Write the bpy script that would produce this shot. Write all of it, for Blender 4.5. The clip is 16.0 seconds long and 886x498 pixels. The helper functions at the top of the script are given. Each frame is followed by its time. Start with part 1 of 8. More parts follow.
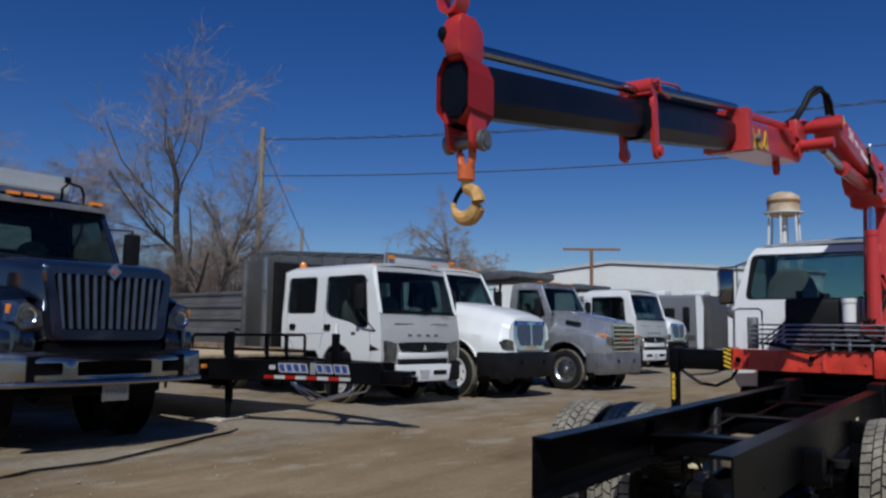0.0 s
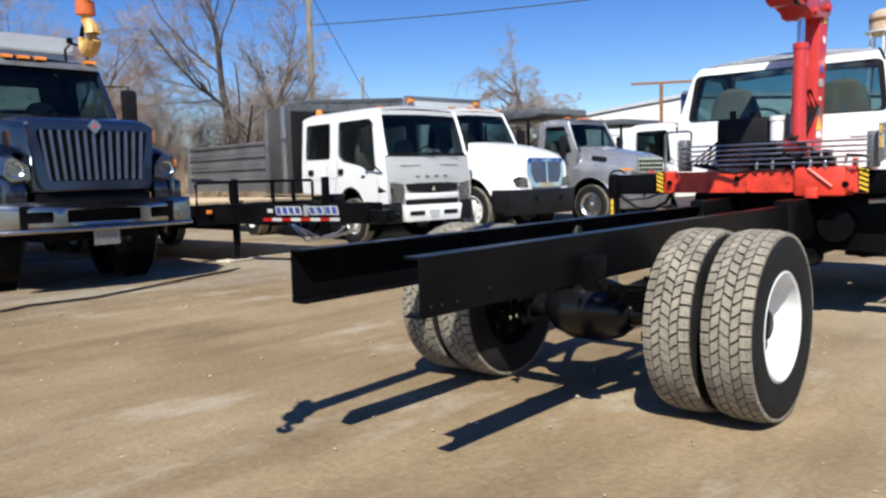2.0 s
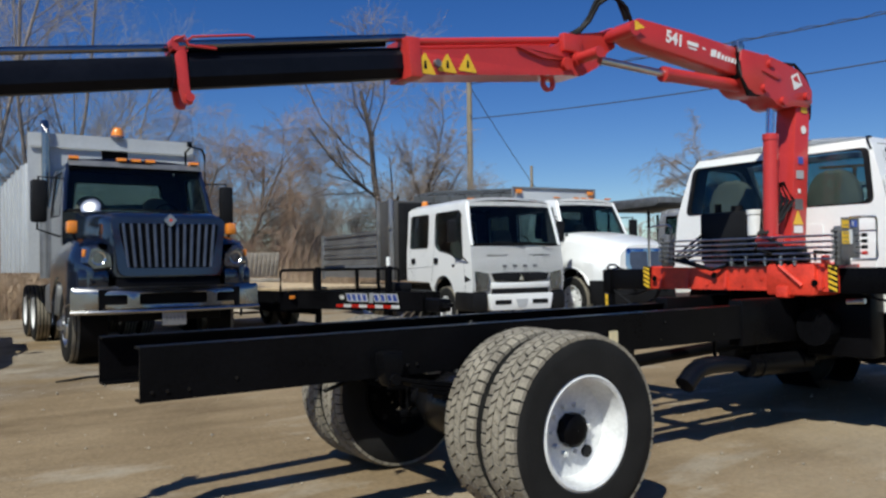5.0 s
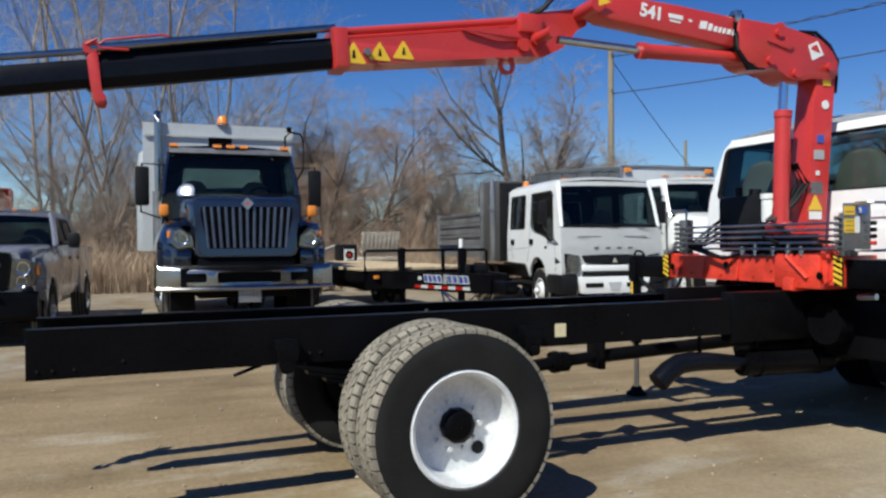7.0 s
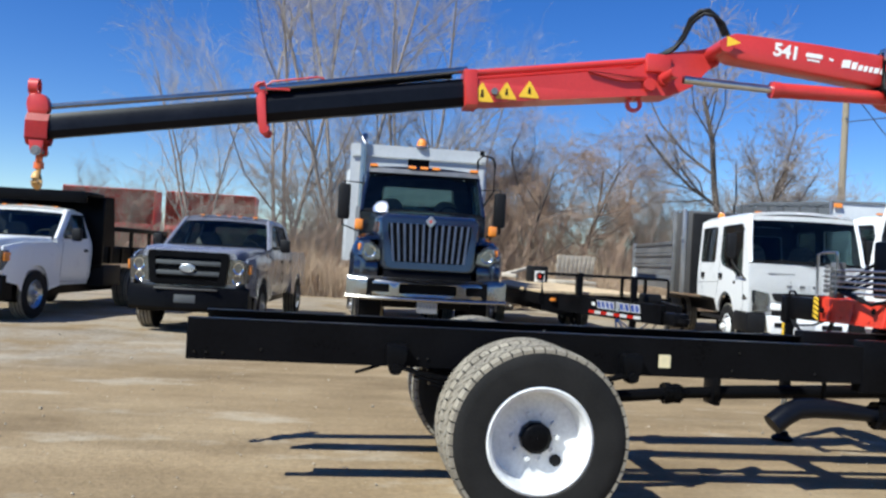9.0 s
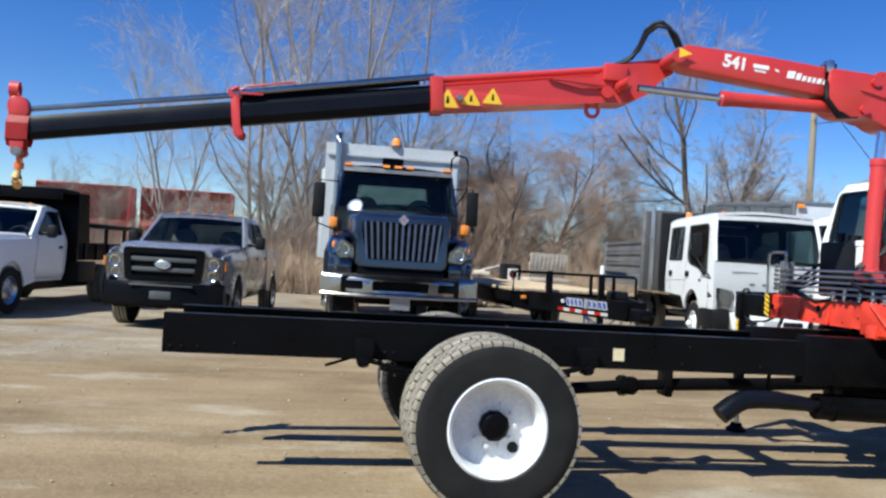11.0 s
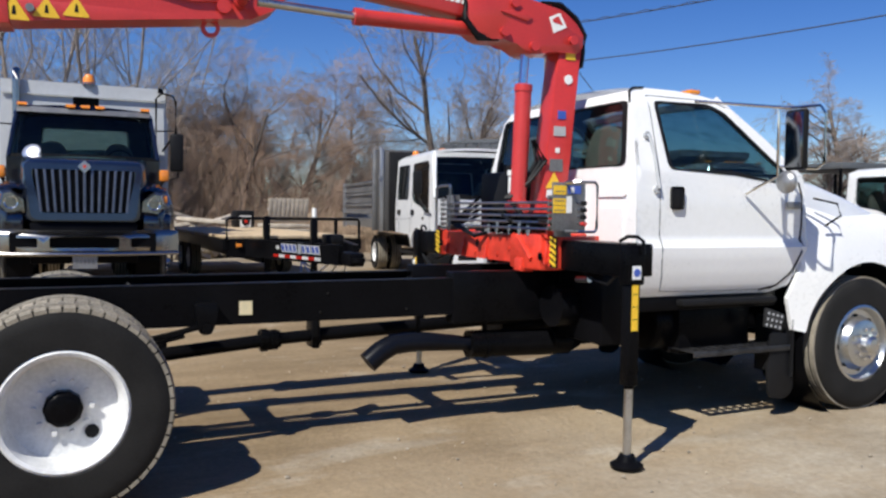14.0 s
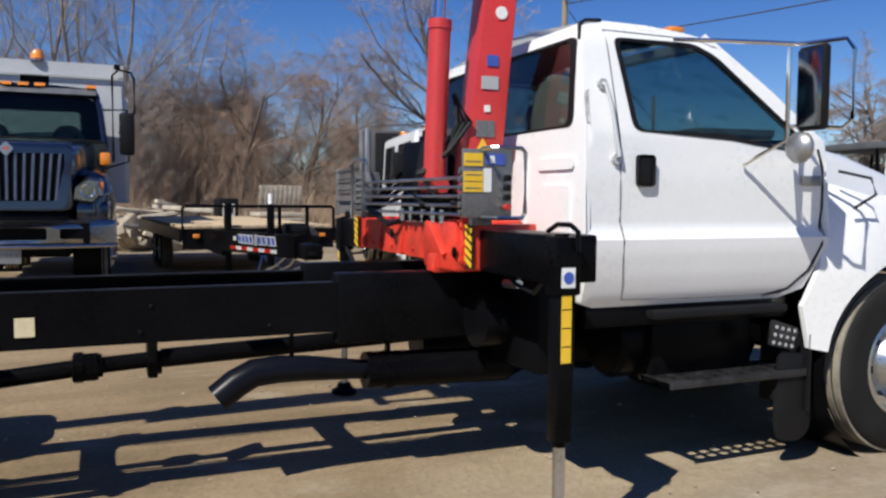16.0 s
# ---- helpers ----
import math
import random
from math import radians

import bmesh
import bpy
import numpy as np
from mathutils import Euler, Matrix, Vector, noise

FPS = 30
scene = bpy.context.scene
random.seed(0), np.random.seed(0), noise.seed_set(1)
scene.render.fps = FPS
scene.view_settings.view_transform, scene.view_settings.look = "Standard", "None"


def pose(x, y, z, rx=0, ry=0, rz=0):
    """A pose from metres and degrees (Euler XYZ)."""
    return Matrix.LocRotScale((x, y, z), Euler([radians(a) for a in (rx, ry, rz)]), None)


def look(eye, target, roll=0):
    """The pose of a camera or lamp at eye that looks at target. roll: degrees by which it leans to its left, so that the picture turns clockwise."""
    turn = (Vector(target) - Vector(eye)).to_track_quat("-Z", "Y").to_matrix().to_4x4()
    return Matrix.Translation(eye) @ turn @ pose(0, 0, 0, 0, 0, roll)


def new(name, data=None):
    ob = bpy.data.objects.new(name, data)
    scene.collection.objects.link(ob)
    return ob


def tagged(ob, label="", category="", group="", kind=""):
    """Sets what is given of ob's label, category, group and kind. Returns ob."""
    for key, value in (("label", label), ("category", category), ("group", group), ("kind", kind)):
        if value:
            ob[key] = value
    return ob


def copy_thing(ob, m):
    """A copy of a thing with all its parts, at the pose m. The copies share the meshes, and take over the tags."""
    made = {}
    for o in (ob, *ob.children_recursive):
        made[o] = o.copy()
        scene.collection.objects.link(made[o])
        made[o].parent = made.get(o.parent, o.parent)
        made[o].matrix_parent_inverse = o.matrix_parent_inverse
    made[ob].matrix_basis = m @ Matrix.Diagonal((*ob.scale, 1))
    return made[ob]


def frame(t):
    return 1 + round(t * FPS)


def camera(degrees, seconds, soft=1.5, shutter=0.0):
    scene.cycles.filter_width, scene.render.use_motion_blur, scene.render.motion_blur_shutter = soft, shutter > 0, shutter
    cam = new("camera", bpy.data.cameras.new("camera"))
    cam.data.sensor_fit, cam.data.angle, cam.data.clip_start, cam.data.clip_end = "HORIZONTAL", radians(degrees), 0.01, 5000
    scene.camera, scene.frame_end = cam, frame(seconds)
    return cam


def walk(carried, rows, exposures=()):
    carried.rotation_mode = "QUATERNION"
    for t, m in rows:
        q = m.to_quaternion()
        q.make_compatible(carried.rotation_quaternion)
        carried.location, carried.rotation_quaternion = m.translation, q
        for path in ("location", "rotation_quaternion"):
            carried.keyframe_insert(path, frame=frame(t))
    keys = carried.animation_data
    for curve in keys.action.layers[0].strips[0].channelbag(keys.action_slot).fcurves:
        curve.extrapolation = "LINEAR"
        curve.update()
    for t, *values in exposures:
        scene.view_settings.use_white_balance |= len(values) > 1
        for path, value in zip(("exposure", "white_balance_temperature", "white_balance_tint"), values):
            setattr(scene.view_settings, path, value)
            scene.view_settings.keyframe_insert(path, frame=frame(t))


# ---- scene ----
cam = camera(57.9, 16.0, soft=2.5)
PATH = [
    (0, (-5.091, -1.221, 1.504), (-3.454, -0.089, 1.702), 0.9),
    (0.5, (-4.92, -1.563, 1.445), (-3.323, -0.361, 1.498), 0.2),
    (1, (-4.781, -1.933, 1.411), (-3.208, -0.698, 1.373), -1.1),
    (1.5, (-4.666, -2.319, 1.395), (-3.175, -0.993, 1.253), -2.2),
    (2, (-4.414, -2.585, 1.387), (-2.908, -1.281, 1.203), -1.5),
    (2.5, (-4.254, -2.963, 1.409), (-2.84, -1.55, 1.364), -0.8),
    (3, (-4.036, -3.239, 1.406), (-2.684, -1.766, 1.456), -0.7),
    (3.5, (-3.779, -3.485, 1.416), (-2.483, -1.964, 1.492), -0.9),
    (4, (-3.571, -3.834, 1.42), (-2.323, -2.272, 1.468), -0.9),
    (4.2, (-3.471, -3.914, 1.407), (-2.24, -2.338, 1.443), -1.0),
    (6.3, (-2.131, -4.631, 1.443), (-1.183, -2.87, 1.486), -0.4),
    (6.5, (-1.99, -4.717, 1.461), (-1.088, -2.933, 1.482), -0.5),
    (7, (-1.702, -4.871, 1.467), (-0.915, -3.032, 1.455), -0.5),
    (7.5, (-1.387, -4.946, 1.482), (-0.576, -3.118, 1.514), 0.8),
    (8, (-1.187, -5.168, 1.515), (-0.592, -3.259, 1.552), 2.2),
    (8.5, (-1.167, -5.353, 1.496), (-0.796, -3.388, 1.551), 2.4),
    (8.7, (-1.182, -5.408, 1.492), (-0.905, -3.428, 1.525), 2.9),
    (10.8, (-1.156, -5.788, 1.495), (-0.896, -3.805, 1.516), 4.0),
    (11, (-1.142, -5.763, 1.503), (-0.819, -3.789, 1.528), 3.4),
    (11.5, (-1.145, -5.779, 1.493), (-0.615, -3.85, 1.505), 3.1),
    (12, (-1.09, -5.788, 1.494), (-0.407, -3.908, 1.504), 2.8),
    (12.5, (-0.861, -5.8, 1.493), (-0.092, -3.953, 1.503), 1.7),
    (13, (-0.591, -5.765, 1.5), (0.258, -3.954, 1.473), 1.9),
    (13.5, (-0.309, -5.551, 1.521), (0.55, -3.746, 1.44), 1.7),
    (14, (0.003, -5.395, 1.515), (0.861, -3.591, 1.423), 0.8),
    (14.5, (0.332, -5.209, 1.532), (1.071, -3.354, 1.434), 2.0),
    (15, (0.637, -4.932, 1.529), (1.412, -3.089, 1.453), 1.1),
    (15.5, (1.015, -4.673, 1.515), (1.764, -2.821, 1.432), 0.3),
    (16, (1.329, -4.365, 1.481), (2.12, -2.533, 1.359), 0.4),
]
walk(cam, [(t, look(eye, target, roll)) for t, eye, target, roll in PATH],
     exposures=[(0, -0.6, 5950, 7), (0.5, -0.5, 6050, 6), (1, -0.48, 6050, 5), (1.5, 0.02, 6250, 6), (2, 0.55, 6400, 6), (2.5, 0.2, 6250, 5), (3, -0.28, 6200, 4), (3.5, -0.1, 6250, 3), (4.2, -0.08, 6300, 3), (6.3, 0.02, 6300, 2), (7, 0.14, 6300, 2), (7.5, 0.24, 6250, 2), (8, 0.22, 6150, 2), (8.5, 0.66, 6050, 2), (11, 0.64, 6050, 2), (12, 0.52, 6250, 4), (13, 0.42, 6350, 7), (14, 0.28, 6400, 8), (15.5, 0.25, 6400, 8), (16, 0.19, 6450, 8)])

# ---- light ----
SUN = Vector((-0.76, -0.49, 1.0)).normalized()
world = bpy.data.worlds.new("sky")
scene.world = world
world.use_nodes = True
wn = world.node_tree.nodes
sky = wn.new("ShaderNodeTexSky")
sky.sky_type, sky.sun_disc = "NISHITA", False
sky.sun_elevation = math.asin(SUN.z)
sky.sun_rotation = math.atan2(SUN.x, SUN.y)
sky.altitude, sky.air_density, sky.dust_density, sky.ozone_density = 1200, 1.0, 0.15, 3.0
wn["Background"].inputs["Strength"].default_value = 0.088
deep = wn.new("ShaderNodeHueSaturation")
deep.inputs["Hue"].default_value, deep.inputs["Saturation"].default_value = 0.518, 1.33
world.node_tree.links.new(sky.outputs[0], deep.inputs["Color"])
world.node_tree.links.new(deep.outputs[0], wn["Background"].inputs["Color"])
sun = new("sun", bpy.data.lights.new("sun", "SUN"))
sun.data.energy, sun.data.angle, sun.data.color = 5.0, radians(0.5), (1.0, 0.96, 0.89)
sun.matrix_world = look(SUN * 50, (0, 0, 0))


# ---- materials ----
def mat(name, base, rough=0.5, metal=0.0, vary=0.15, size=1.0, bump=0.0, fine=40.0, coat=0.0, second=None, stretch=(1, 1, 1), island=0.0, spec=0.5):
    """A surface with broad stains, fine grain and relief; second: a colour that the stains mix in."""
    m = bpy.data.materials.new(name)
    m.use_nodes = True
    n, l = m.node_tree.nodes, m.node_tree.links
    b = n["Principled BSDF"]
    b.inputs["Metallic"].default_value = metal
    b.inputs["Coat Weight"].default_value = coat
    b.inputs["Coat Roughness"].default_value = 0.08
    b.inputs["Specular IOR Level"].default_value = spec
    co = n.new("ShaderNodeTexCoord")
    mp = n.new("ShaderNodeMapping")
    mp.inputs["Scale"].default_value = stretch
    l.new(co.outputs["Object"], mp.inputs["Vector"])
    big, small = n.new("ShaderNodeTexNoise"), n.new("ShaderNodeTexNoise")
    big.inputs["Scale"].default_value, big.inputs["Detail"].default_value = size, 6
    small.inputs["Scale"].default_value, small.inputs["Detail"].default_value = fine, 4
    for q in (big, small):
        l.new(mp.outputs[0], q.inputs["Vector"])
    add = n.new("ShaderNodeMath")
    add.operation = "MULTIPLY_ADD"
    add.inputs[1].default_value = 0.6
    l.new(big.outputs[0], add.inputs[0])
    half = n.new("ShaderNodeMath")
    half.operation = "MULTIPLY"
    half.inputs[1].default_value = 0.4
    l.new(small.outputs[0], half.inputs[0])
    l.new(half.outputs[0], add.inputs[2])
    ramp = n.new("ShaderNodeValToRGB")
    ramp.color_ramp.elements[0].position, ramp.color_ramp.elements[1].position = 0.36, 0.64
    lo = second or [c * (1 - vary) for c in base]
    hi = [min(1, c * (1 + vary)) for c in base] if not second else base
    ramp.color_ramp.elements[0].color, ramp.color_ramp.elements[1].color = (*lo, 1), (*hi, 1)
    l.new(add.outputs[0], ramp.inputs[0])
    colour = ramp.outputs[0]
    if island:
        geo = n.new("ShaderNodeNewGeometry")
        hsv = n.new("ShaderNodeHueSaturation")
        mr = n.new("ShaderNodeMapRange")
        mr.inputs["To Min"].default_value, mr.inputs["To Max"].default_value = 1 - island, 1 + island
        l.new(geo.outputs["Random Per Island"], mr.inputs["Value"])
        l.new(mr.outputs[0], hsv.inputs["Value"])
        l.new(colour, hsv.inputs["Color"])
        colour = hsv.outputs[0]
    l.new(colour, b.inputs["Base Color"])
    rr = n.new("ShaderNodeMapRange")
    rr.inputs["To Min"].default_value, rr.inputs["To Max"].default_value = max(0.02, rough - 0.12), min(1, rough + 0.12)
    l.new(add.outputs[0], rr.inputs["Value"])
    l.new(rr.outputs[0], b.inputs["Roughness"])
    if bump:
        bp = n.new("ShaderNodeBump")
        bp.inputs["Strength"].default_value, bp.inputs["Distance"].default_value = 0.6, bump
        l.new(add.outputs[0], bp.inputs["Height"])
        l.new(bp.outputs[0], b.inputs["Normal"])
    return m


def glass_mat(name, tint, clear):
    """A pane: a tinted clear part behind a glossy skin."""
    m = bpy.data.materials.new(name)
    m.use_nodes = True
    n, l = m.node_tree.nodes, m.node_tree.links
    n.remove(n["Principled BSDF"])
    tr, gl, mx, lw = n.new("ShaderNodeBsdfTransparent"), n.new("ShaderNodeBsdfGlossy"), n.new("ShaderNodeMixShader"), n.new("ShaderNodeLayerWeight")
    pw, ad = n.new("ShaderNodeMath"), n.new("ShaderNodeMath")
    tr.inputs["Color"].default_value = (*[c * clear for c in tint], 1)
    gl.inputs["Roughness"].default_value = 0.02
    lw.inputs["Blend"].default_value = 0.5
    pw.operation, ad.operation = "POWER", "MULTIPLY_ADD"
    pw.inputs[1].default_value = 4.0
    ad.inputs[1].default_value, ad.inputs[2].default_value = 0.9, 0.035
    l.new(lw.outputs["Facing"], pw.inputs[0])
    l.new(pw.outputs[0], ad.inputs[0])
    l.new(ad.outputs[0], mx.inputs[0])
    l.new(tr.outputs[0], mx.inputs[1])
    l.new(gl.outputs[0], mx.inputs[2])
    l.new(mx.outputs[0], n["Material Output"].inputs["Surface"])
    return m


def lamp_mat(name, colour):
    return mat(name, colour, 0.15, 0, 0.1, 8, 0.002, 60, 0.6)


WHITE = mat("white_paint", (0.8, 0.8, 0.79), 0.3, 0, 0.03, 1.5, 0, 30, 0.5)
WHITE_DULL = mat("white_wheel_paint", (0.7, 0.7, 0.69), 0.5, 0, 0.16, 7, 0.002, 50)
RED = mat("red_crane_paint", (0.5, 0.034, 0.03), 0.38, 0, 0.12, 3, 0.001, 60, 0.25)
RED_WORN = mat("red_base_paint", (0.64, 0.045, 0.022), 0.45, 0, 0.3, 6, 0.003, 60, 0.1)
RED_RUST = mat("rusty_container_paint", (0.46, 0.07, 0.055), 0.7, 0, 0.3, 2, 0.002, 30)
BLACK = mat("black_chassis_paint", (0.004, 0.004, 0.0048), 0.3, 0, 0.4, 2, 0.001, 60, spec=0.055)
BLACK_GLOSS = mat("black_gloss_steel", (0.005, 0.006, 0.01), 0.34, 0, 0.3, 3, 0, 40, 0.0, spec=0.14)
BLACK_ENAMEL = mat("black_enamel", (0.006, 0.006, 0.007), 0.24, 0, 0.3, 3, 0, 40, 0.0, spec=0.35)
BLACK_PLASTIC = mat("black_plastic", (0.010, 0.010, 0.011), 0.5, 0, 0.3, 4, 0.001, 80, spec=0.15)
GAP = mat("grey_panel_gap", (0.16, 0.16, 0.17), 0.7, 0, 0.2, 4, 0, 60)
RUBBER = mat("tyre_rubber", (0.013, 0.0125, 0.012), 0.75, 0, 0.35, 5, 0.003, 90, spec=0.2)
TREAD = mat("dusty_tread_rubber", (0.31, 0.275, 0.215), 0.92, 0, 0.3, 7, 0.003, 70, second=(0.15, 0.13, 0.10))
CHROME = mat("chrome", (0.78, 0.79, 0.8), 0.14, 1, 0.06, 3, 0, 30)
POLISH = mat("polished_steel", (0.85, 0.85, 0.85), 0.34, 1, 0.05, 3, 0, 30)
CHROME_DUSTY = mat("dusty_chrome", (0.38, 0.37, 0.355), 0.24, 1, 0.08, 1.5, 0, 6)
MIRROR = mat("dim_mirror_glass", (0.2, 0.21, 0.22), 0.1, 1, 0.02, 1, 0, 3)
STEEL = mat("bright_steel", (0.55, 0.56, 0.57), 0.3, 1, 0.15, 5, 0.001, 70)
ROD_STEEL = mat("oiled_chrome_rod", (0.26, 0.27, 0.3), 0.18, 1, 0.1, 5, 0, 70)
GREY_STEEL = mat("grey_steel", (0.24, 0.24, 0.24), 0.5, 0.7, 0.25, 4, 0.001, 60)
ALU = mat("dull_aluminium", (0.34, 0.34, 0.34), 0.42, 0.8, 0.2, 2, 0.002, 40)
SILVER = mat("silver_paint", (0.4, 0.405, 0.42), 0.26, 0.55, 0.05, 2, 0, 90, 0.5)
SILVER_BODY = mat("pale_grey_steel_body", (0.49, 0.5, 0.51), 0.5, 0.2, 0.08, 1.2, 0.001, 20)
BLUE = mat("dark_blue_paint", (0.036, 0.047, 0.075), 0.18, 0.8, 0.2, 3, 0, 60, 0.9)
BLUE_STEEL = mat("blue_grey_grille_bars", (0.11, 0.13, 0.18), 0.35, 0.6, 0.2, 6, 0, 60)
RAKE = mat("dark_grey_locker_panel", (0.075, 0.072, 0.07), 0.5, 0.2, 0.15, 2, 0.001, 30)
PICKUP = mat("dark_silver_paint", (0.3, 0.3, 0.34), 0.28, 0.5, 0.06, 2, 0, 90, 0.6)
TARP = mat("grey_tarpaulin", (0.085, 0.09, 0.095), 0.6, 0, 0.2, 2, 0.006, 12)
GLASS = glass_mat("window_glass", (0.66, 0.79, 0.8), 0.8)
GLASS_DARK = glass_mat("dark_window_glass", (0.72, 0.86, 0.88), 0.62)
SEAT = mat("grey_seat_cloth", (0.16, 0.145, 0.125), 0.9, 0, 0.15, 8, 0.003, 90)
TRIM = mat("dark_cab_trim", (0.05, 0.055, 0.06), 0.7, 0, 0.2, 6, 0.002, 80)
AMBER = lamp_mat("amber_lens", (0.75, 0.24, 0.03))
RED_LENS = lamp_mat("red_lens", (0.6, 0.03, 0.02))
CLEAR_LENS = mat("clear_lens", (0.16, 0.165, 0.18), 0.12, 0.9, 0.45, 9, 0.006, 30, 0.8)
STEP = mat("scuffed_black_steel", (0.03, 0.03, 0.032), 0.45, 0.4, 0.6, 9, 0.002, 60)
YELLOW = mat("yellow_sign", (0.8, 0.5, 0.03), 0.45, 0, 0.08, 6, 0, 60)
ORANGE = mat("hook_orange", (0.6, 0.13, 0.03), 0.45, 0, 0.2, 12, 0.002, 60)
HOOK = mat("worn_yellow_hook", (0.62, 0.36, 0.12), 0.5, 0.1, 0.3, 14, 0.002, 70)
BLUE_SIGN = mat("blue_sign", (0.05, 0.1, 0.42), 0.4, 0, 0.1, 10, 0, 60)
WHITE_SIGN = mat("white_sign", (0.78, 0.78, 0.76), 0.45, 0, 0.05, 10, 0, 60)
CREAM = mat("cream_plate", (0.72, 0.62, 0.38), 0.5, 0, 0.1, 20, 0, 60)
PLANK = mat("pale_deck_timber", (0.50, 0.38, 0.24), 0.75, 0, 0.25, 3, 0.003, 30, stretch=(1, 0.12, 1), island=0.15)
PALLET = mat("weathered_pallet_timber", (0.48, 0.42, 0.34), 0.8, 0, 0.25, 5, 0.003, 40, island=0.15)
POLE_WOOD = mat("weathered_pole_timber", (0.25, 0.21, 0.15), 0.85, 0, 0.25, 2, 0.006, 30, stretch=(6, 6, 0.4))
BARK = mat("grey_brown_bark", (0.115, 0.094, 0.08), 0.9, 0, 0.3, 4, 0.01, 25)
TWIG = mat("thin_brown_twigs", (0.31, 0.25, 0.21), 0.9, 0, 0.3, 1, 0, 5)
BARK_PALE = mat("pale_grey_bark", (0.24, 0.205, 0.18), 0.9, 0, 0.3, 4, 0.01, 25)
TWIG_PALE = mat("pale_grey_twigs", (0.43, 0.375, 0.335), 0.9, 0, 0.25, 1, 0, 5)
TWIG_RED = mat("dry_russet_twigs", (0.34, 0.235, 0.17), 0.9, 0, 0.3, 0.5, 0, 5)
DRY = mat("dry_brush_stems", (0.43, 0.32, 0.22), 0.9, 0, 0.3, 0.5, 0, 5, island=0.25)
WHITE_WALL = mat("white_metal_wall", (0.68, 0.68, 0.66), 0.5, 0, 0.06, 0.3, 0, 3)
STONE = mat("grey_gravel", (0.33, 0.28, 0.21), 0.9, 0, 0.25, 6, 0.004, 40, island=0.3)
TANK = mat("stained_cream_tank", (0.62, 0.52, 0.38), 0.6, 0, 0.2, 0.6, 0, 6, second=(0.42, 0.27, 0.15))
RV_GREY = mat("grey_trailer_skin", (0.17, 0.175, 0.185), 0.45, 0.1, 0.1, 1, 0.001, 20)
RUSTY = mat("rusty_steel", (0.24, 0.12, 0.05), 0.8, 0.2, 0.3, 3, 0.003, 30)
WIRE = mat("black_cable", (0.05, 0.05, 0.055), 0.6, 0, 0.2, 3, 0, 30)


def ground_mat():
    m = bpy.data.materials.new("packed_dirt")
    m.use_nodes = True
    n, l = m.node_tree.nodes, m.node_tree.links
    b = n["Principled BSDF"]
    b.inputs["Roughness"].default_value = 0.95
    b.inputs["Specular IOR Level"].default_value = 0.2
    co = n.new("ShaderNodeTexCoord")

    def noise_of(scale, detail, stretch=(1, 1, 1), turn=0.0):
        mp, q = n.new("ShaderNodeMapping"), n.new("ShaderNodeTexNoise")
        mp.inputs["Scale"].default_value = stretch
        mp.inputs["Rotation"].default_value = (0, 0, turn)
        q.inputs["Scale"].default_value, q.inputs["Detail"].default_value = scale, detail
        q.inputs["Roughness"].default_value = 0.62
        l.new(co.outputs["Object"], mp.inputs["Vector"])
        l.new(mp.outputs[0], q.inputs["Vector"])
        return q.outputs[0]

    def ramp_of(source, stops):
        r = n.new("ShaderNodeValToRGB")
        while len(r.color_ramp.elements) < len(stops):
            r.color_ramp.elements.new(0.5)
        for e, (p, c) in zip(r.color_ramp.elements, stops):
            e.position, e.color = p, (*c, 1)
        l.new(source, r.inputs[0])
        return r.outputs[0]

    def mix(kind, a, c, f):
        q = n.new("ShaderNodeMix")
        q.data_type, q.blend_type = "RGBA", kind
        if isinstance(f, float):
            q.inputs["Factor"].default_value = f
        else:
            l.new(f, q.inputs["Factor"])
        l.new(a, q.inputs["A"])
        l.new(c, q.inputs["B"])
        return q.outputs["Result"]

    dirt = ramp_of(noise_of(0.35, 8), [(0.3, (0.215, 0.154, 0.086)), (0.5, (0.285, 0.207, 0.12)), (0.7, (0.35, 0.264, 0.16))])
    tracks = ramp_of(noise_of(1.3, 5, (0.25, 1.6, 1), 0.25), [(0.35, (0.72, 0.7, 0.68)), (0.6, (1, 1, 1)), (0.75, (1.12, 1.1, 1.08))])
    grit = ramp_of(noise_of(26, 6), [(0.3, (0.72, 0.71, 0.7)), (0.55, (1, 1, 1)), (0.72, (1.22, 1.2, 1.18))])
    c = mix("MULTIPLY", mix("MULTIPLY", dirt, tracks, 0.75), grit, 0.7)
    # pale crushed stone towards the parked row
    sep, fade = n.new("ShaderNodeSeparateXYZ"), n.new("ShaderNodeMapRange")
    l.new(co.outputs["Object"], sep.inputs[0])
    fade.inputs["From Min"].default_value, fade.inputs["From Max"].default_value = 5.5, 6.6
    west, lift = n.new("ShaderNodeMapRange"), n.new("ShaderNodeMath")
    west.inputs["From Min"].default_value, west.inputs["From Max"].default_value = -1.0, -6.0
    west.inputs["To Max"].default_value = 2.6
    l.new(sep.outputs["X"], west.inputs["Value"])
    l.new(sep.outputs["Y"], lift.inputs[0])
    l.new(west.outputs[0], lift.inputs[1])
    l.new(lift.outputs[0], fade.inputs["Value"])
    patch = ramp_of(noise_of(0.7, 7), [(0.38, (0, 0, 0)), (0.54, (0.75, 0.75, 0.75))])
    am = n.new("ShaderNodeMath")
    am.operation = "MULTIPLY"
    l.new(fade.outputs[0], am.inputs[0])
    l.new(patch, am.inputs[1])
    pale = ramp_of(noise_of(14, 5), [(0.3, (0.19, 0.16, 0.12)), (0.7, (0.36, 0.315, 0.255))])
    c = mix("MIX", c, pale, am.outputs[0])
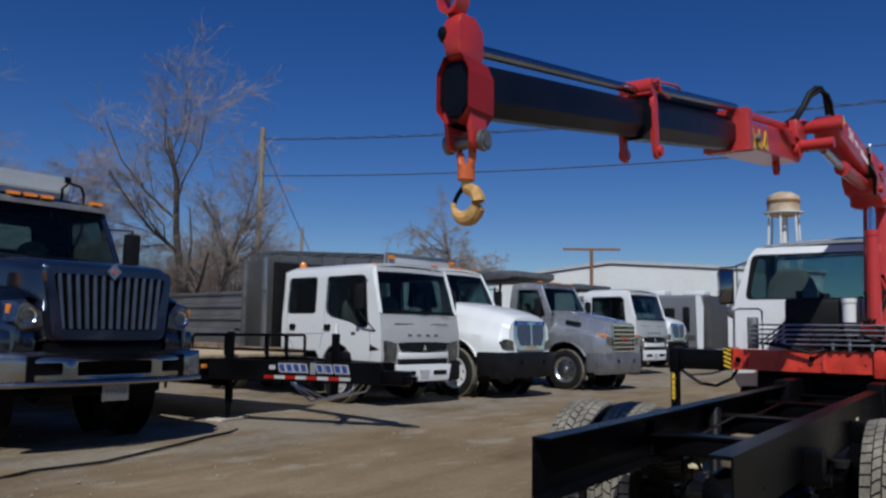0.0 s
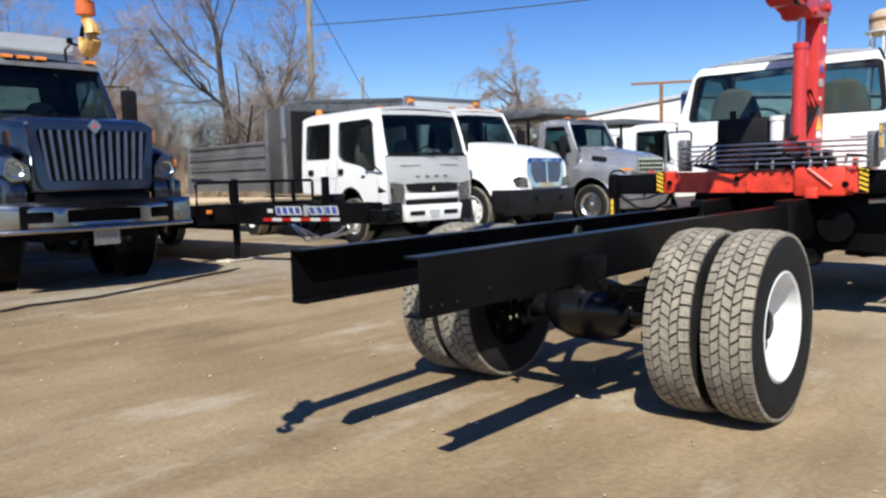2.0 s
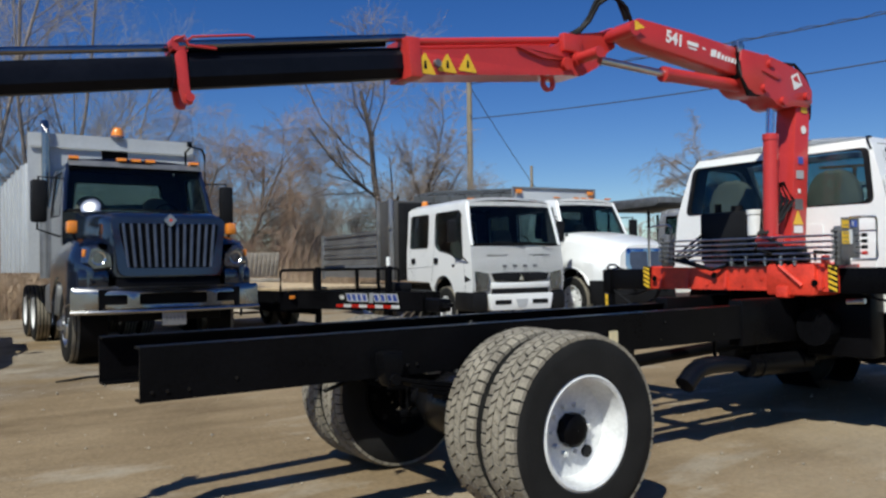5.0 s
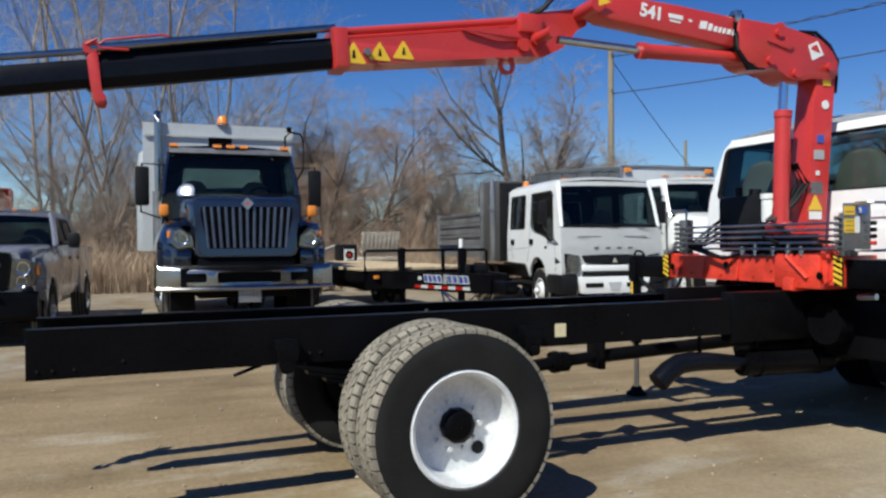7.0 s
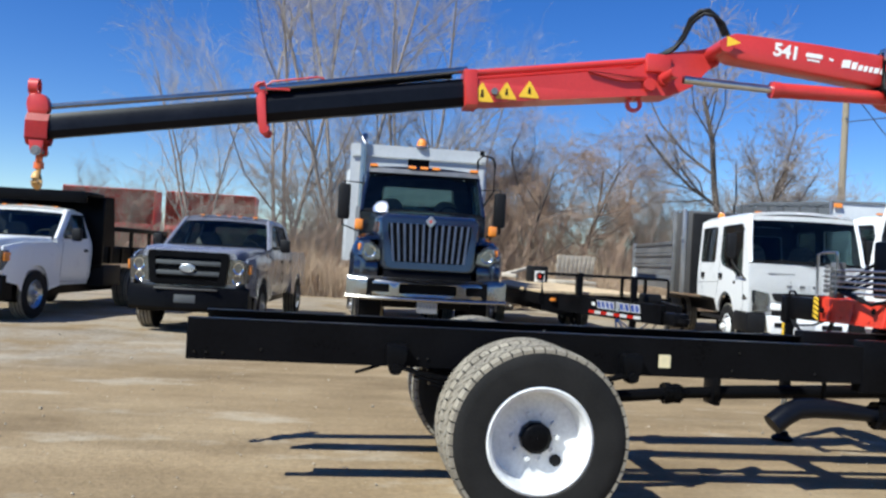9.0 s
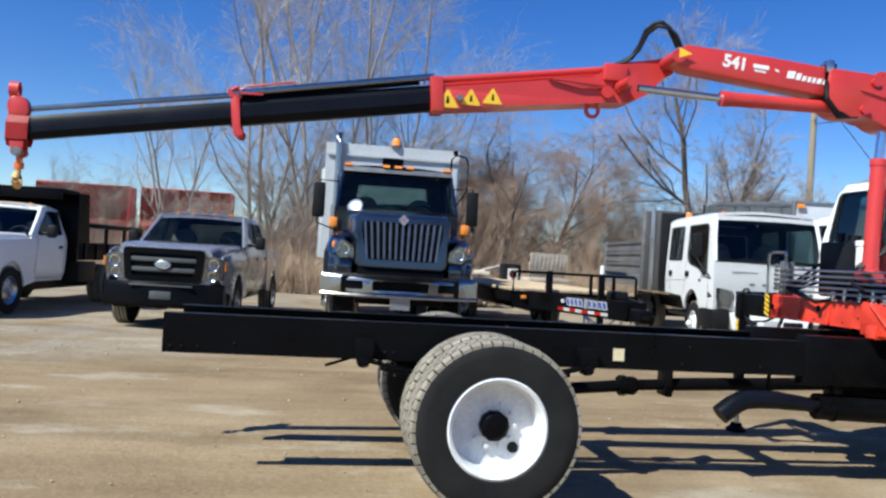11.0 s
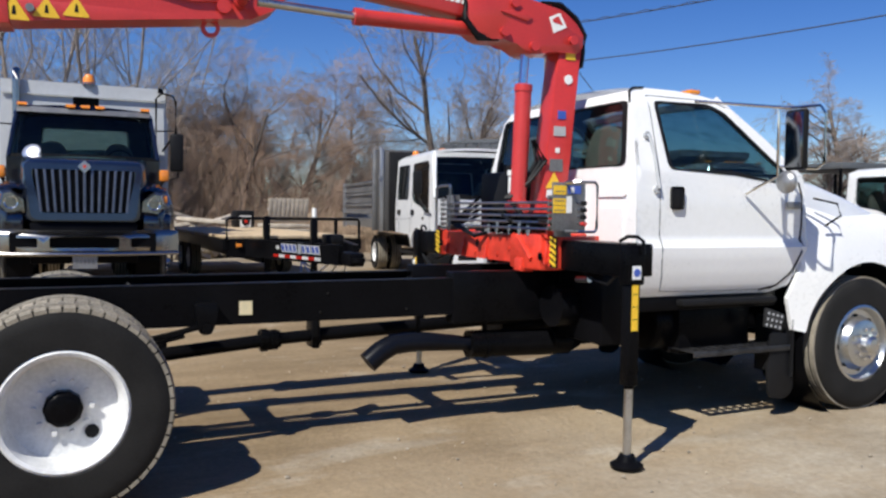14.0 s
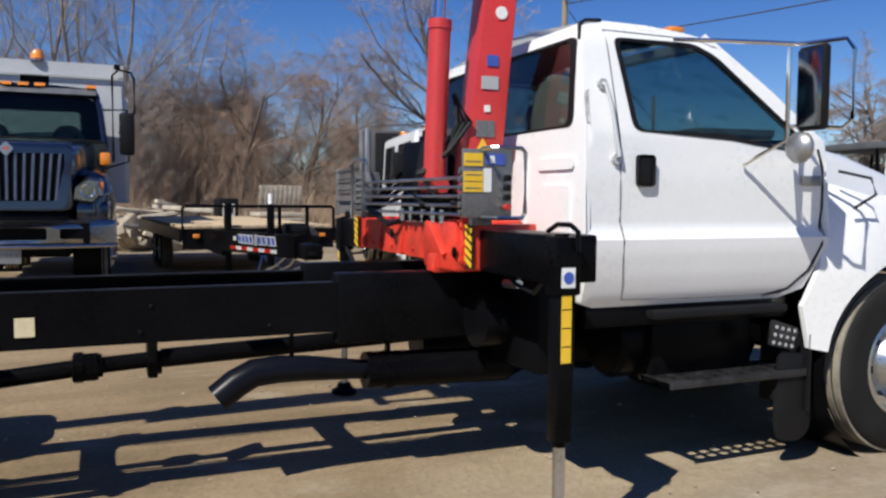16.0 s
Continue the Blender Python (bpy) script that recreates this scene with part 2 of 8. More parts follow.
    # dried pale spills and darker damp stains
    spill = ramp_of(noise_of(1.1, 7, (0.6, 1.3, 1), 0.5), [(0.56, (0, 0, 0)), (0.66, (0.5, 0.5, 0.5))])
    light = ramp_of(noise_of(20, 4), [(0.3, (0.36, 0.31, 0.235)), (0.7, (0.5, 0.45, 0.36))])
    c = mix("MIX", c, light, spill)
    # pale dust trodden beside the cab, widened to brighten all the ground there
    side, near = n.new("ShaderNodeMapRange"), n.new("ShaderNodeMapRange")
    side.inputs["From Min"].default_value, side.inputs["From Max"].default_value = 0.5, 4.5
    near.inputs["From Min"].default_value, near.inputs["From Max"].default_value = 0.5, -2.0
    l.new(sep.outputs["X"], side.inputs["Value"])
    l.new(sep.outputs["Y"], near.inputs["Value"])
    dust = ramp_of(noise_of(0.9, 6), [(0.3, (0.1, 0.1, 0.1)), (0.6, (0.75, 0.75, 0.75))])
    q1, q2 = n.new("ShaderNodeMath"), n.new("ShaderNodeMath")
    q1.operation = q2.operation = "MULTIPLY"
    l.new(side.outputs[0], q1.inputs[0])
    l.new(near.outputs[0], q1.inputs[1])
    l.new(q1.outputs[0], q2.inputs[0])
    l.new(dust, q2.inputs[1])
    c = mix("MIX", c, light, q2.outputs[0])
    damp = ramp_of(noise_of(0.6, 6, (0.5, 1.2, 1), 1.1), [(0.33, (0.62, 0.6, 0.58)), (0.5, (1, 1, 1))])
    c = mix("MULTIPLY", c, damp, 0.8)
    l.new(c, b.inputs["Base Color"])
    bp = n.new("ShaderNodeBump")
    bp.inputs["Strength"].default_value, bp.inputs["Distance"].default_value = 0.7, 0.02
    l.new(mix("ADD", noise_of(9, 8), noise_of(45, 4), 0.4), bp.inputs["Height"])
    l.new(bp.outputs[0], b.inputs["Normal"])
    return m


DIRT = ground_mat()


# ---- mesh helpers ----
def islands(bm):
    """The separate pieces of a mesh, as meshes of their own."""
    bm.verts.index_update()
    seen, out = set(), []
    for v0 in bm.verts:
        if v0.index in seen:
            continue
        stack_, group_ = [v0], []
        seen.add(v0.index)
        while stack_:
            v = stack_.pop()
            group_.append(v)
            for e in v.link_edges:
                w_ = e.other_vert(v)
                if w_.index not in seen:
                    seen.add(w_.index)
                    stack_.append(w_)
        out.append(group_)
    made = []
    for g in out:
        nb = bmesh.new()
        m_ = {v: nb.verts.new(v.co) for v in g}
        for f in {f for v in g for f in v.link_faces}:
            nb.faces.new([m_[v] for v in f.verts])
        made.append(nb)
    bm.free()
    return made


def pieces(name, bm, material, parent=None, label=""):
    """Each separate piece of bm as a part of its own."""
    return [part(name, p, material, parent, label) for p in islands(bm)]


def part(name, bm, material, parent=None, label="", keep=None):
    me = bpy.data.meshes.new(name)
    bmesh.ops.recalc_face_normals(bm, faces=bm.faces)
    bm.to_mesh(me)
    bm.free()
    me.materials.append(material)
    me.polygons.foreach_set("use_smooth", [True] * len(me.polygons))
    me.set_sharp_from_angle(angle=radians(32))
    ob = new(name, me)
    ob.parent = parent
    if label:
        ob["label"] = label
    return ob


def thing(name, m, label, category, group="", kind=""):
    ob = new(name)
    ob.empty_display_size = 0.3
    ob.matrix_basis = m
    return tagged(ob, label, category, group, kind)


def B():
    return bmesh.new()


def box(bm, x0, x1, y0, y1, z0, z1, bevel=0.0, m=None):
    r = bmesh.ops.create_cube(bm, size=1)["verts"]
    for v in r:
        v.co = Vector((x0 + (v.co.x + 0.5) * (x1 - x0), y0 + (v.co.y + 0.5) * (y1 - y0), z0 + (v.co.z + 0.5) * (z1 - z0)))
        if m:
            v.co = m @ v.co
    if bevel:
        es = {e for v in r for e in v.link_edges}
        bmesh.ops.bevel(bm, geom=list(es), offset=bevel, segments=2, affect="EDGES", profile=0.5)
    return bm


def rod(bm, a, b, r, r2=None, seg=12, caps=True):
    a, b = Vector(a), Vector(b)
    d = b - a
    q = d.to_track_quat("Z", "Y").to_matrix().to_4x4()
    bmesh.ops.create_cone(bm, cap_ends=caps, segments=seg, radius1=r, radius2=r if r2 is None else r2, depth=d.length, matrix=Matrix.Translation((a + b) / 2) @ q)
    return bm


def tube(bm, pts, r, seg=8):
    """A round bar along points; r: one radius or one a point."""
    pts = [Vector(p) for p in pts]
    rings = []
    up = Vector((0, 0, 1))
    for i, p in enumerate(pts):
        d = (pts[min(i + 1, len(pts) - 1)] - pts[max(i - 1, 0)]).normalized()
        s = d.cross(up)
        if s.length < 0.05:
            s = d.cross(Vector((0, 1, 0)))
        s.normalize()
        u = s.cross(d)
        rad = r[i] if isinstance(r, (list, tuple)) else r
        rings.append([bm.verts.new(p + (s * math.cos(k * math.tau / seg) + u * math.sin(k * math.tau / seg)) * rad) for k in range(seg)])
    for a, b in zip(rings, rings[1:]):
        for k in range(seg):
            bm.faces.new((a[k], a[(k + 1) % seg], b[(k + 1) % seg], b[k]))
    bm.faces.new(rings[0][::-1])
    bm.faces.new(rings[-1])
    return bm


def lathe(bm, prof, m, seg=40):
    """Turn (radius, height) points about the local z axis of m."""
    rings = []
    for r, h in prof:
        rings.append([bm.verts.new(m @ Vector((r * math.cos(k * math.tau / seg), r * math.sin(k * math.tau / seg), h))) for k in range(seg)])
    for a, b in zip(rings, rings[1:]):
        for k in range(seg):
            bm.faces.new((a[k], a[(k + 1) % seg], b[(k + 1) % seg], b[k]))
    return bm


def loft(bm, loops, caps=True):
    rings = [[bm.verts.new(p) for p in lp] for lp in loops]
    n = len(rings[0])
    for a, b in zip(rings, rings[1:]):
        for k in range(n):
            bm.faces.new((a[k], a[(k + 1) % n], b[(k + 1) % n], b[k]))
    if caps:
        bm.faces.new(rings[0][::-1])
        bm.faces.new(rings[-1])
    return bm


def hoop(x, hw0, hw1, z0, z1, r, n=4):
    """A rounded upright cross-section at x: half-widths below and above, heights, corner radius."""
    out = []
    for cy, cz, a0 in ((hw1 - r, z1 - r, 0), (-hw1 + r, z1 - r, 90), (-hw0 + r, z0 + r, 180), (hw0 - r, z0 + r, 270)):
        for k in range(n + 1):
            a = radians(a0 + 90 * k / n)
            out.append(Vector((x, cy + r * math.cos(a), cz + r * math.sin(a))))
    return out


def prism(bm, outline, y0, y1, bevel=0.0, m=None):
    """A plate with an (x, z) outline between two y."""
    a = [bm.verts.new((x, y0, z)) for x, z in outline]
    b = [bm.verts.new((x, y1, z)) for x, z in outline]
    n = len(a)
    fs = [bm.faces.new(a), bm.faces.new(b[::-1])] + [bm.faces.new((a[k], b[k], b[(k + 1) % n], a[(k + 1) % n])) for k in range(n)]
    if bevel:
        es = {e for f in fs[:2] for e in f.edges}
        r = bmesh.ops.bevel(bm, geom=list(es), offset=bevel, segments=2, affect="EDGES", profile=0.5)
    if m:
        for v in bm.verts:
            v.co = m @ v.co
    return bm


def rounded(outline, r=0.03, n=3):
    """Round the corners of a flat outline."""
    out = []
    k = len(outline)
    for i in range(k):
        p, a, b = Vector(outline[i]), Vector(outline[i - 1]), Vector(outline[(i + 1) % k])
        d1, d2 = a - p, b - p
        q = min(r, d1.length * 0.45, d2.length * 0.45)
        s, e = p + d1.normalized() * q, p + d2.normalized() * q
        for j in range(n + 1):
            t = j / n
            out.append(tuple(s * (1 - t) ** 2 + p * 2 * t * (1 - t) + e * t * t))
    return out


from mathutils.geometry import delaunay_2d_cdt


def inside(p, poly):
    c, j = False, len(poly) - 1
    for i in range(len(poly)):
        (xi, yi), (xj, yj) = poly[i][:2], poly[j][:2]
        if (yi > p[1]) != (yj > p[1]) and p[0] < (xj - xi) * (p[1] - yi) / (yj - yi) + xi:
            c = not c
        j = i
    return c


def sheet(bm, outer, holes, to3, thick, step=0.12):
    """A curved panel with openings: a flat outline with holes, carried to space by to3(u, v), with thickness along thick (a vector)."""
    pts, edges = [], []
    for lp in [outer, *holes]:
        k0 = len(pts)
        pts += [Vector(p[:2]) for p in lp]
        edges += [(k0 + i, k0 + (i + 1) % len(lp)) for i in range(len(lp))]
    us, vs = [p[0] for p in outer], [p[1] for p in outer]
    u = min(us) + step / 2
    while u < max(us):
        v = min(vs) + step / 2
        while v < max(vs):
            if inside((u, v), outer) and not any(inside((u, v), h) for h in holes) and min((Vector((u, v)) - q).length for q in pts[:k0 + len(lp)]) > step * 0.3:
                pts.append(Vector((u, v)))
            v += step
        u += step
    co, _, tri, *_ = delaunay_2d_cdt(pts, edges, [], 0, 1e-5)
    keep = []
    for f in tri:
        c = sum((co[i] for i in f), Vector((0, 0))) / len(f)
        if inside(c, outer) and not any(inside(c, h) for h in holes):
            keep.append(f)
    thick = Vector(thick)
    a = [bm.verts.new(to3(p[0], p[1])) for p in co]
    b = [bm.verts.new(v.co + thick) for v in a]
    count = {}
    for f in keep:
        bm.faces.new([a[i] for i in f])
        bm.faces.new([b[i] for i in reversed(f)])
        for i, j in zip(f, (*f[1:], f[0])):
            count[(i, j)] = 1
    for i, j in count:
        if (j, i) not in count:
            bm.faces.new((a[j], a[i], b[i], b[j]))
    bmesh.ops.delete(bm, geom=[v for v in bm.verts if not v.link_faces], context="VERTS")
    return bm


def lerp_of(table, z):
    for (z0, a), (z1, b) in zip(table, table[1:]):
        if z <= z1:
            return a + (b - a) * max(0, (z - z0)) / (z1 - z0)
    return table[-1][1]


def grow(poly, d):
    """Push a flat outline outwards from its middle by about d."""
    c = sum((Vector(p[:2]) for p in poly), Vector((0, 0))) / len(poly)
    return [tuple(Vector(p[:2]) + (Vector(p[:2]) - c).normalized() * d) for p in poly]


def plate_at(bm, poly, to3, thick):
    return sheet(bm, poly, [], to3, thick, 0.2)


# ---- wheels ----
def wheel_well(parent, x, y0, y1, z, R):
    return part("wheel_well", lathe(B(), [(R, -y0), (R, -y1)], pose(x, 0, z, 90), 32), BLACK, parent)


def wheel(parent, x, y, z, R, w, out, rim_mat, style="disc", lugs=False, rim_r=None, dish=0.12, name="wheel", tread_mat=None, hub_mat=None):
    """A wheel whose outer face looks along out (+1 or -1) in y."""
    rr = rim_r or R * 0.57
    hub = new(name)
    hub.parent = parent
    hub.matrix_basis = Matrix.Translation((x, y, z)) @ (pose(0, 0, 0, -90) if out > 0 else pose(0, 0, 0, 90))
    I = Matrix()
    h = w / 2
    bm = lathe(B(), [(rr, -h * 0.8), (rr * 1.05, -h * 0.92), (R * 0.82, -h), (R * 0.94, -h * 0.93), (R * 0.985, -h * 0.8), (R - (0.011 if lugs else 0), -h * 0.7), (R - (0.010 if lugs else -0.004), 0),
                         (R - (0.011 if lugs else 0), h * 0.7), (R * 0.985, h * 0.8), (R * 0.94, h * 0.93), (R * 0.82, h), (rr * 1.05, h * 0.92), (rr, h * 0.8)], I, 56)
    part("tyre", bm, RUBBER, hub)
    if lugs:
        bm = B()
        n = 50
        q = R * math.pi / n
        for row, (c, ww, sh) in enumerate(((-0.75, 0.40, 0.0), (-0.37, 0.31, 0.5), (0.0, 0.37, 0.0), (0.37, 0.31, 0.5), (0.75, 0.40, 0.0))):
            for k in range(n):
                mm = pose(0, 0, 0, 0, 0, (k + sh) * 360 / n) @ pose(R - 0.012, 0, c * h)
                e = ww * h * 0.46
                g = q * 0.84
                skew = g * (0.3, -0.5, 0.5, -0.5, -0.3)[row]
                if abs(c) > 0.5:
                    face = [(-g, -e), (g, -e + skew * 0.3), (g, e), (-g, e)]
                else:
                    face = [(-g - skew, -e), (g - skew, -e), (g * 1.12, 0), (g + skew, e), (-g + skew, e), (-g * 0.88, 0)]
                top = 0.014 if abs(c) < 0.5 else 0.011
                lo_ = [bm.verts.new(mm @ Vector((-0.02, y, z))) for y, z in face]
                hi_ = [bm.verts.new(mm @ Vector((top - (0.012 if abs(c) > 0.5 and z * c > 0 else 0.0), y * 0.95, z * 0.96))) for y, z in face]
                bm.faces.new(hi_)
                for i in range(len(face)):
                    j = (i + 1) % len(face)
                    bm.faces.new((lo_[i], lo_[j], hi_[j], hi_[i]))
        part("tread", bm, tread_mat or TREAD, hub, "dusty chunky tread blocks")
    else:
        bm = B()
        for c in (-0.62, -0.22, 0.22, 0.62):
            lathe(bm, [(R - 0.01, (c - 0.15) * h), (R + 0.008, (c - 0.14) * h), (R + 0.008, (c + 0.14) * h), (R - 0.01, (c + 0.15) * h)], I, 56)
        part("tread", bm, tread_mat or TREAD, hub, "dusty ribbed tread")
    e = h * 0.86
    if style == "dish":
        prof = [(rr * 1.02, -e), (rr * 1.03, e), (rr * 0.985, e + 0.008), (rr * 0.93, e), (rr * 0.9, e - 0.03), (rr * 0.84, e - dish), (rr * 0.6, e - dish - 0.012), (rr * 0.45, e - dish - 0.004), (rr * 0.3, e - dish), (0.001, e - dish)]
    elif style == "bulge":
        prof = [(rr * 1.02, -e), (rr * 1.03, e), (rr * 0.97, e + 0.006), (rr * 0.93, e - 0.01), (rr * 0.88, e - 0.05), (rr * 0.74, e - 0.05), (rr * 0.62, e + 0.02), (rr * 0.42, e + 0.035), (0.001, e + 0.04)]
    else:
        prof = [(rr * 1.02, -e), (rr * 1.03, e), (rr * 0.97, e + 0.006), (rr * 0.9, e - 0.03), (rr * 0.8, e - 0.05), (rr * 0.55, e - 0.03), (0.001, e - 0.02)]
    rim = part("rim", lathe(B(), prof, I, 48), rim_mat, hub)
    bm = B()
    top = prof[-1][1]
    for k in range(8 if style != "dish" else 1):
        a = k * math.tau / 8 + 0.9 if style != "dish" else -0.8 * -out
        q = (rr * 0.7) if style != "dish" else rr * 0.63
        zz = (e - dish - 0.006) if style == "dish" else (e - 0.045)
        rod(bm, (q * math.cos(a), q * math.sin(a), zz - 0.02), (q * math.cos(a), q * math.sin(a), zz + 0.008), rr * (0.115 if style == "dish" else 0.075), seg=14)
    (pieces if R > 0.45 else part)("hand_hole", bm, BLACK_PLASTIC, rim)
    bm = B()
    for k in range(10):
        a = k * math.tau / 10
        q = rr * (0.44 if style == "dish" else 0.4)
        rod(bm, (q * math.cos(a), q * math.sin(a), top - 0.01), (q * math.cos(a), q * math.sin(a), top + 0.025), 0.014, seg=6)
    (pieces if R > 0.37 else part)("wheel_nut", bm, rim_mat if style == "dish" else CHROME, rim)
    bm = B()
    if style == "dish":
        lathe(bm, [(rr * 0.31, top - 0.01), (rr * 0.31, top + 0.05), (rr * 0.28, top + 0.055), (rr * 0.25, top + 0.065), (rr * 0.2, top + 0.07), (0.001, top + 0.07)], I, 10)
    else:
        lathe(bm, [(rr * 0.24, top - 0.01), (rr * 0.23, top + 0.05), (rr * 0.15, top + 0.07), (0.001, top + 0.075)], I, 20)
    part("hub", bm, hub_mat or (BLACK if style == "dish" else rim_mat), hub)
    return hub


# ---- ground ----
RISE = 0.09


def rise(y):
    """The yard climbs a little towards the parked row."""
    t = min(1.0, max(0.0, (y - 2.8) / 3.4))
    return RISE * t * t * (3 - 2 * t)


def ground():
    bm = B()
    xs = [-900, -300, -120, -60, -40] + [-30 + 1.5 * k for k in range(48)] + [50, 70, 120, 300, 900]
    ys = [-900, -300, -100, -40, -20] + [-12 + 1.0 * k for k in range(42)] + [40, 60, 120, 300, 900]
    vs = [[bm.verts.new((x, y, 0)) for y in ys] for x in xs]
    for i in range(len(xs) - 1):
        for j in range(len(ys) - 1):
            bm.faces.new((vs[i][j], vs[i + 1][j], vs[i + 1][j + 1], vs[i][j + 1]))
    for v in bm.verts:
        if abs(v.co.x) < 60 and abs(v.co.y) < 35:
            v.co.z = 0.012 * noise.noise(v.co * 0.35) - 0.004
        v.co.z += rise(v.co.y)
    ob = part("ground", bm, DIRT)
    return tagged(ob, "packed tan dirt yard with pale gravel patches", "ground", kind="structure")


ground()


# ---- cab shared by all trucks ----
def fine(chain, step=0.08):
    """More points along a chain of (x, z)."""
    out = []
    for a, b in zip(chain, chain[1:]):
        k = max(1, int((Vector(b) - Vector(a)).length / step))
        out += [tuple(Vector(a) + (Vector(b) - Vector(a)) * i / k) for i in range(k)]
    return [*out, chain[-1]]


def cab(parent, paint, wz, bottom, nose, screen, roof, back, windows, rear_win=None, glass=GLASS, doors=(), crown=0.05, seats=True, trim=0.012, screen_glass=None, seat_x=None, grid=0.09):
    """A cab from its side view. Chains of (x, z): bottom (rear to front), nose, screen (base, top), roof (front to rear), back (top to bottom).
    wz: (z, half-width). windows: side openings. rear_win: (z0, z1, half-width)."""
    side = [*bottom, *nose, *screen, *roof, *back]
    outer = []
    for p in side:
        if not outer or (Vector(p) - Vector(outer[-1])).length > 1e-4:
            outer.append(p)
    shell = new("body")
    shell.parent = parent
    for s in (-1, 1):
        f = lambda x, z, s=s: Vector((x, s * lerp_of(wz, z), z))
        bm = sheet(B(), outer, [grow(w, 0.004) for w in windows], f, (0, -s * 0.035, 0), grid)
        part("side_panel", bm, paint, shell)
        bm = sheet(B(), grow(outer, -0.02), [grow(w, 0.012) for w in windows], lambda x, z, s=s: f(x, z) - Vector((0, s * 0.045, 0)), (0, -s * 0.006, 0), 0.2)
        part("lining", bm, TRIM, shell)
        for w in windows:
            bm = sheet(B(), grow(w, 0.02), [grow(w, -0.012)], lambda x, z, s=s: f(x, z) + Vector((0, s * 0.004, 0)), (0, -s * 0.015, 0), 0.3)
            part("window_seal", bm, BLACK_PLASTIC, shell)
            ob = part("side_window", plate_at(B(), w, lambda x, z, s=s: f(x, z) - Vector((0, s * 0.012, 0)), (0, -s * 0.004, 0)), glass, shell)
            ob.visible_shadow = False
        for d in doors:
            bm = B()
            tube(bm, [f(x, z) + Vector((0, s * 0.001, 0)) for x, z in fine(d)], trim * 0.34, 5)
            part("door_gap", bm, GAP, shell)

    def strip(chain, thick=0.03, cr=0.0, name="roof", material=paint, hole=None, shrink=0.0, off=0.0):
        """A panel from side to side along a chain; crown along its normal."""
        dense = []
        for a, b in zip(chain, chain[1:]):
            k = max(1, int((Vector(b) - Vector(a)).length / 0.08))
            dense += [Vector(a) + (Vector(b) - Vector(a)) * i / k for i in range(k)]
        dense.append(Vector(chain[-1]))
        bm = B()
        rows = []
        for i, p in enumerate(dense):
            d = dense[min(i + 1, len(dense) - 1)] - dense[max(i - 1, 0)]
            nrm = Vector((d.y, -d.x)).normalized()
            ww = lerp_of(wz, p.y) - shrink
            rows.append([bm.verts.new((p.x + nrm.x * (cr * (1 - t * t) + off), ww * t, p.y + nrm.y * (cr * (1 - t * t) + off))) for t in [k / 6 for k in range(-6, 7)]])
        fs = [bm.faces.new((a[k], a[k + 1], b[k + 1], b[k])) for a, b in zip(rows, rows[1:]) for k in range(12)]
        r = bmesh.ops.solidify(bm, geom=fs, thickness=thick)
        return part(name, bm, material, shell)

    strip([*roof, back[0]], 0.01, cr=crown, name="lining", material=TRIM, shrink=0.05, off=-0.05)
    if len(nose) > 1:
        strip(nose, cr=crown * 0.6, name="cowl")
    g = [Vector(p) for p in screen]
    mid = [tuple(g[0] + (g[1] - g[0]) * 0.05), tuple(g[0] + (g[1] - g[0]) * 0.93)]
    ob = strip(mid, 0.005, cr=crown, name="windscreen", material=screen_glass or glass, shrink=0.05)
    ob.visible_shadow = False
    strip([tuple(g[0] + (g[1] - g[0]) * 0.9), screen[1]], cr=crown, name="roof_front")
    strip([screen[0], tuple(g[0] + (g[1] - g[0]) * 0.06)], cr=crown, name="screen_sill", material=BLACK_PLASTIC)
    bm = B()
    for s in (-1, 1):
        tube(bm, [(g[0].x + (g[1].x - g[0].x) * t - 0.01, s * (lerp_of(wz, g[0].y + (g[1].y - g[0].y) * t) - 0.035), g[0].y + (g[1].y - g[0].y) * t + 0.01) for t in (0, 0.5, 1)], 0.034, 8)
    pieces("pillar", bm, paint, shell)
    strip([screen[1], *roof, back[0]] if (Vector(roof[0]) - Vector(screen[1])).length > 1e-4 else [*roof, back[0]], cr=crown, name="roof")
    zb0, zb1 = back[-1][1], back[0][1]
    bx = lambda z: lerp_of([(z_, x_) for x_, z_ in reversed(back)], z)
    out = [(-lerp_of(wz, zb0 + (zb1 - zb0) * k / 8), zb0 + (zb1 - zb0) * k / 8) for k in range(9)]
    out = [*out, *[(-y, z) for y, z in reversed(out)]]
    holes = []
    if rear_win:
        z0, z1, hw = rear_win
        holes = [rounded([(-hw, z0), (hw, z0), (hw * 0.93, z1), (-hw * 0.93, z1)], 0.06)]
    fb = lambda y, z: Vector((bx(z) - 0.02 * (1 - (y / 1.0) ** 2), y, z))
    part("back_panel", sheet(B(), out, holes, fb, (0.03, 0, 0), 0.15), paint, shell)
    part("lining", sheet(B(), grow(out, -0.03), [grow(h, 0.01) for h in holes], lambda y, z: fb(y, z) + Vector((0.045, 0, 0)), (0.006, 0, 0), 0.3), TRIM, shell)
    if rear_win:
        ob = part("rear_window", plate_at(B(), holes[0], lambda y, z: fb(y, z) + Vector((0.008, 0, 0)), (0.004, 0, 0)), glass, shell)
        ob.visible_shadow = False
        part("rear_seal", sheet(B(), grow(holes[0], 0.03), [grow(holes[0], -0.02)], lambda y, z: fb(y, z) - Vector((0.004, 0, 0)), (0.01, 0, 0), 0.3), BLACK_PLASTIC, shell)
    x0, x1 = bottom[0][0], bottom[-1][0]
    zf = min(z for _, z in bottom)
    hw = lerp_of(wz, zf + 0.1) - 0.05
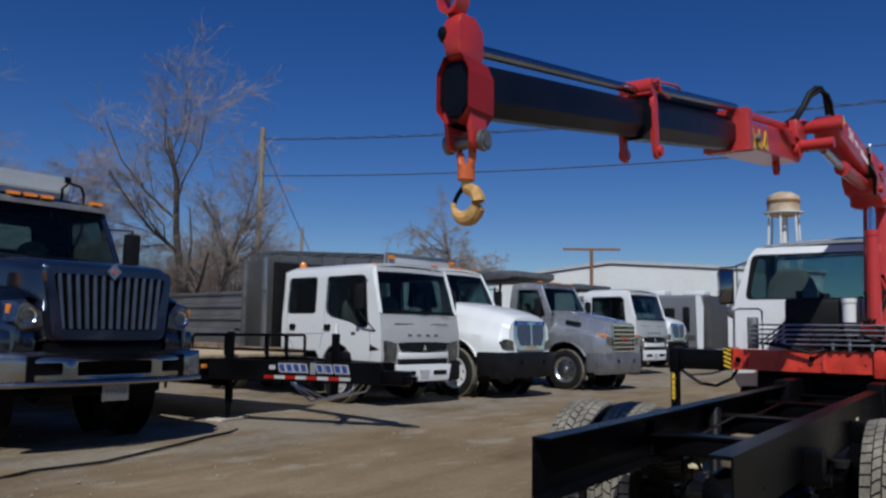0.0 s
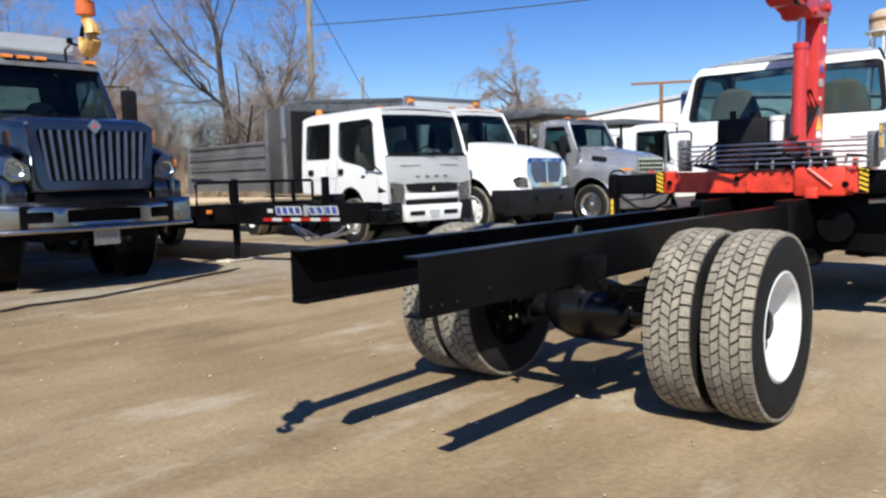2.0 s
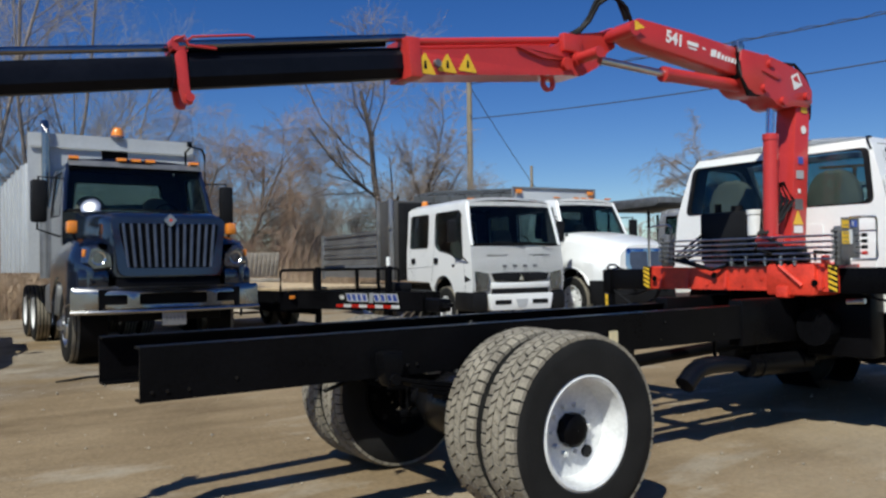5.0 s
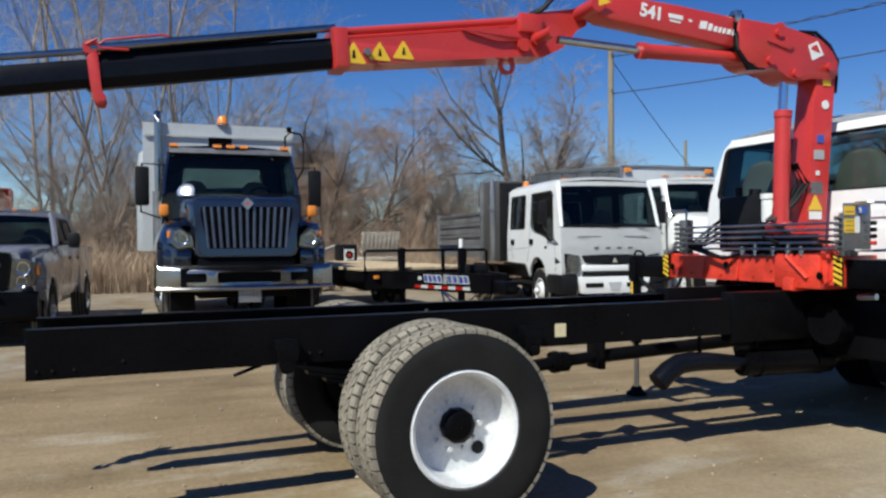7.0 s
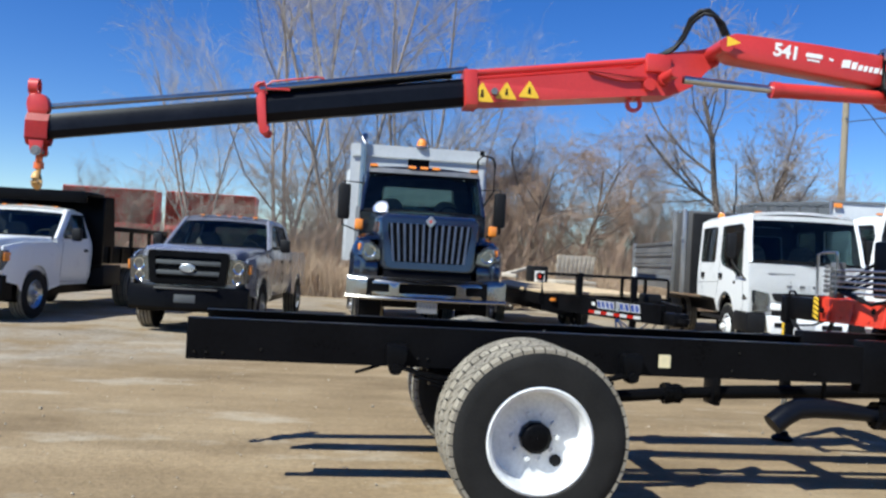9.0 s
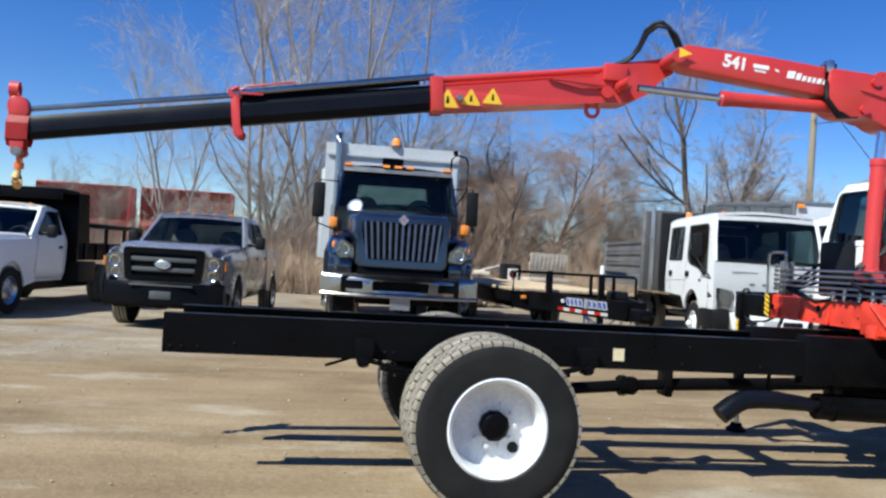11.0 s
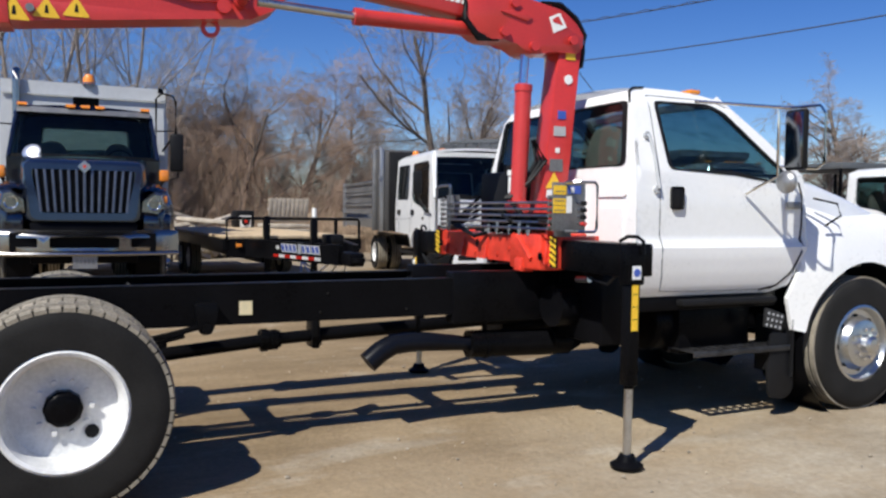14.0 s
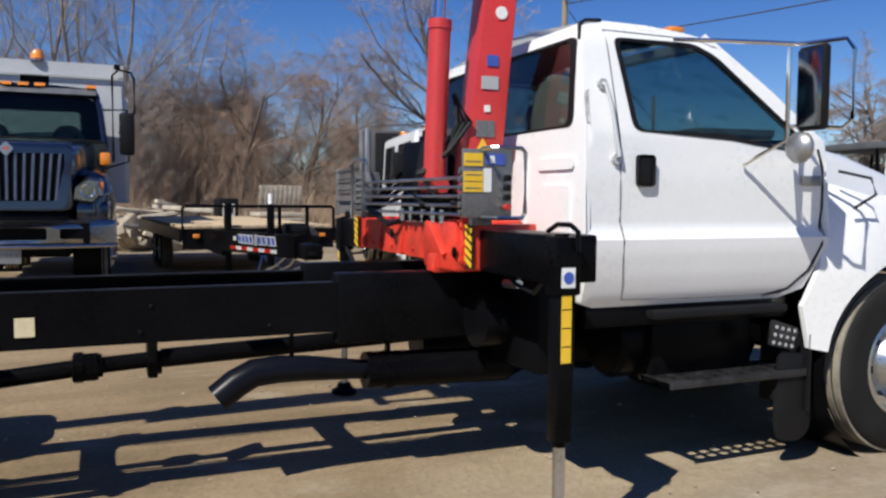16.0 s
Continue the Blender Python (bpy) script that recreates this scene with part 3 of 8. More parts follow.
    part("floor_pan", box(B(), x0 + 0.03, x1 - 0.02, -hw, hw, zf + 0.02, zf + 0.08), BLACK_PLASTIC, shell)
    if seats:
        top, base = screen[1][1], screen[0][1]
        sx = seat_x if seat_x is not None else x0 + 0.12
        for s in (-0.5, 0.5):
            bm = B()
            box(bm, sx + 0.05, sx + 0.55, s * hw - 0.25, s * hw + 0.25, base - 0.45, base - 0.28, 0.05)
            loft(bm, [[Vector((sx + 0.07 + d * math.copysign(abs(math.cos(a)) ** 0.6, math.cos(a)), s * hw + w * math.copysign(abs(math.sin(a)) ** 0.6, math.sin(a)), base + z)) for a in [q * math.tau / 16 for q in range(16)]] for z, w, d in ((-0.32, 0.23, 0.07), (0.0, 0.25, 0.08), (0.16, 0.24, 0.075), (0.27, 0.2, 0.07), (0.34, 0.14, 0.06), (0.37, 0.07, 0.03))])
            part("cab_seat", bm, SEAT, shell)
        bm = box(B(), screen[0][0] - 0.42, screen[0][0] - 0.03, -hw + 0.03, hw - 0.03, base - 0.3, base - 0.02, 0.05)
        part("dashboard", bm, TRIM, shell)
        bm = B()
        c = Vector((screen[0][0] - 0.52, hw * 0.5, base + 0.02))
        tube(bm, [c + Vector((-0.07 * math.sin(k * math.tau / 20), 0.2 * math.cos(k * math.tau / 20), 0.19 * math.sin(k * math.tau / 20))) for k in range(21)], 0.014, 6)
        rod(bm, c, c + Vector((0.25, 0, -0.15)), 0.03, seg=8)
        part("steering_wheel", bm, BLACK_PLASTIC, shell)
    return shell


# ---- the crane truck ----
truck = thing("crane_truck", pose(0, 0, 0), "white regular-cab truck with bare black chassis rails, ready for a body", "truck")
RAIL = 0.412


def crane_truck():
    for s in (-1, 1):
        bm = B()
        y0 = s * RAIL
        yi = s * (RAIL - 0.09)
        yt = y0 - s * 0.01
        loft(bm, [[Vector((x, y, z)) for y, z in ((y0, 0.804), (y0, 1.058), (yi, 1.058), (yi, 1.047), (yt, 1.047), (yt, 0.815), (yi, 0.815), (yi, 0.804))] for x in (-2.05, 6.2)])
        rail = part("chassis_rail", bm, BLACK, truck)
        bm = B()
        for x, z in ((-2.0, 0.85), (-1.93, 0.85), (-1.83, 0.85), (-1.6, 0.88), (-0.62, 0.86), (-0.56, 0.86), (0.75, 0.9), (0.82, 0.9), (1.5, 0.86), (1.55, 0.98), (2.1, 0.86), (2.62, 0.84), (2.62, 0.9), (2.62, 0.96), (2.62, 1.02)):
            rod(bm, (x, s * RAIL, z), (x, s * (RAIL + 0.008), z), 0.009, seg=8)
        pieces("bolt", bm, BLACK_ENAMEL, rail)
    for x in (-0.62, 0.62, 2.0, 3.0):
        waist = rounded([(x - 0.16, -RAIL + 0.012), (x + 0.16, -RAIL + 0.012), (x + 0.06, -0.16), (x + 0.06, 0.16), (x + 0.16, RAIL - 0.012), (x - 0.16, RAIL - 0.012), (x - 0.06, 0.16), (x - 0.06, -0.16)], 0.05)
        bm = sheet(B(), waist, [], lambda u, v: Vector((u, v, 0.95)), (0, 0, -0.012), 0.4)
        box(bm, x - 0.045, x + 0.045, -RAIL + 0.01, RAIL - 0.01, 0.83, 0.937, 0.012)
        for sy in (-1, 1):
            prism(bm, [(x - 0.11, 0.83), (x + 0.11, 0.83), (x + 0.06, 1.0), (x - 0.06, 1.0)], sy * (RAIL - 0.03) - 0.006, sy * (RAIL - 0.03) + 0.006)
        part("crossmember", bm, BLACK, truck)
    # air lines and wiring between the rails
    rng_ = random.Random(17)
    for k in range(4):
        y0 = -0.36 + 0.05 * k if k < 3 else 0.2 + 0.05 * k - 0.1
        pts = [(-1.0 + 0.35 * k % 0.8, y0 * 0.4, 0.72 + 0.02 * k), (-0.55, y0 * 0.9, 0.9), (0.1, y0, 0.93 + 0.015 * (k % 3))]
        pts += [(0.1 + 0.45 * q, y0 + rng_.uniform(-0.02, 0.02), 0.93 + 0.015 * (k % 3) + rng_.uniform(-0.02, 0.02)) for q in range(1, 7)]
        part("air_line", tube(B(), pts, 0.009 if k % 2 else 0.012, 6), BLACK, truck)
    part("junction_valve", box(B(), -0.2, -0.08, 0.02, 0.16, 0.72, 0.82, 0.015), STEEL, truck)
    part("wiring_tag", box(B(), -0.72, -0.66, 0.12, 0.18, 0.78, 0.8, 0.004), CREAM, truck, "cream cable tag")
    for s in (-1, 1):
        part("bump_stop", loft(B(), [[Vector((r_ * math.cos(a), s * 0.46 + r_ * math.sin(a), z)) for a in [q * math.tau / 12 for q in range(12)]] for z, r_ in ((0.74, 0.03), (0.76, 0.05), (0.8, 0.055))]), RUBBER, truck)
        bm = box(B(), -0.14, 0.14, s * 0.42, s * 0.5, 0.39, 0.43, 0.008)
        part("axle_plate", bm, BLACK, truck)
    # inner sleeve under the crane and raised sub-frame
    for s in (-1, 1):
        part("subframe_plate", box(B(), 2.45, 3.5, s * 0.3 if s > 0 else -0.425, s * 0.3 if s < 0 else 0.425, 0.74, 1.1, 0.01), BLACK, truck)
    part("data_plate", box(B(), 0.985, 1.065, -RAIL - 0.006, -RAIL, 0.862, 0.948), CREAM, truck, "small cream data plate")
    # rear axle, springs
    bm = B()
    rod(bm, (0, -1.0, 0.52), (0, 1.0, 0.52), 0.075, seg=16)
    loft(bm, [[Vector((0.2 * c * math.cos(a), y, 0.52 + 0.2 * c * math.sin(a))) for a in [k * math.tau / 16 for k in range(16)]] for y, c in ((-0.3, 0.45), (-0.22, 0.8), (-0.1, 1.0), (0.1, 1.0), (0.22, 0.8), (0.3, 0.45))])
    rod(bm, (0.1, 0, 0.52), (0.42, 0, 0.55), 0.14, 0.07, 14)
    part("rear_axle", bm, BLACK_ENAMEL, truck)
    for s in (-1, 1):
        bm = B()
        for k in range(6):
            L = 0.75 - 0.1 * k
            z = 0.72 - 0.025 * k
            pts = [(t * L, z + 0.10 * t * t * (L / 0.75) ** 2) for t in [q / 8 for q in range(-8, 9)]]
            prism(bm, [*pts, *[(x, zz - 0.02) for x, zz in reversed(pts)]], s * 0.46 - 0.045, s * 0.46 + 0.045)
        sp = part("leaf_spring", bm, BLACK, truck)
        bm = B()
        for x in (-0.76, 0.78):
            prism(bm, rounded([(x - 0.07, 0.95), (x + 0.07, 0.95), (x + 0.06, 0.86), (x + 0.03, 0.76), (x - 0.04, 0.76), (x - 0.06, 0.86)], 0.03), s * 0.413, s * 0.5, 0.008)
            rod(bm, (x, s * 0.4, 0.8), (x, s * 0.53, 0.8), 0.03)
        for x in (-0.09, 0.09):
            rod(bm, (x, s * 0.42, 0.42), (x, s * 0.42, 0.76), 0.013)
            rod(bm, (x, s * 0.5, 0.42), (x, s * 0.5, 0.76), 0.013)
        pieces("spring_bracket", bm, BLACK, sp)
        bm = B()
        rod(bm, (0.18, s * 0.3, 0.5), (0.4, s * 0.36, 0.95), 0.032)
        rod(bm, (0.3, s * 0.33, 0.75), (0.42, s * 0.36, 1.0), 0.042)
        part("damper", bm, BLACK_PLASTIC, truck)
        bm = B()
        rod(bm, (0.1, s * 0.55, 0.62), (0.32, s * 0.55, 0.66), 0.085, seg=18)
        rod(bm, (0.32, s * 0.55, 0.66), (0.42, s * 0.55, 0.68), 0.09, 0.06, seg=18)
        part("brake_chamber", bm, BLACK_GLOSS, truck)
        wheel(truck, 0, s * 1.055, 0.522, 0.522, 0.275, s, WHITE_DULL, "dish", True, 0.298, 0.135)
        wheel(truck, 0, s * 0.735, 0.522, 0.522, 0.275, -s, BLACK, "disc", True, 0.298)
        wheel(truck, 5.73, s * 1.0, 0.522, 0.522, 0.275, s, STEEL, "bulge", False, 0.298)
    part("front_axle", rod(B(), (5.73, -0.95, 0.5), (5.73, 0.95, 0.5), 0.06), BLACK, truck)
    # drive shaft
    bm = B()
    rod(bm, (0.42, 0, 0.56), (1.25, 0, 0.63), 0.045)
    rod(bm, (1.25, 0, 0.63), (1.34, 0, 0.635), 0.06)
    rod(bm, (1.34, 0, 0.635), (1.62, 0, 0.65), 0.042)
    rod(bm, (1.62, 0, 0.65), (3.6, 0, 0.72), 0.05)
    for x, q in ((1.23, 0.078), (1.3, 0.07), (1.6, 0.062)):
        rod(bm, (x - 0.022, 0, 0.63), (x + 0.022, 0, 0.63), q, seg=10)
    for sy in (-1, 1):
        box(bm, 1.2, 1.32, sy * 0.05 - 0.015, sy * 0.05 + 0.015, 0.57, 0.69, 0.01)
    box(bm, 1.55, 1.6, -0.09, 0.09, 0.565, 0.82, 0.01)
    part("drive_shaft", bm, BLACK, truck)
    # exhaust
    bm = B()
    tube(bm, [(1.86, -0.33, 0.49), (1.95, -0.33, 0.56), (2.04, -0.33, 0.605), (2.16, -0.33, 0.615), (2.3, -0.33, 0.61), (2.62, -0.33, 0.58)], [0.074, 0.074, 0.072, 0.07, 0.066, 0.05], 18)
    part("tail_pipe", bm, BLACK_GLOSS, truck)
    bm = rod(B(), (2.62, -0.33, 0.575), (3.46, -0.33, 0.55), 0.098, seg=22)
    rod(bm, (3.46, -0.33, 0.55), (3.56, -0.33, 0.55), 0.09, 0.05, seg=22)
    for x in (2.75, 3.3):
        rod(bm, (x - 0.012, -0.33, 0.57), (x + 0.012, -0.33, 0.57), 0.106, seg=22)
        box(bm, x - 0.01, x + 0.01, -0.35, -0.31, 0.6, 0.82)
    box(bm, 2.22, 2.24, -0.34, -0.32, 0.62, 0.82)
    pieces("silencer", bm, BLACK, truck)
    # tanks and steps below the cab
    part("fuel_tank", loft(B(), [[Vector((x, -0.66 + 0.2 * math.cos(a) * k, 0.72 + 0.22 * math.sin(a) * k)) for a in [q * math.tau / 20 for q in range(20)]] for x, k in ((3.9, 0.9), (3.93, 1), (4.75, 1), (4.78, 0.9))]), BLACK, truck)
    part("air_tank", rod(B(), (3.1, 0.15, 0.62), (3.8, 0.15, 0.62), 0.13, seg=20), BLACK, truck)
    for s in (-1, 1):
        part("battery_box", box(B(), 4.05, 4.75, s * 0.9 if s < 0 else 0.45, -0.45 if s < 0 else 0.9, 0.5, 0.88, 0.02), BLACK, truck)
        part("running_board", box(B(), 3.93, 4.84, -1.07 if s < 0 else 0.8, -0.8 if s < 0 else 1.07, 0.875, 0.92, 0.012), BLACK_PLASTIC, truck)
        part("sill_skirt", box(B(), 3.56, 4.9, -1.0 if s < 0 else 0.94, -0.94 if s < 0 else 1.0, 0.84, 0.955, 0.01), BLACK, truck)
        bm = B()
        for x in (4.1, 4.62):
            box(bm, x, x + 0.05, s * 0.86 - 0.02, s * 0.86 + 0.02, 0.5, 0.88)
        pieces("step_hanger", bm, BLACK, truck)
        holes = [rounded([(4.1 + 0.09 * k, q), (4.155 + 0.09 * k, q), (4.155 + 0.09 * k, q + 0.045), (4.1 + 0.09 * k, q + 0.045)], 0.012, 2) for k in range(9) for q in (0.84, 0.91, 0.98)]
        bm = sheet(B(), rounded([(4.04, 0.8), (4.99, 0.8), (4.99, 1.07), (4.04, 1.07)], 0.03), holes, lambda x, y, s=s: Vector((x, s * y, 0.545)), (0, 0, -0.008), 0.5)
        box(bm, 4.04, 4.99, s * 1.07 - 0.008, s * 1.07 + 0.008, 0.505, 0.547, 0.004)
        box(bm, 4.04, 4.99, s * 0.805 - 0.008, s * 0.805 + 0.008, 0.505, 0.547, 0.004)
        pieces("lower_step", bm, STEP, truck, "worn black perforated step")
        bm = box(B(), 5.0, 5.02, -1.08 if s < 0 else 0.72, -0.72 if s < 0 else 1.08, 0.3, 0.74)
        prism(bm, rounded([(4.8, 0.66), (5.02, 0.62), (5.05, 0.2), (4.97, 0.13), (4.8, 0.15), (4.78, 0.3)], 0.05), s * 1.05 - 0.012, s * 1.05 + 0.012, 0.004)
        part("mud_flap", bm, BLACK_PLASTIC, truck)
        bm = prism(B(), rounded([(4.7, 0.7), (4.88, 0.66), (4.92, 0.78), (4.72, 0.84)], 0.015), s * 1.07 - 0.006, s * 1.07 + 0.006)
        plate = part("tread_plate", bm, STEP, truck)
        bm = B()
        for k in range(3):
            for j in range(4):
                x, z = 4.735 + 0.045 * j + 0.01 * k, 0.712 - 0.01 * j + 0.042 * k
                rod(bm, (x, s * 1.076, z), (x, s * 1.079, z), 0.011, seg=6)
        pieces("tread_stud", bm, SILVER_BODY, plate)
    # black frame gear, its bulk added to shade the cab's lower back
    bm = box(B(), 3.3, 3.52, -0.98, -0.44, 0.62, 1.14, 0.02)
    rod(bm, (3.14, -0.6, 0.86), (3.5, -0.6, 0.86), 0.15, seg=20)
    pieces("air_tank_bracket", bm, BLACK, truck)
    part("coupling", rod(B(), (3.18, -1.0, 1.08), (3.18, -0.86, 1.07), 0.022, seg=12), STEEL, truck)
    # black box added in place of the shade behind the beam
    bm = prism(B(), rounded([(3.36, 0.72), (3.5, 0.72), (3.5, 1.17), (3.42, 1.17), (3.36, 1.08)], 0.03), -0.84, 0.78, 0.01)
    for y in (-0.55, -0.15, 0.3, 0.62):
        box(bm, 3.33, 3.37, y - 0.03, y + 0.03, 0.76, 1.14, 0.008)
    part("cab_crossmember", bm, BLACK, truck)
    part("transmission", box(B(), 3.6, 5.0, -0.3, 0.3, 0.5, 0.98, 0.06), BLACK, truck)
    part("engine_block", box(B(), 5.0, 6.2, -0.35, 0.35, 0.55, 1.3, 0.05), BLACK, truck)
    # cab
    wz = [(0.9, 0.97), (1.0, 1.035), (1.1, 1.064), (1.22, 1.085), (1.29, 1.088), (1.345, 1.048), (1.6, 1.048), (1.82, 1.03), (2.05, 0.965), (2.28, 0.895), (2.34, 0.868), (2.385, 0.83), (2.41, 0.78)]
    win = rounded([(3.83, 1.84), (4.42, 1.83), (4.6, 1.80), (4.92, 1.765), (4.96, 1.82), (4.42, 2.26), (4.3, 2.315), (3.79, 2.315)], 0.05)
    shell = cab(truck, WHITE, wz, [(3.52, 0.97), (3.6, 0.945), (4.82, 0.945), (4.98, 1.0)], [(5.12, 1.28), (5.12, 1.72), (5.12, 1.80)], [(5.12, 1.80), (4.42, 2.37)], [(4.3, 2.405), (4.05, 2.425), (3.75, 2.425)], [(3.62, 2.39), (3.58, 2.3), (3.53, 1.9), (3.5, 1.3), (3.52, 0.97)], [win], (1.86, 2.31, 0.89),
                doors=[[(3.73, 2.36), (3.72, 1.9), (3.72, 1.2), (3.75, 0.99)], [(3.75, 0.985), (4.2, 0.975), (4.82, 0.975), (5.0, 1.1), (5.08, 1.3), (5.09, 1.7)], [(3.73, 2.36), (4.3, 2.36), (4.45, 2.32)]], seat_x=3.62, grid=0.03)
    for s in (-1, 1):
        y = s * 1.06
        bm = box(B(), 3.81, 3.915, y - 0.006, y + 0.006, 1.555, 1.715, 0.02)
        part("door_handle", bm, BLACK_PLASTIC, shell)
        part("shut_line", tube(B(), [(x, s * (lerp_of(wz, z) + 0.001), z) for x, z in fine([(4.7, 0.968), (4.86, 1.0), (4.98, 1.1), (5.06, 1.25), (5.09, 1.45), (5.09, 1.68), (5.06, 1.78)])], 0.008, 6), BLACK_PLASTIC, shell)
        bm = box(B(), 4.92, 5.06, s * 1.062 - 0.006, s * 1.062 + 0.006, 1.575, 1.63, 0.006)
        part("fender_badge", bm, GREY_STEEL, shell)
        bm = tube(B(), [(3.69, s * 1.045, 1.68), (3.69, s * 1.075, 1.7), (3.67, s * 1.035, 1.95), (3.655, s * 1.0, 2.06), (3.65, s * 0.955, 2.07)], 0.011, 8)
        for x, yy, z in ((3.69, 1.05, 1.69), (3.652, 0.97, 2.065)):
            rod(bm, (x, s * (yy - 0.01), z), (x, s * (yy + 0.012), z), 0.028, seg=10)
        part("grab_handle", bm, SILVER_BODY, shell)
        # mirror
        bm = B()
        tube(bm, [(4.16, s * 0.88, 2.345), (4.5, s * 1.24, 2.29), (4.62, s * 1.31, 2.28)], 0.012, 6)
        tube(bm, [(4.58, s * 1.27, 2.29), (4.58, s * 1.27, 1.8), (4.5, s * 1.06, 1.68)], 0.012, 6)
        tube(bm, [(4.6, s * 1.3, 2.28), (4.71, s * 1.5, 2.285), (4.73, s * 1.53, 2.23), (4.73, s * 1.53, 1.89), (4.71, s * 1.49, 1.85), (4.59, s * 1.28, 1.87)], 0.011, 6)
        tube(bm, [(4.58, s * 1.27, 1.79), (4.85, s * 1.07, 1.7)], 0.01, 6)
        arm = part("mirror_arm", bm, CHROME, shell)
        part("mirror_head", box(B(), 4.585, 4.635, s * 1.4 - 0.085, s * 1.4 + 0.085, 1.84, 2.26, 0.02), BLACK_PLASTIC, arm)
        part("mirror_glass", box(B(), 4.577, 4.584, s * 1.4 - 0.074, s * 1.4 + 0.074, 1.86, 2.24, 0.003), MIRROR, arm)
        bm = lathe(B(), [(0.078, 0.02), (0.082, 0.0), (0.07, -0.022), (0.042, -0.038), (0.001, -0.045)], pose(4.6, s * 1.33, 1.76, 0, 90, 0), 24)
        part("round_mirror", bm, ALU, arm)
    for y0, y1, z0, z1 in ((-0.95, -0.62, 1.64, 1.7), (-0.93, -0.66, 1.24, 1.56), (0.66, 0.93, 1.24, 1.56), (-0.5, 0.5, 1.3, 1.7)):
        o = rounded([(y0, z0), (y1, z0), (y1, z1), (y0, z1)], 0.025)
        part("pressed_panel", sheet(B(), o, [], lambda y, z: Vector((3.498 - 0.02 * (1 - y * y) + (0.02 if z > 1.3 else 0) * (z - 1.3) / 0.4, y, z)), (-0.012, 0, 0), 0.2), WHITE, shell)
    # hood and fenders
    loops = []
    for x, z1, hw1, hw0 in ((5.12, 1.845, 0.86, 0.98), (5.35, 1.83, 0.82, 0.98), (5.7, 1.78, 0.76, 0.96), (6.1, 1.69, 0.70, 0.93), (6.5, 1.58, 0.64, 0.88), (6.75, 1.48, 0.6, 0.84), (6.86, 1.36, 0.56, 0.8)):
        loops.append(hoop(x, hw0, hw1, 1.1, z1, 0.13, 5))
    hood = part("hood", loft(B(), loops), WHITE, truck)
    for s in (-1, 1):
        arch = [(5.73 + 0.62 * math.cos(radians(a)), 0.55 + 0.62 * math.sin(radians(a))) for a in range(172, 5, -8)]
        out = [(5.0, 0.66), *arch, (6.42, 0.64), (6.62, 0.7), (6.82, 1.2), (6.74, 1.38), (6.4, 1.5), (5.95, 1.55), (5.5, 1.52), (5.2, 1.6), (5.1, 1.66), (5.09, 1.3), (5.05, 1.12), (4.99, 0.98), (4.95, 0.9)]
        bm = B()
        sheet(bm, out, [], lambda x, z: Vector((x, s * (1.16 - 0.09 * max(0, z - 1.15) / 0.4 - 0.07 * max(0, (5.35 - x) / 0.3) - 0.5 * max(0, z - 1.36) ** 1.5 - 0.12 * max(0, x - 6.3)), z)), (0, -s * 0.03, 0), 0.1)
        part("fender", bm, WHITE, truck)
        wheel_well(truck, 5.73, s * 0.65, s * 1.1, 0.55, 0.64)
        part("headlight", box(B(), 6.66, 6.86, s * 0.82 - 0.14, s * 0.82 + 0.14, 1.05, 1.28, 0.03), CLEAR_LENS, truck)
        # black bar for the hood latch and the mirror-arm shadow lines by it
        tb = tube(B(), [(5.2, s * 1.06, 1.66), (5.34, s * 1.16, 1.62), (5.36, s * 1.18, 1.53), (5.25, s * 1.13, 1.45)], 0.009, 6)
        part("fender_mirror_stay", tb, BLACK_PLASTIC, truck)
    bm = box(B(), 6.86, 6.9, -0.52, 0.52, 0.95, 1.34, 0.02)
    part("grille", bm, CHROME, truck)
    part("front_bumper", box(B(), 6.88, 7.05, -1.1, 1.1, 0.5, 0.8, 0.04), CHROME, truck)
    for k in range(5):
        part("roof_lamp", box(B(), 4.32, 4.42, -0.6 + 0.3 * k - 0.06, -0.6 + 0.3 * k + 0.06, 2.44, 2.475, 0.012), AMBER, truck)
    # rubber trim on the cab's rear roof edge
    bm = tube(B(), [(3.575, -0.875, 2.3), (3.6, -0.835, 2.385), (3.66, -0.8, 2.415), (3.76, -0.785, 2.425)], 0.009, 6)
    part("roof_trim", bm, BLACK_PLASTIC, truck)


crane_truck()

# ---- the loader crane ----
crane = thing("loader_crane", pose(3.25, -0.3, 0, 0, 0, 180 - 2.7), "red folding loader crane with black telescopic boom", "crane")


def plate_text(word, size, m, material, parent):
    cu = bpy.data.curves.new("lettering", "FONT")
    cu.body, cu.size, cu.extrude, cu.offset, cu.align_x, cu.align_y = word, size, 0.001, size * 0.035, "CENTER", "CENTER"
    ob = bpy.data.objects.new("lettering", cu)
    scene.collection.objects.link(ob)
    bpy.context.view_layer.update()
    me = bpy.data.meshes.new_from_object(ob)
    bpy.data.objects.remove(ob)
    me.materials.clear()
    me.materials.append(material)
    o = new("lettering", me)
    o.parent = parent
    o.matrix_basis = m
    return o


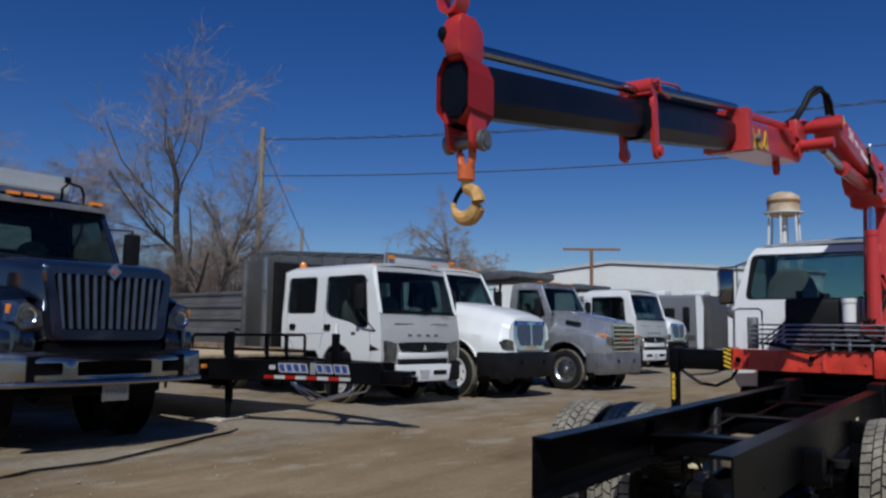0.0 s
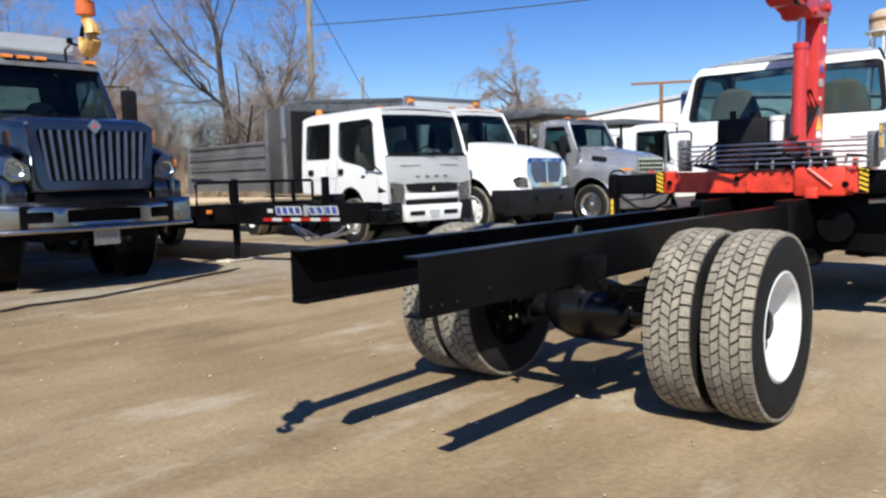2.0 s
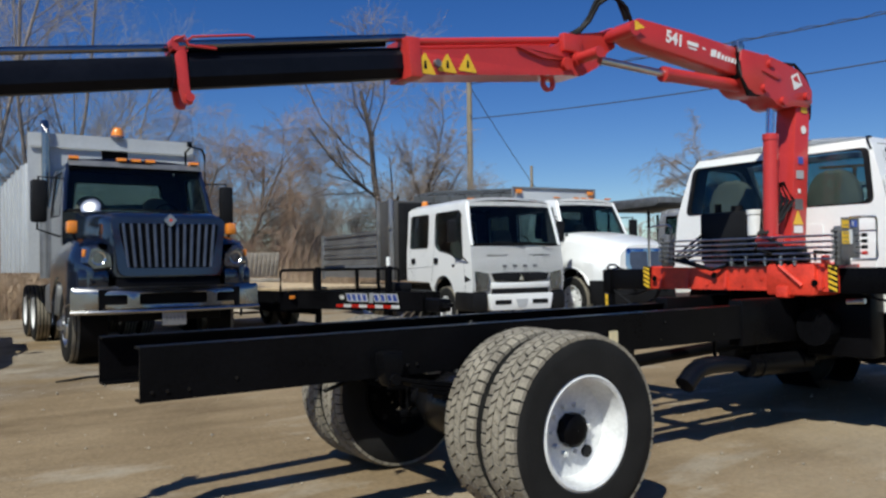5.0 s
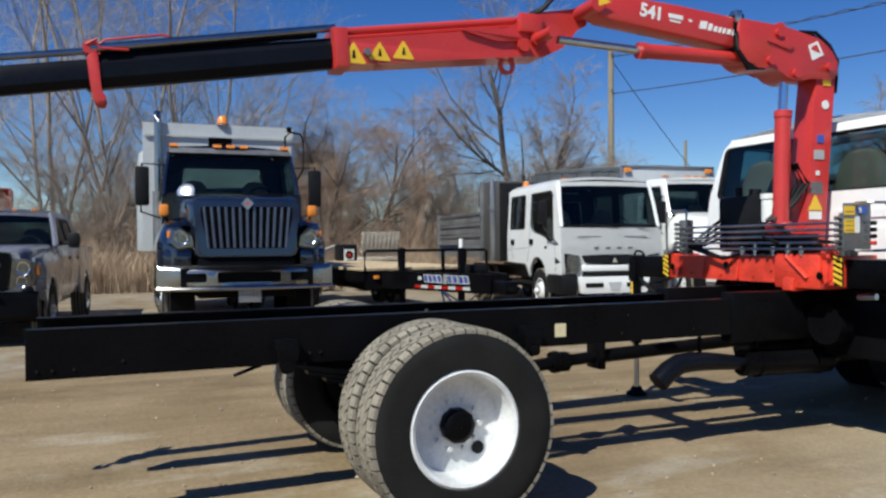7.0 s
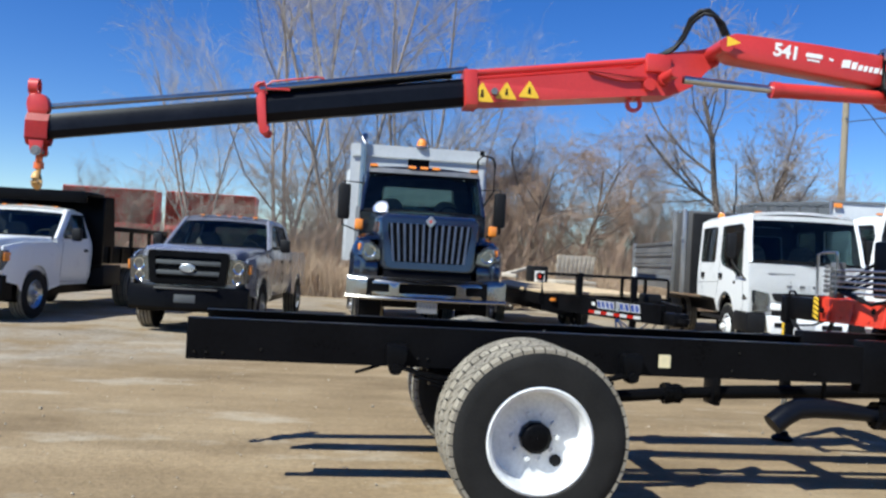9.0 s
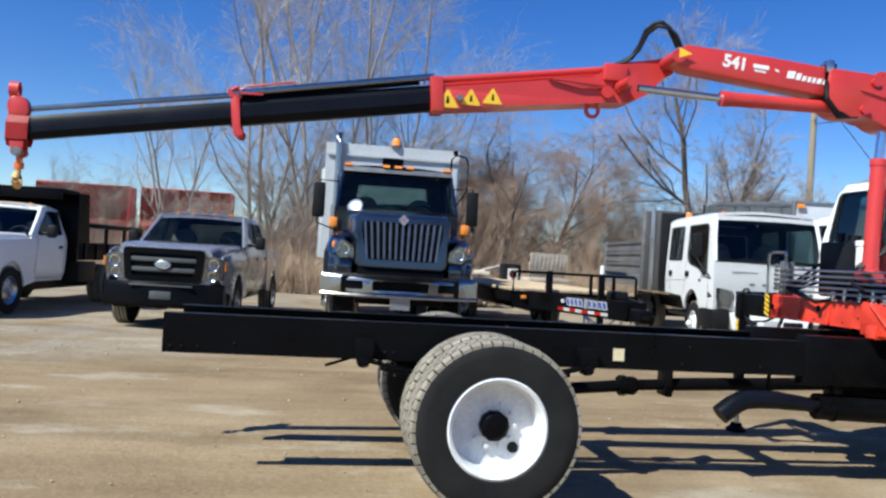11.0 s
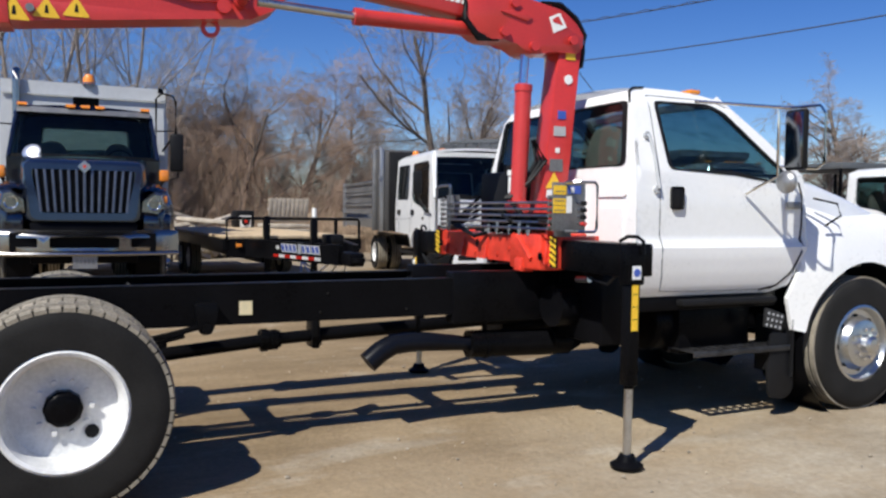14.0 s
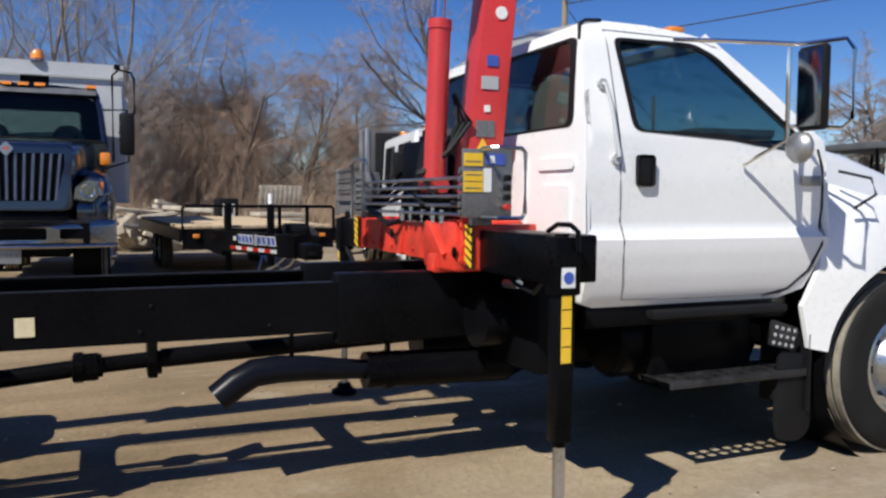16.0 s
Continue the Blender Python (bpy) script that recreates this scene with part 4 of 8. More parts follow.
def loader_crane():
    # local x runs along the boom towards the rear of the truck, local +y is the side seen by the walk
    col = part("column", prism(B(), [(-0.12, 1.42), (0.09, 1.42), (0.06, 1.75), (-0.05, 2.76), (-0.24, 2.76), (-0.14, 1.75)], -0.08, 0.112, 0.012), RED, crane)
    head_o = rounded([(0.7, 3.085), (0.28, 3.055), (-0.06, 2.99), (-0.21, 2.88), (-0.25, 2.78), (-0.2, 2.69), (0.02, 2.69), (0.13, 2.66), (0.22, 2.66), (0.36, 2.745), (0.56, 2.73), (0.72, 2.84)], 0.05)
    head = part("boom_head", prism(B(), head_o, -0.115, 0.135, 0.012), RED, crane)
    bm = B()
    for x, z in ((0.18, 2.71), (0.42, 2.79), (-0.14, 2.78), (0.34, 3.0)):
        rod(bm, (x, -0.14, z), (x, 0.165, z), 0.035, seg=14)
    pieces("pin", bm, RED, head)
    part("head_rib", prism(B(), [(0.45, 2.93), (0.28, 2.96), (0.2, 2.91), (0.24, 2.88)], 0.13, 0.15, 0.004), RED, head)
    bm = lathe(B(), [(0.055, -0.012), (0.055, 0.012), (0.028, 0.012), (0.028, -0.012), (0.055, -0.012)], pose(0.2, 0.0, 3.07, 90), 18)
    part("lifting_eye", bm, RED, head)
    inner = part("inner_boom", prism(B(), [(0.66, 2.87), (0.66, 3.09), (1.2, 3.13), (1.78, 3.165), (1.86, 3.13), (1.86, 3.02), (1.78, 2.985)], -0.085, 0.1, 0.012), RED, crane)
    # cylinders
    bm = rod(B(), (0.23, 0.03, 1.58), (0.2, 0.03, 2.43), 0.06, seg=20)
    rod(bm, (0.202, 0.03, 2.40), (0.2, 0.03, 2.45), 0.066, seg=20)
    rod(bm, (0.23, -0.08, 1.56), (0.23, 0.12, 1.56), 0.055, seg=14)
    cyl = part("lift_cylinder", bm, RED, crane)
    part("piston_rod", rod(B(), (0.209, 0.03, 2.43), (0.19, 0.03, 2.72), 0.034, seg=14), CHROME, cyl)
    bm = rod(B(), (0.62, 0.04, 2.81), (1.45, 0.04, 2.805), 0.052, seg=18)
    rod(bm, (1.43, 0.04, 2.805), (1.49, 0.04, 2.805), 0.058, seg=18)
    cyl = part("fold_cylinder", bm, RED, crane)
    part("piston_rod", rod(B(), (1.45, 0.04, 2.805), (2.12, 0.04, 2.83), 0.028, seg=14), STEEL, cyl)
    # outer boom
    out = [(1.8, 3.165), (1.9, 3.105), (2.18, 3.05), (2.34, 2.97), (2.42, 2.92), (3.58, 2.735), (3.62, 2.735), (3.60, 2.58), (3.54, 2.585), (2.32, 2.735), (2.14, 2.75), (1.98, 2.83), (1.86, 2.97), (1.78, 3.0)]
    outer = part("outer_boom", prism(B(), rounded(out, 0.03), -0.12, 0.125, 0.012), RED, crane)
    part("boom_collar", prism(B(), [(3.54, 2.815), (3.63, 2.81), (3.61, 2.565), (3.52, 2.57)], -0.135, 0.14, 0.01), RED, outer)
    bm = prism(B(), rounded([(2.78, 2.87), (2.5, 2.91), (2.34, 2.88), (2.3, 2.84), (2.52, 2.82)], 0.03), 0.12, 0.15, 0.008)
    box(bm, 2.16, 2.34, 0.1, 0.16, 2.9, 3.03, 0.012)
    rod(bm, (2.2, -0.14, 2.86), (2.2, 0.17, 2.86), 0.05, seg=16)
    rod(bm, (2.31, -0.14, 2.81), (2.31, 0.165, 2.81), 0.045, seg=16)
    pieces("boom_gusset", bm, RED, outer)
    bm = lathe(B(), [(0.06, -0.015), (0.06, 0.015), (0.035, 0.015), (0.035, -0.015), (0.06, -0.015)], pose(2.38, 0.02, 2.69, 90), 20)
    part("lifting_eye", bm, RED, outer)
    bm = rod(B(), (2.3, 0.06, 3.0), (3.63, 0.06, 2.79), 0.025, seg=12)
    rod(bm, (2.3, -0.06, 2.99), (3.6, -0.06, 2.78), 0.02, seg=10)
    pieces("extension_cylinder", bm, RED, outer)
    slope = (2.205 - 2.675) / (6.45 - 3.6)

    def along(x, dz):
        return 2.675 + slope * (x - 3.6) + dz

    for name, x0, x1, h, w in (("first_extension", 3.55, 5.02, 0.094, 0.075), ("second_extension", 4.9, 6.45, 0.08, 0.052)):
        o = []
        for x in (x0, x1):
            o.append([Vector((x, sy * w - 0.012, along(x, sz * h))) for sy, sz in ((1, 0.45), (0.55, 1), (-0.55, 1), (-1, 0.45), (-1, -0.45), (-0.45, -1), (0.45, -1), (1, -0.45))])
        part(name, loft(B(), o), BLACK_GLOSS, crane)
    bm = rod(B(), (3.6, 0.05, along(3.6, 0.15)), (5.0, 0.05, along(5.0, 0.13)), 0.024, seg=10)
    rod(bm, (5.0, -0.01, along(5.0, 0.13)), (6.43, -0.02, along(6.43, 0.135)), 0.02, seg=10)
    pieces("piston_rod", bm, ROD_STEEL, crane, "polished dark steel extension rod")
    bm = rod(B(), (3.7, -0.04, along(3.7, 0.14)), (5.0, -0.04, along(5.0, 0.125)), 0.026, seg=10)
    part("hydraulic_pipe", bm, BLACK, crane)
    # middle bracket
    bm = B()
    for s in (-1, 1):
        prism(bm, rounded([(4.96, along(4.94, 0.1)), (5.02, along(5.06, 0.1)), (5.0, along(5, -0.09)), (4.98, along(5, -0.18)), (4.92, along(5, -0.18)), (4.945, along(5, -0.09))], 0.03), s * 0.075 - 0.022, s * 0.075 - 0.002, 0.004)
        rod(bm, (4.945, s * 0.06 - 0.012, along(4.96, -0.15)), (4.945, s * 0.1 - 0.012, along(4.96, -0.15)), 0.024, seg=14)
    box(bm, 4.95, 5.03, -0.09, 0.065, along(5, 0.1), along(5, 0.112))
    rod(bm, (5.0, -0.08, along(5, 0.135)), (5.0, 0.07, along(5, 0.135)), 0.04, seg=16)
    tube(bm, [(4.97, 0.05, along(4.97, 0.14)), (4.92, 0.05, along(4.92, 0.172)), (4.62, 0.05, along(4.62, 0.178)), (4.58, 0.05, along(4.58, 0.165))], 0.007, 6)
    tube(bm, [(5.02, 0.07, along(5.02, 0.15)), (4.97, 0.078, along(4.97, 0.17)), (4.95, 0.08, along(4.95, 0.12)), (4.8, 0.07, along(4.8, 0.1))], 0.008, 6)
    pieces("sheave_bracket", bm, RED, crane)
    # boom tip
    zt = along(6.42, 0)
    bm = loft(B(), [[Vector((x, y, zt + z)) for y, z in ((0.078, 0.05), (0.045, 0.1), (-0.045, 0.1), (-0.078, 0.05), (-0.078, -0.06), (-0.03, -0.105), (0.03, -0.105), (0.078, -0.06))] for x in (6.38, 6.52)], caps=False)
    bmesh.ops.solidify(bm, geom=list(bm.faces), thickness=0.016)
    prism(bm, rounded([(6.4, zt + 0.09), (6.52, zt + 0.09), (6.53, zt + 0.17), (6.52, zt + 0.23), (6.42, zt + 0.23), (6.385, zt + 0.16)], 0.03), -0.04, 0.04, 0.01)
    lathe(bm, [(0.054, -0.03), (0.054, 0.03), (0.041, 0.03), (0.041, -0.03), (0.054, -0.03)], pose(6.5, -0.02, zt + 0.28, 0, 90, 0), 26)
    for s in (-1, 1):
        prism(bm, rounded([(6.4, zt - 0.05), (6.5, zt - 0.05), (6.48, zt - 0.17), (6.41, zt - 0.17)], 0.02), s * 0.055 - 0.011, s * 0.055 + 0.011, 0.004)
    tip = part("boom_tip", bm, RED, crane)
    tip.location = (-0.05, -0.02, -0.01)
    tip.scale = (1, 0.74, 1)
    bm = rod(B(), (6.44, -0.1, zt - 0.145), (6.44, 0.1, zt - 0.145), 0.02, seg=14)
    rod(bm, (6.44, 0.075, zt - 0.145), (6.44, 0.095, zt - 0.145), 0.033, seg=14)
    rod(bm, (6.44, -0.095, zt - 0.145), (6.44, -0.075, zt - 0.145), 0.03, seg=14)
    part("tip_pin", bm, GREY_STEEL, tip)
    part("tip_knob", lathe(B(), [(0.001, 0.03), (0.018, 0.024), (0.026, 0.01), (0.026, -0.02)], pose(6.51, -0.045, zt + 0.17, 0, 90, 0), 16), BLACK_GLOSS, tip)
    bm = tube(B(), [(6.44, 0.03 * math.cos(a), zt - 0.178 + 0.05 * math.sin(a)) for a in [k * math.tau / 16 for k in range(17)]], 0.015, 8)
    rod(bm, (6.44, 0, zt - 0.258), (6.44, 0, zt - 0.215), 0.032, seg=14)
    part("swivel", bm, ORANGE, tip)
    hk = [(6.44, 0.0, zt - 0.25), (6.44, 0.0, zt - 0.275)]
    rr = [0.016, 0.018]
    for k in range(14):
        a = radians(88 - k * 21)
        hk.append((6.44, 0.062 * math.cos(a), zt - 0.328 + 0.044 * math.sin(a)))
        rr.append(0.016 + 0.012 * math.sin(math.pi * min(1, k / 11)) if k < 12 else 0.011)
    part("load_hook", tube(B(), hk, rr, 10), HOOK, tip, "worn yellow-orange lifting hook")
    bm = tube(B(), [(6.44, -0.005, zt - 0.27), (6.44, -0.04, zt - 0.30), (6.44, -0.056, zt - 0.32)], 0.008, 6)
    part("safety_latch", bm, BLACK, tip)
    # hoses at the elbow, the head and behind the column
    bm = tube(B(), [(2.34, -0.18, 2.99), (2.2, -0.17, 3.05), (2.12, -0.14, 3.1), (2.075, -0.1, 3.18), (2.05, -0.06, 3.28), (2.0, -0.02, 3.33), (1.95, 0.0, 3.335), (1.9, 0.02, 3.29), (1.83, 0.02, 3.16)], 0.02, 8)
    tube(bm, [(2.32, -0.14, 2.99), (2.16, -0.13, 3.06), (2.08, -0.1, 3.15), (2.04, -0.05, 3.26), (1.98, 0.0, 3.31), (1.92, 0.04, 3.29), (1.86, 0.05, 3.24), (1.81, 0.05, 3.14)], 0.014, 8)
    for k in range(3):
        y = 0.02 + 0.035 * k
        tube(bm, [(0.1, y, 3.04), (-0.06, y, 3.03 + 0.01 * k), (-0.2, y, 2.96), (-0.28, y, 2.84), (-0.285 + 0.01 * k, y, 2.72), (-0.25, y, 2.6)], 0.013, 6)
        tube(bm, [(0.7, 0.12, 2.98), (0.74, 0.14 + 0.01 * k, 2.88 - 0.02 * k), (0.62, 0.13, 2.76 - 0.02 * k), (0.45, 0.11, 2.74)], 0.013, 6)
        tube(bm, [(0.3, y - 0.06, 1.62), (0.16, y, 1.75), (0.1 - 0.02 * k, y + 0.04, 1.9), (0.11 + 0.015 * k, y, 2.05)], 0.016, 6)
    pieces("hydraulic_hose", bm, BLACK_PLASTIC, crane)
    part("hose_guide", box(B(), 0.64, 0.72, -0.1, 0.125, 2.84, 3.12, 0.01), BLACK, crane)
    part("hose_clip", box(B(), 0.66, 0.72, 0.06, 0.13, 3.05, 3.14, 0.008), STEEL, crane)
    # signs on the near face
    Y = 0.127
    for x in (3.5, 3.33, 3.17):
        zc = 2.66 + (3.5 - x) * 0.14
        s = 0.085 if x > 3.4 else 0.076
        tri = [(x - s, zc - s * 0.75), (x + s, zc - s * 0.75), (x, zc + s * 0.85)]
        part("warning_sign", prism(B(), rounded(tri, 0.015), Y, Y + 0.004), YELLOW, crane, "yellow triangular warning sign")
        part("pictogram", prism(B(), [(x - s * 0.16, zc - s * 0.4), (x + s * 0.13, zc - s * 0.4), (x + s * 0.05, zc + s * 0.2), (x - s * 0.08, zc + s * 0.2)], Y + 0.004, Y + 0.006), BLACK_PLASTIC, crane)
    part("boom_knob", rod(B(), (3.415, Y, 2.67), (3.415, Y + 0.03, 2.67), 0.024, seg=14), GREY_STEEL, crane)
    part("warning_sign", prism(B(), [(1.86, 3.055), (1.86, 3.13), (1.76, 3.09)], 0.128, 0.131), YELLOW, crane, "small yellow elbow sign")
    yf = 0.1025
    a = radians(7)
    plate_text("541", 0.125, Matrix(((-math.cos(a), -math.sin(a), 0, 1.42), (0, 0, 1, yf), (-math.sin(a), math.cos(a), 0, 3.06), (0, 0, 0, 1))), WHITE_SIGN, inner)
    for x0, x1, z0, z1 in ((1.16, 1.28, 3.03, 3.06), (1.18, 1.27, 3.005, 3.018), (1.08, 1.11, 3.02, 3.035)):
        part("lettering_bar", prism(B(), [(x0, z0), (x1, z0 + 0.008), (x1, z1 + 0.008), (x0, z1)], yf - 0.001, yf + 0.0015), WHITE_SIGN, inner)
    x = 1.02
    for w, h in ((0.06, 0.055), (0.035, 0.05), (0.03, 0.038), (0.025, 0.038), (0.025, 0.038), (0.035, 0.038), (0.02, 0.038), (0.018, 0.055)):
        z = 2.955 + (x - 0.7) * 0.09
        part("lettering_bar", prism(B(), [(x, z), (x - w, z), (x - w - 0.012, z + h), (x - 0.012, z + h)], yf - 0.001, yf + 0.0015), WHITE_SIGN, inner)
        x -= w + 0.012
    part("maker_badge", prism(B(), [(0.06, 2.93), (-0.03, 2.97), (-0.09, 2.87), (0.02, 2.82)], 0.136, 0.139), WHITE_SIGN, crane)
    part("badge_mark", prism(B(), [(0.03, 2.92), (-0.02, 2.945), (-0.055, 2.88), (0.03, 2.9)], 0.139, 0.141), RED, crane)
    for x, z, w, h, mm in ((-0.125, 2.5, 0.035, 0.035, WHITE_SIGN), (-0.075, 2.24, 0.034, 0.03, BLUE_SIGN), (-0.06, 2.12, 0.05, 0.035, SILVER_BODY), (-0.045, 1.98, 0.018, 0.018, WHITE_SIGN), (-0.035, 1.87, 0.055, 0.045, GREY_STEEL), (-0.02, 1.66, 0.06, 0.03, WHITE_SIGN), (-0.14, 2.68, 0.04, 0.035, YELLOW)):
        o = [(x - w, z - h), (x + w, z - h), (x + w, z + h), (x - w, z + h)] if w != 0.035 else [(x + w * math.cos(a), z + w * math.sin(a)) for a in [k * math.tau / 16 for k in range(16)]]
        part("sticker", prism(B(), o, 0.1155, 0.1185), mm, col)
    part("warning_sign", prism(B(), [(-0.09, 1.7), (0.05, 1.7), (-0.02, 1.82)], 0.1155, 0.1185), YELLOW, col)


loader_crane()

# the outer boom folds beside the inner one: it runs along a line of its own
OUTER = ("outer_boom", "boom_collar", "boom_gusset", "extension_cylinder", "first_extension", "second_extension", "hydraulic_pipe", "sheave_bracket", "boom_tip", "tip_pin", "tip_knob", "swivel", "load_hook", "safety_latch", "pictogram", "boom_knob")
for o in crane.children_recursive:
    kind_ = o.name.split(".")[0]
    far_out = o.type == "MESH" and min(v.co.x for v in o.data.vertices) > 2.25 and kind_ in ("piston_rod", "warning_sign", "lifting_eye")
    if kind_ in OUTER or far_out:
        for v in o.data.vertices:
            if v.co.x > 1.7:
                v.co.y += -0.35 + 0.0471 * v.co.x
for x, z, r in ((1.86, 3.07, 0.05), (2.2, 2.86, 0.04)):
    part("elbow_pin", rod(B(), (x, -0.38, z), (x, 0.13, z), r, seg=16), RED, crane)

base = thing("outrigger_frame", pose(0, 0, 0), "red crane base with black outrigger legs standing on the dirt", "crane base")


def outrigger_frame():
    bm = prism(B(), [(3.0, 1.155), (3.32, 1.155), (3.32, 1.35), (3.0, 1.35)], -0.87, 0.97, 0.015)
    beam = part("stabiliser_beam", bm, RED_WORN, base)
    bm = box(B(), 2.985, 3.34, -0.885, -0.83, 1.145, 1.365, 0.008)
    box(bm, 2.985, 3.34, 0.94, 0.985, 1.145, 1.365, 0.008)
    box(bm, 2.965, 3.36, -0.72, -0.3, 1.12, 1.38, 0.02)
    for y in (-0.76, 0.1, 0.5, 0.8):
        prism(bm, [(2.97, 1.17), (3.0, 1.17), (3.0, 1.34)], y - 0.012, y + 0.012)
    rod(bm, (3.25, -0.3, 1.33), (3.25, -0.3, 1.46), 0.17, 0.14, 24)
    for k in range(10):
        y = -0.78 + 0.18 * k
        rod(bm, (2.99, y, 1.2 + 0.05 * (k % 2)), (2.998, y, 1.2 + 0.05 * (k % 2)), 0.014, seg=8)
    pieces("pedestal", bm, RED_WORN, base)
    for y0, y1 in ((-0.9, -0.825), (0.925, 1.0)):
        hz = part("hazard_plate", box(B(), 2.978, 2.984, y0, y1, 1.15, 1.365), BLACK_PLASTIC, base)
        for k in range(5):
            z = 1.155 + 0.042 * k
            o = [(y0 + 0.003, z), (y1 - 0.003, z + 0.03), (y1 - 0.003, z + 0.052), (y0 + 0.003, z + 0.022)]
            o = [(y, min(zz, 1.362)) for y, zz in o]
            part("hazard_stripe", sheet(B(), o, [], lambda y, zz: Vector((2.971, y, zz)), (0.005, 0, 0), 0.5), YELLOW, hz)
    # diagonal brace, lifting lug and rubbed steel patches on the beam
    bm = B()
    tube(bm, [(2.96, -0.42, 1.36), (2.955, -0.62, 1.2)], 0.016, 6)
    prism(bm, rounded([(2.96, 1.34), (3.06, 1.34), (3.06, 1.44), (2.98, 1.44)], 0.02), -0.8, -0.77, 0.004)
    prism(bm, rounded([(2.94, 1.1), (3.06, 1.1), (3.06, 1.2), (2.95, 1.2)], 0.02), -0.5, -0.4, 0.006)
    pieces("beam_bracket", bm, RED_WORN, base)
    for y, z in ((-0.72, 1.22), (0.86, 1.25), (0.2, 1.28)):
        part("grease_patch", rod(B(), (2.962, y, z), (2.966, y, z), 0.028, seg=12), BLACK, base)
    for s in (-1, 1):
        end = 1.60 if s < 0 else 1.50
        ext = part("stabiliser_extension", box(B(), 3.02, 3.25, min(s * (0.886 if s < 0 else 0.986), s * (end - 0.05)), max(s * (0.886 if s < 0 else 0.986), s * (end - 0.05)), 1.14, 1.34, 0.012), BLACK, base)
        bm = box(B(), 2.99, 3.11, s * end - 0.05, s * end + 0.05, 1.1, 1.34, 0.015)
        box(bm, 3.006, 3.084, s * end - 0.04, s * end + 0.04, 0.5, 1.2, 0.008)
        rod(bm, (3.045, s * end, 0.48), (3.045, s * end, 1.35), 0.03, seg=18)
        tube(bm, [(3.05, s * end - s * 0.12, 1.355), (3.06, s * end - s * 0.06, 1.385), (3.07, s * end + s * 0.02, 1.385), (3.08, s * end + s * 0.06, 1.36), (3.08, s * end + s * 0.066, 1.28)], 0.011, 8)
        leg = part("stabiliser_leg", bm, BLACK, base)
        part("jack_ram", rod(B(), (3.045, s * end, 0.05), (3.045, s * end, 0.62), 0.026, seg=16), STEEL, leg)
        bm = lathe(B(), [(0.001, 0.0), (0.095, 0.0), (0.1, 0.02), (0.06, 0.045), (0.045, 0.08), (0.001, 0.08)], pose(3.045, s * end, 0.003), 22)
        part("foot_pad", bm, BLACK, leg)
        if s > 0:
            part("yellow_label", box(B(), 3.003, 3.006, s * end - 0.006, s * end + 0.024, 0.83, 1.09), YELLOW, leg)
            part("blue_label", box(B(), 3.003, 3.006, s * end - 0.006, s * end + 0.024, 1.094, 1.16), BLUE_SIGN, leg)
            for q in range(4):
                part("label_line", box(B(), 3.0015, 3.003, s * end - 0.002, s * end + 0.02, 0.86 + 0.055 * q, 0.87 + 0.055 * q), BLACK_PLASTIC, leg)
        part("yellow_label", box(B(), 3.022, 3.068, s * end + s * 0.0415 - 0.0015, s * end + s * 0.0415 + 0.0015, 0.83, 1.13), YELLOW, leg)
        for q in range(3):
            part("label_line", box(B(), 3.024, 3.066, s * end + s * 0.0435 - 0.0005, s * end + s * 0.0435 + 0.0005, 0.895 + 0.075 * q, 0.899 + 0.075 * q), BLACK_PLASTIC, leg)
        for a in (0, 1):
            if a:
                part("blue_label", box(B(), 3.014, 3.076, s * end + s * 0.0515 - 0.002, s * end + s * 0.0515 + 0.002, 1.135, 1.215), WHITE_SIGN, leg)
                part("blue_label", rod(B(), (3.045, s * end + s * 0.053, 1.175), (3.045, s * end + s * 0.056, 1.175), 0.024, seg=14), BLUE_SIGN, leg)
    # control rods, valve bank, oil tank
    bm = B()
    for k in range(5):
        rod(bm, (2.95, -0.88, 1.41 + 0.045 * k), (2.95, 0.72, 1.41 + 0.045 * k), 0.009, seg=8)
    pieces("control_rod", bm, STEEL, base)
    for s, y in ((-1, -0.93), (1, 0.72)):
        bm = B()
        for k in range(6):
            rod(bm, (2.93, y + 0.02, 1.42 + 0.04 * k), (3.0, y + 0.02, 1.42 + 0.04 * k), 0.008, seg=6)
            rod(bm, (2.9, y + 0.02, 1.42 + 0.04 * k), (2.93, y + 0.02, 1.42 + 0.04 * k), 0.016, seg=8)
        box(bm, 2.96, 3.05, y - 0.04, y + 0.05, 1.36, 1.66, 0.01)
        pieces("control_lever", bm, GREY_STEEL, base)
        if s < 0:
            bm = tube(B(), [(2.98, -1.0, 1.72), (2.98, -1.1, 1.72), (3.0, -1.12, 1.72), (3.12, -1.12, 1.72), (3.14, -1.12, 1.7), (3.14, -1.12, 1.42), (3.12, -1.12, 1.4), (3.0, -1.12, 1.4), (2.98, -1.0, 1.4)], 0.011, 6)
        else:
            bm = tube(B(), [(2.92, y - 0.1, 1.36), (2.92, y - 0.1, 1.72), (2.94, y - 0.06, 1.74), (2.94, y + 0.12, 1.74), (2.92, y + 0.16, 1.72), (2.92, y + 0.16, 1.36)], 0.012, 6)
        part("lever_guard", bm, STEEL, base)
    back = part("chart_plate", box(B(), 2.88, 3.14, -0.99, -0.984, 1.4, 1.72, 0.002), GREY_STEEL, base, "bare metal plate with load charts")
    for z0, z1 in ((1.52, 1.565), (1.57, 1.615), (1.64, 1.70)):
        part("load_chart", box(B(), 2.887, 2.985, -0.994, -0.99, z0, z1), YELLOW, back, "yellow load chart")
    for k in range(3):
        part("chart_line", box(B(), 2.895, 2.975, -0.9955, -0.994, 1.535 + 0.062 * k, 1.54 + 0.062 * k), GREY_STEEL, back)
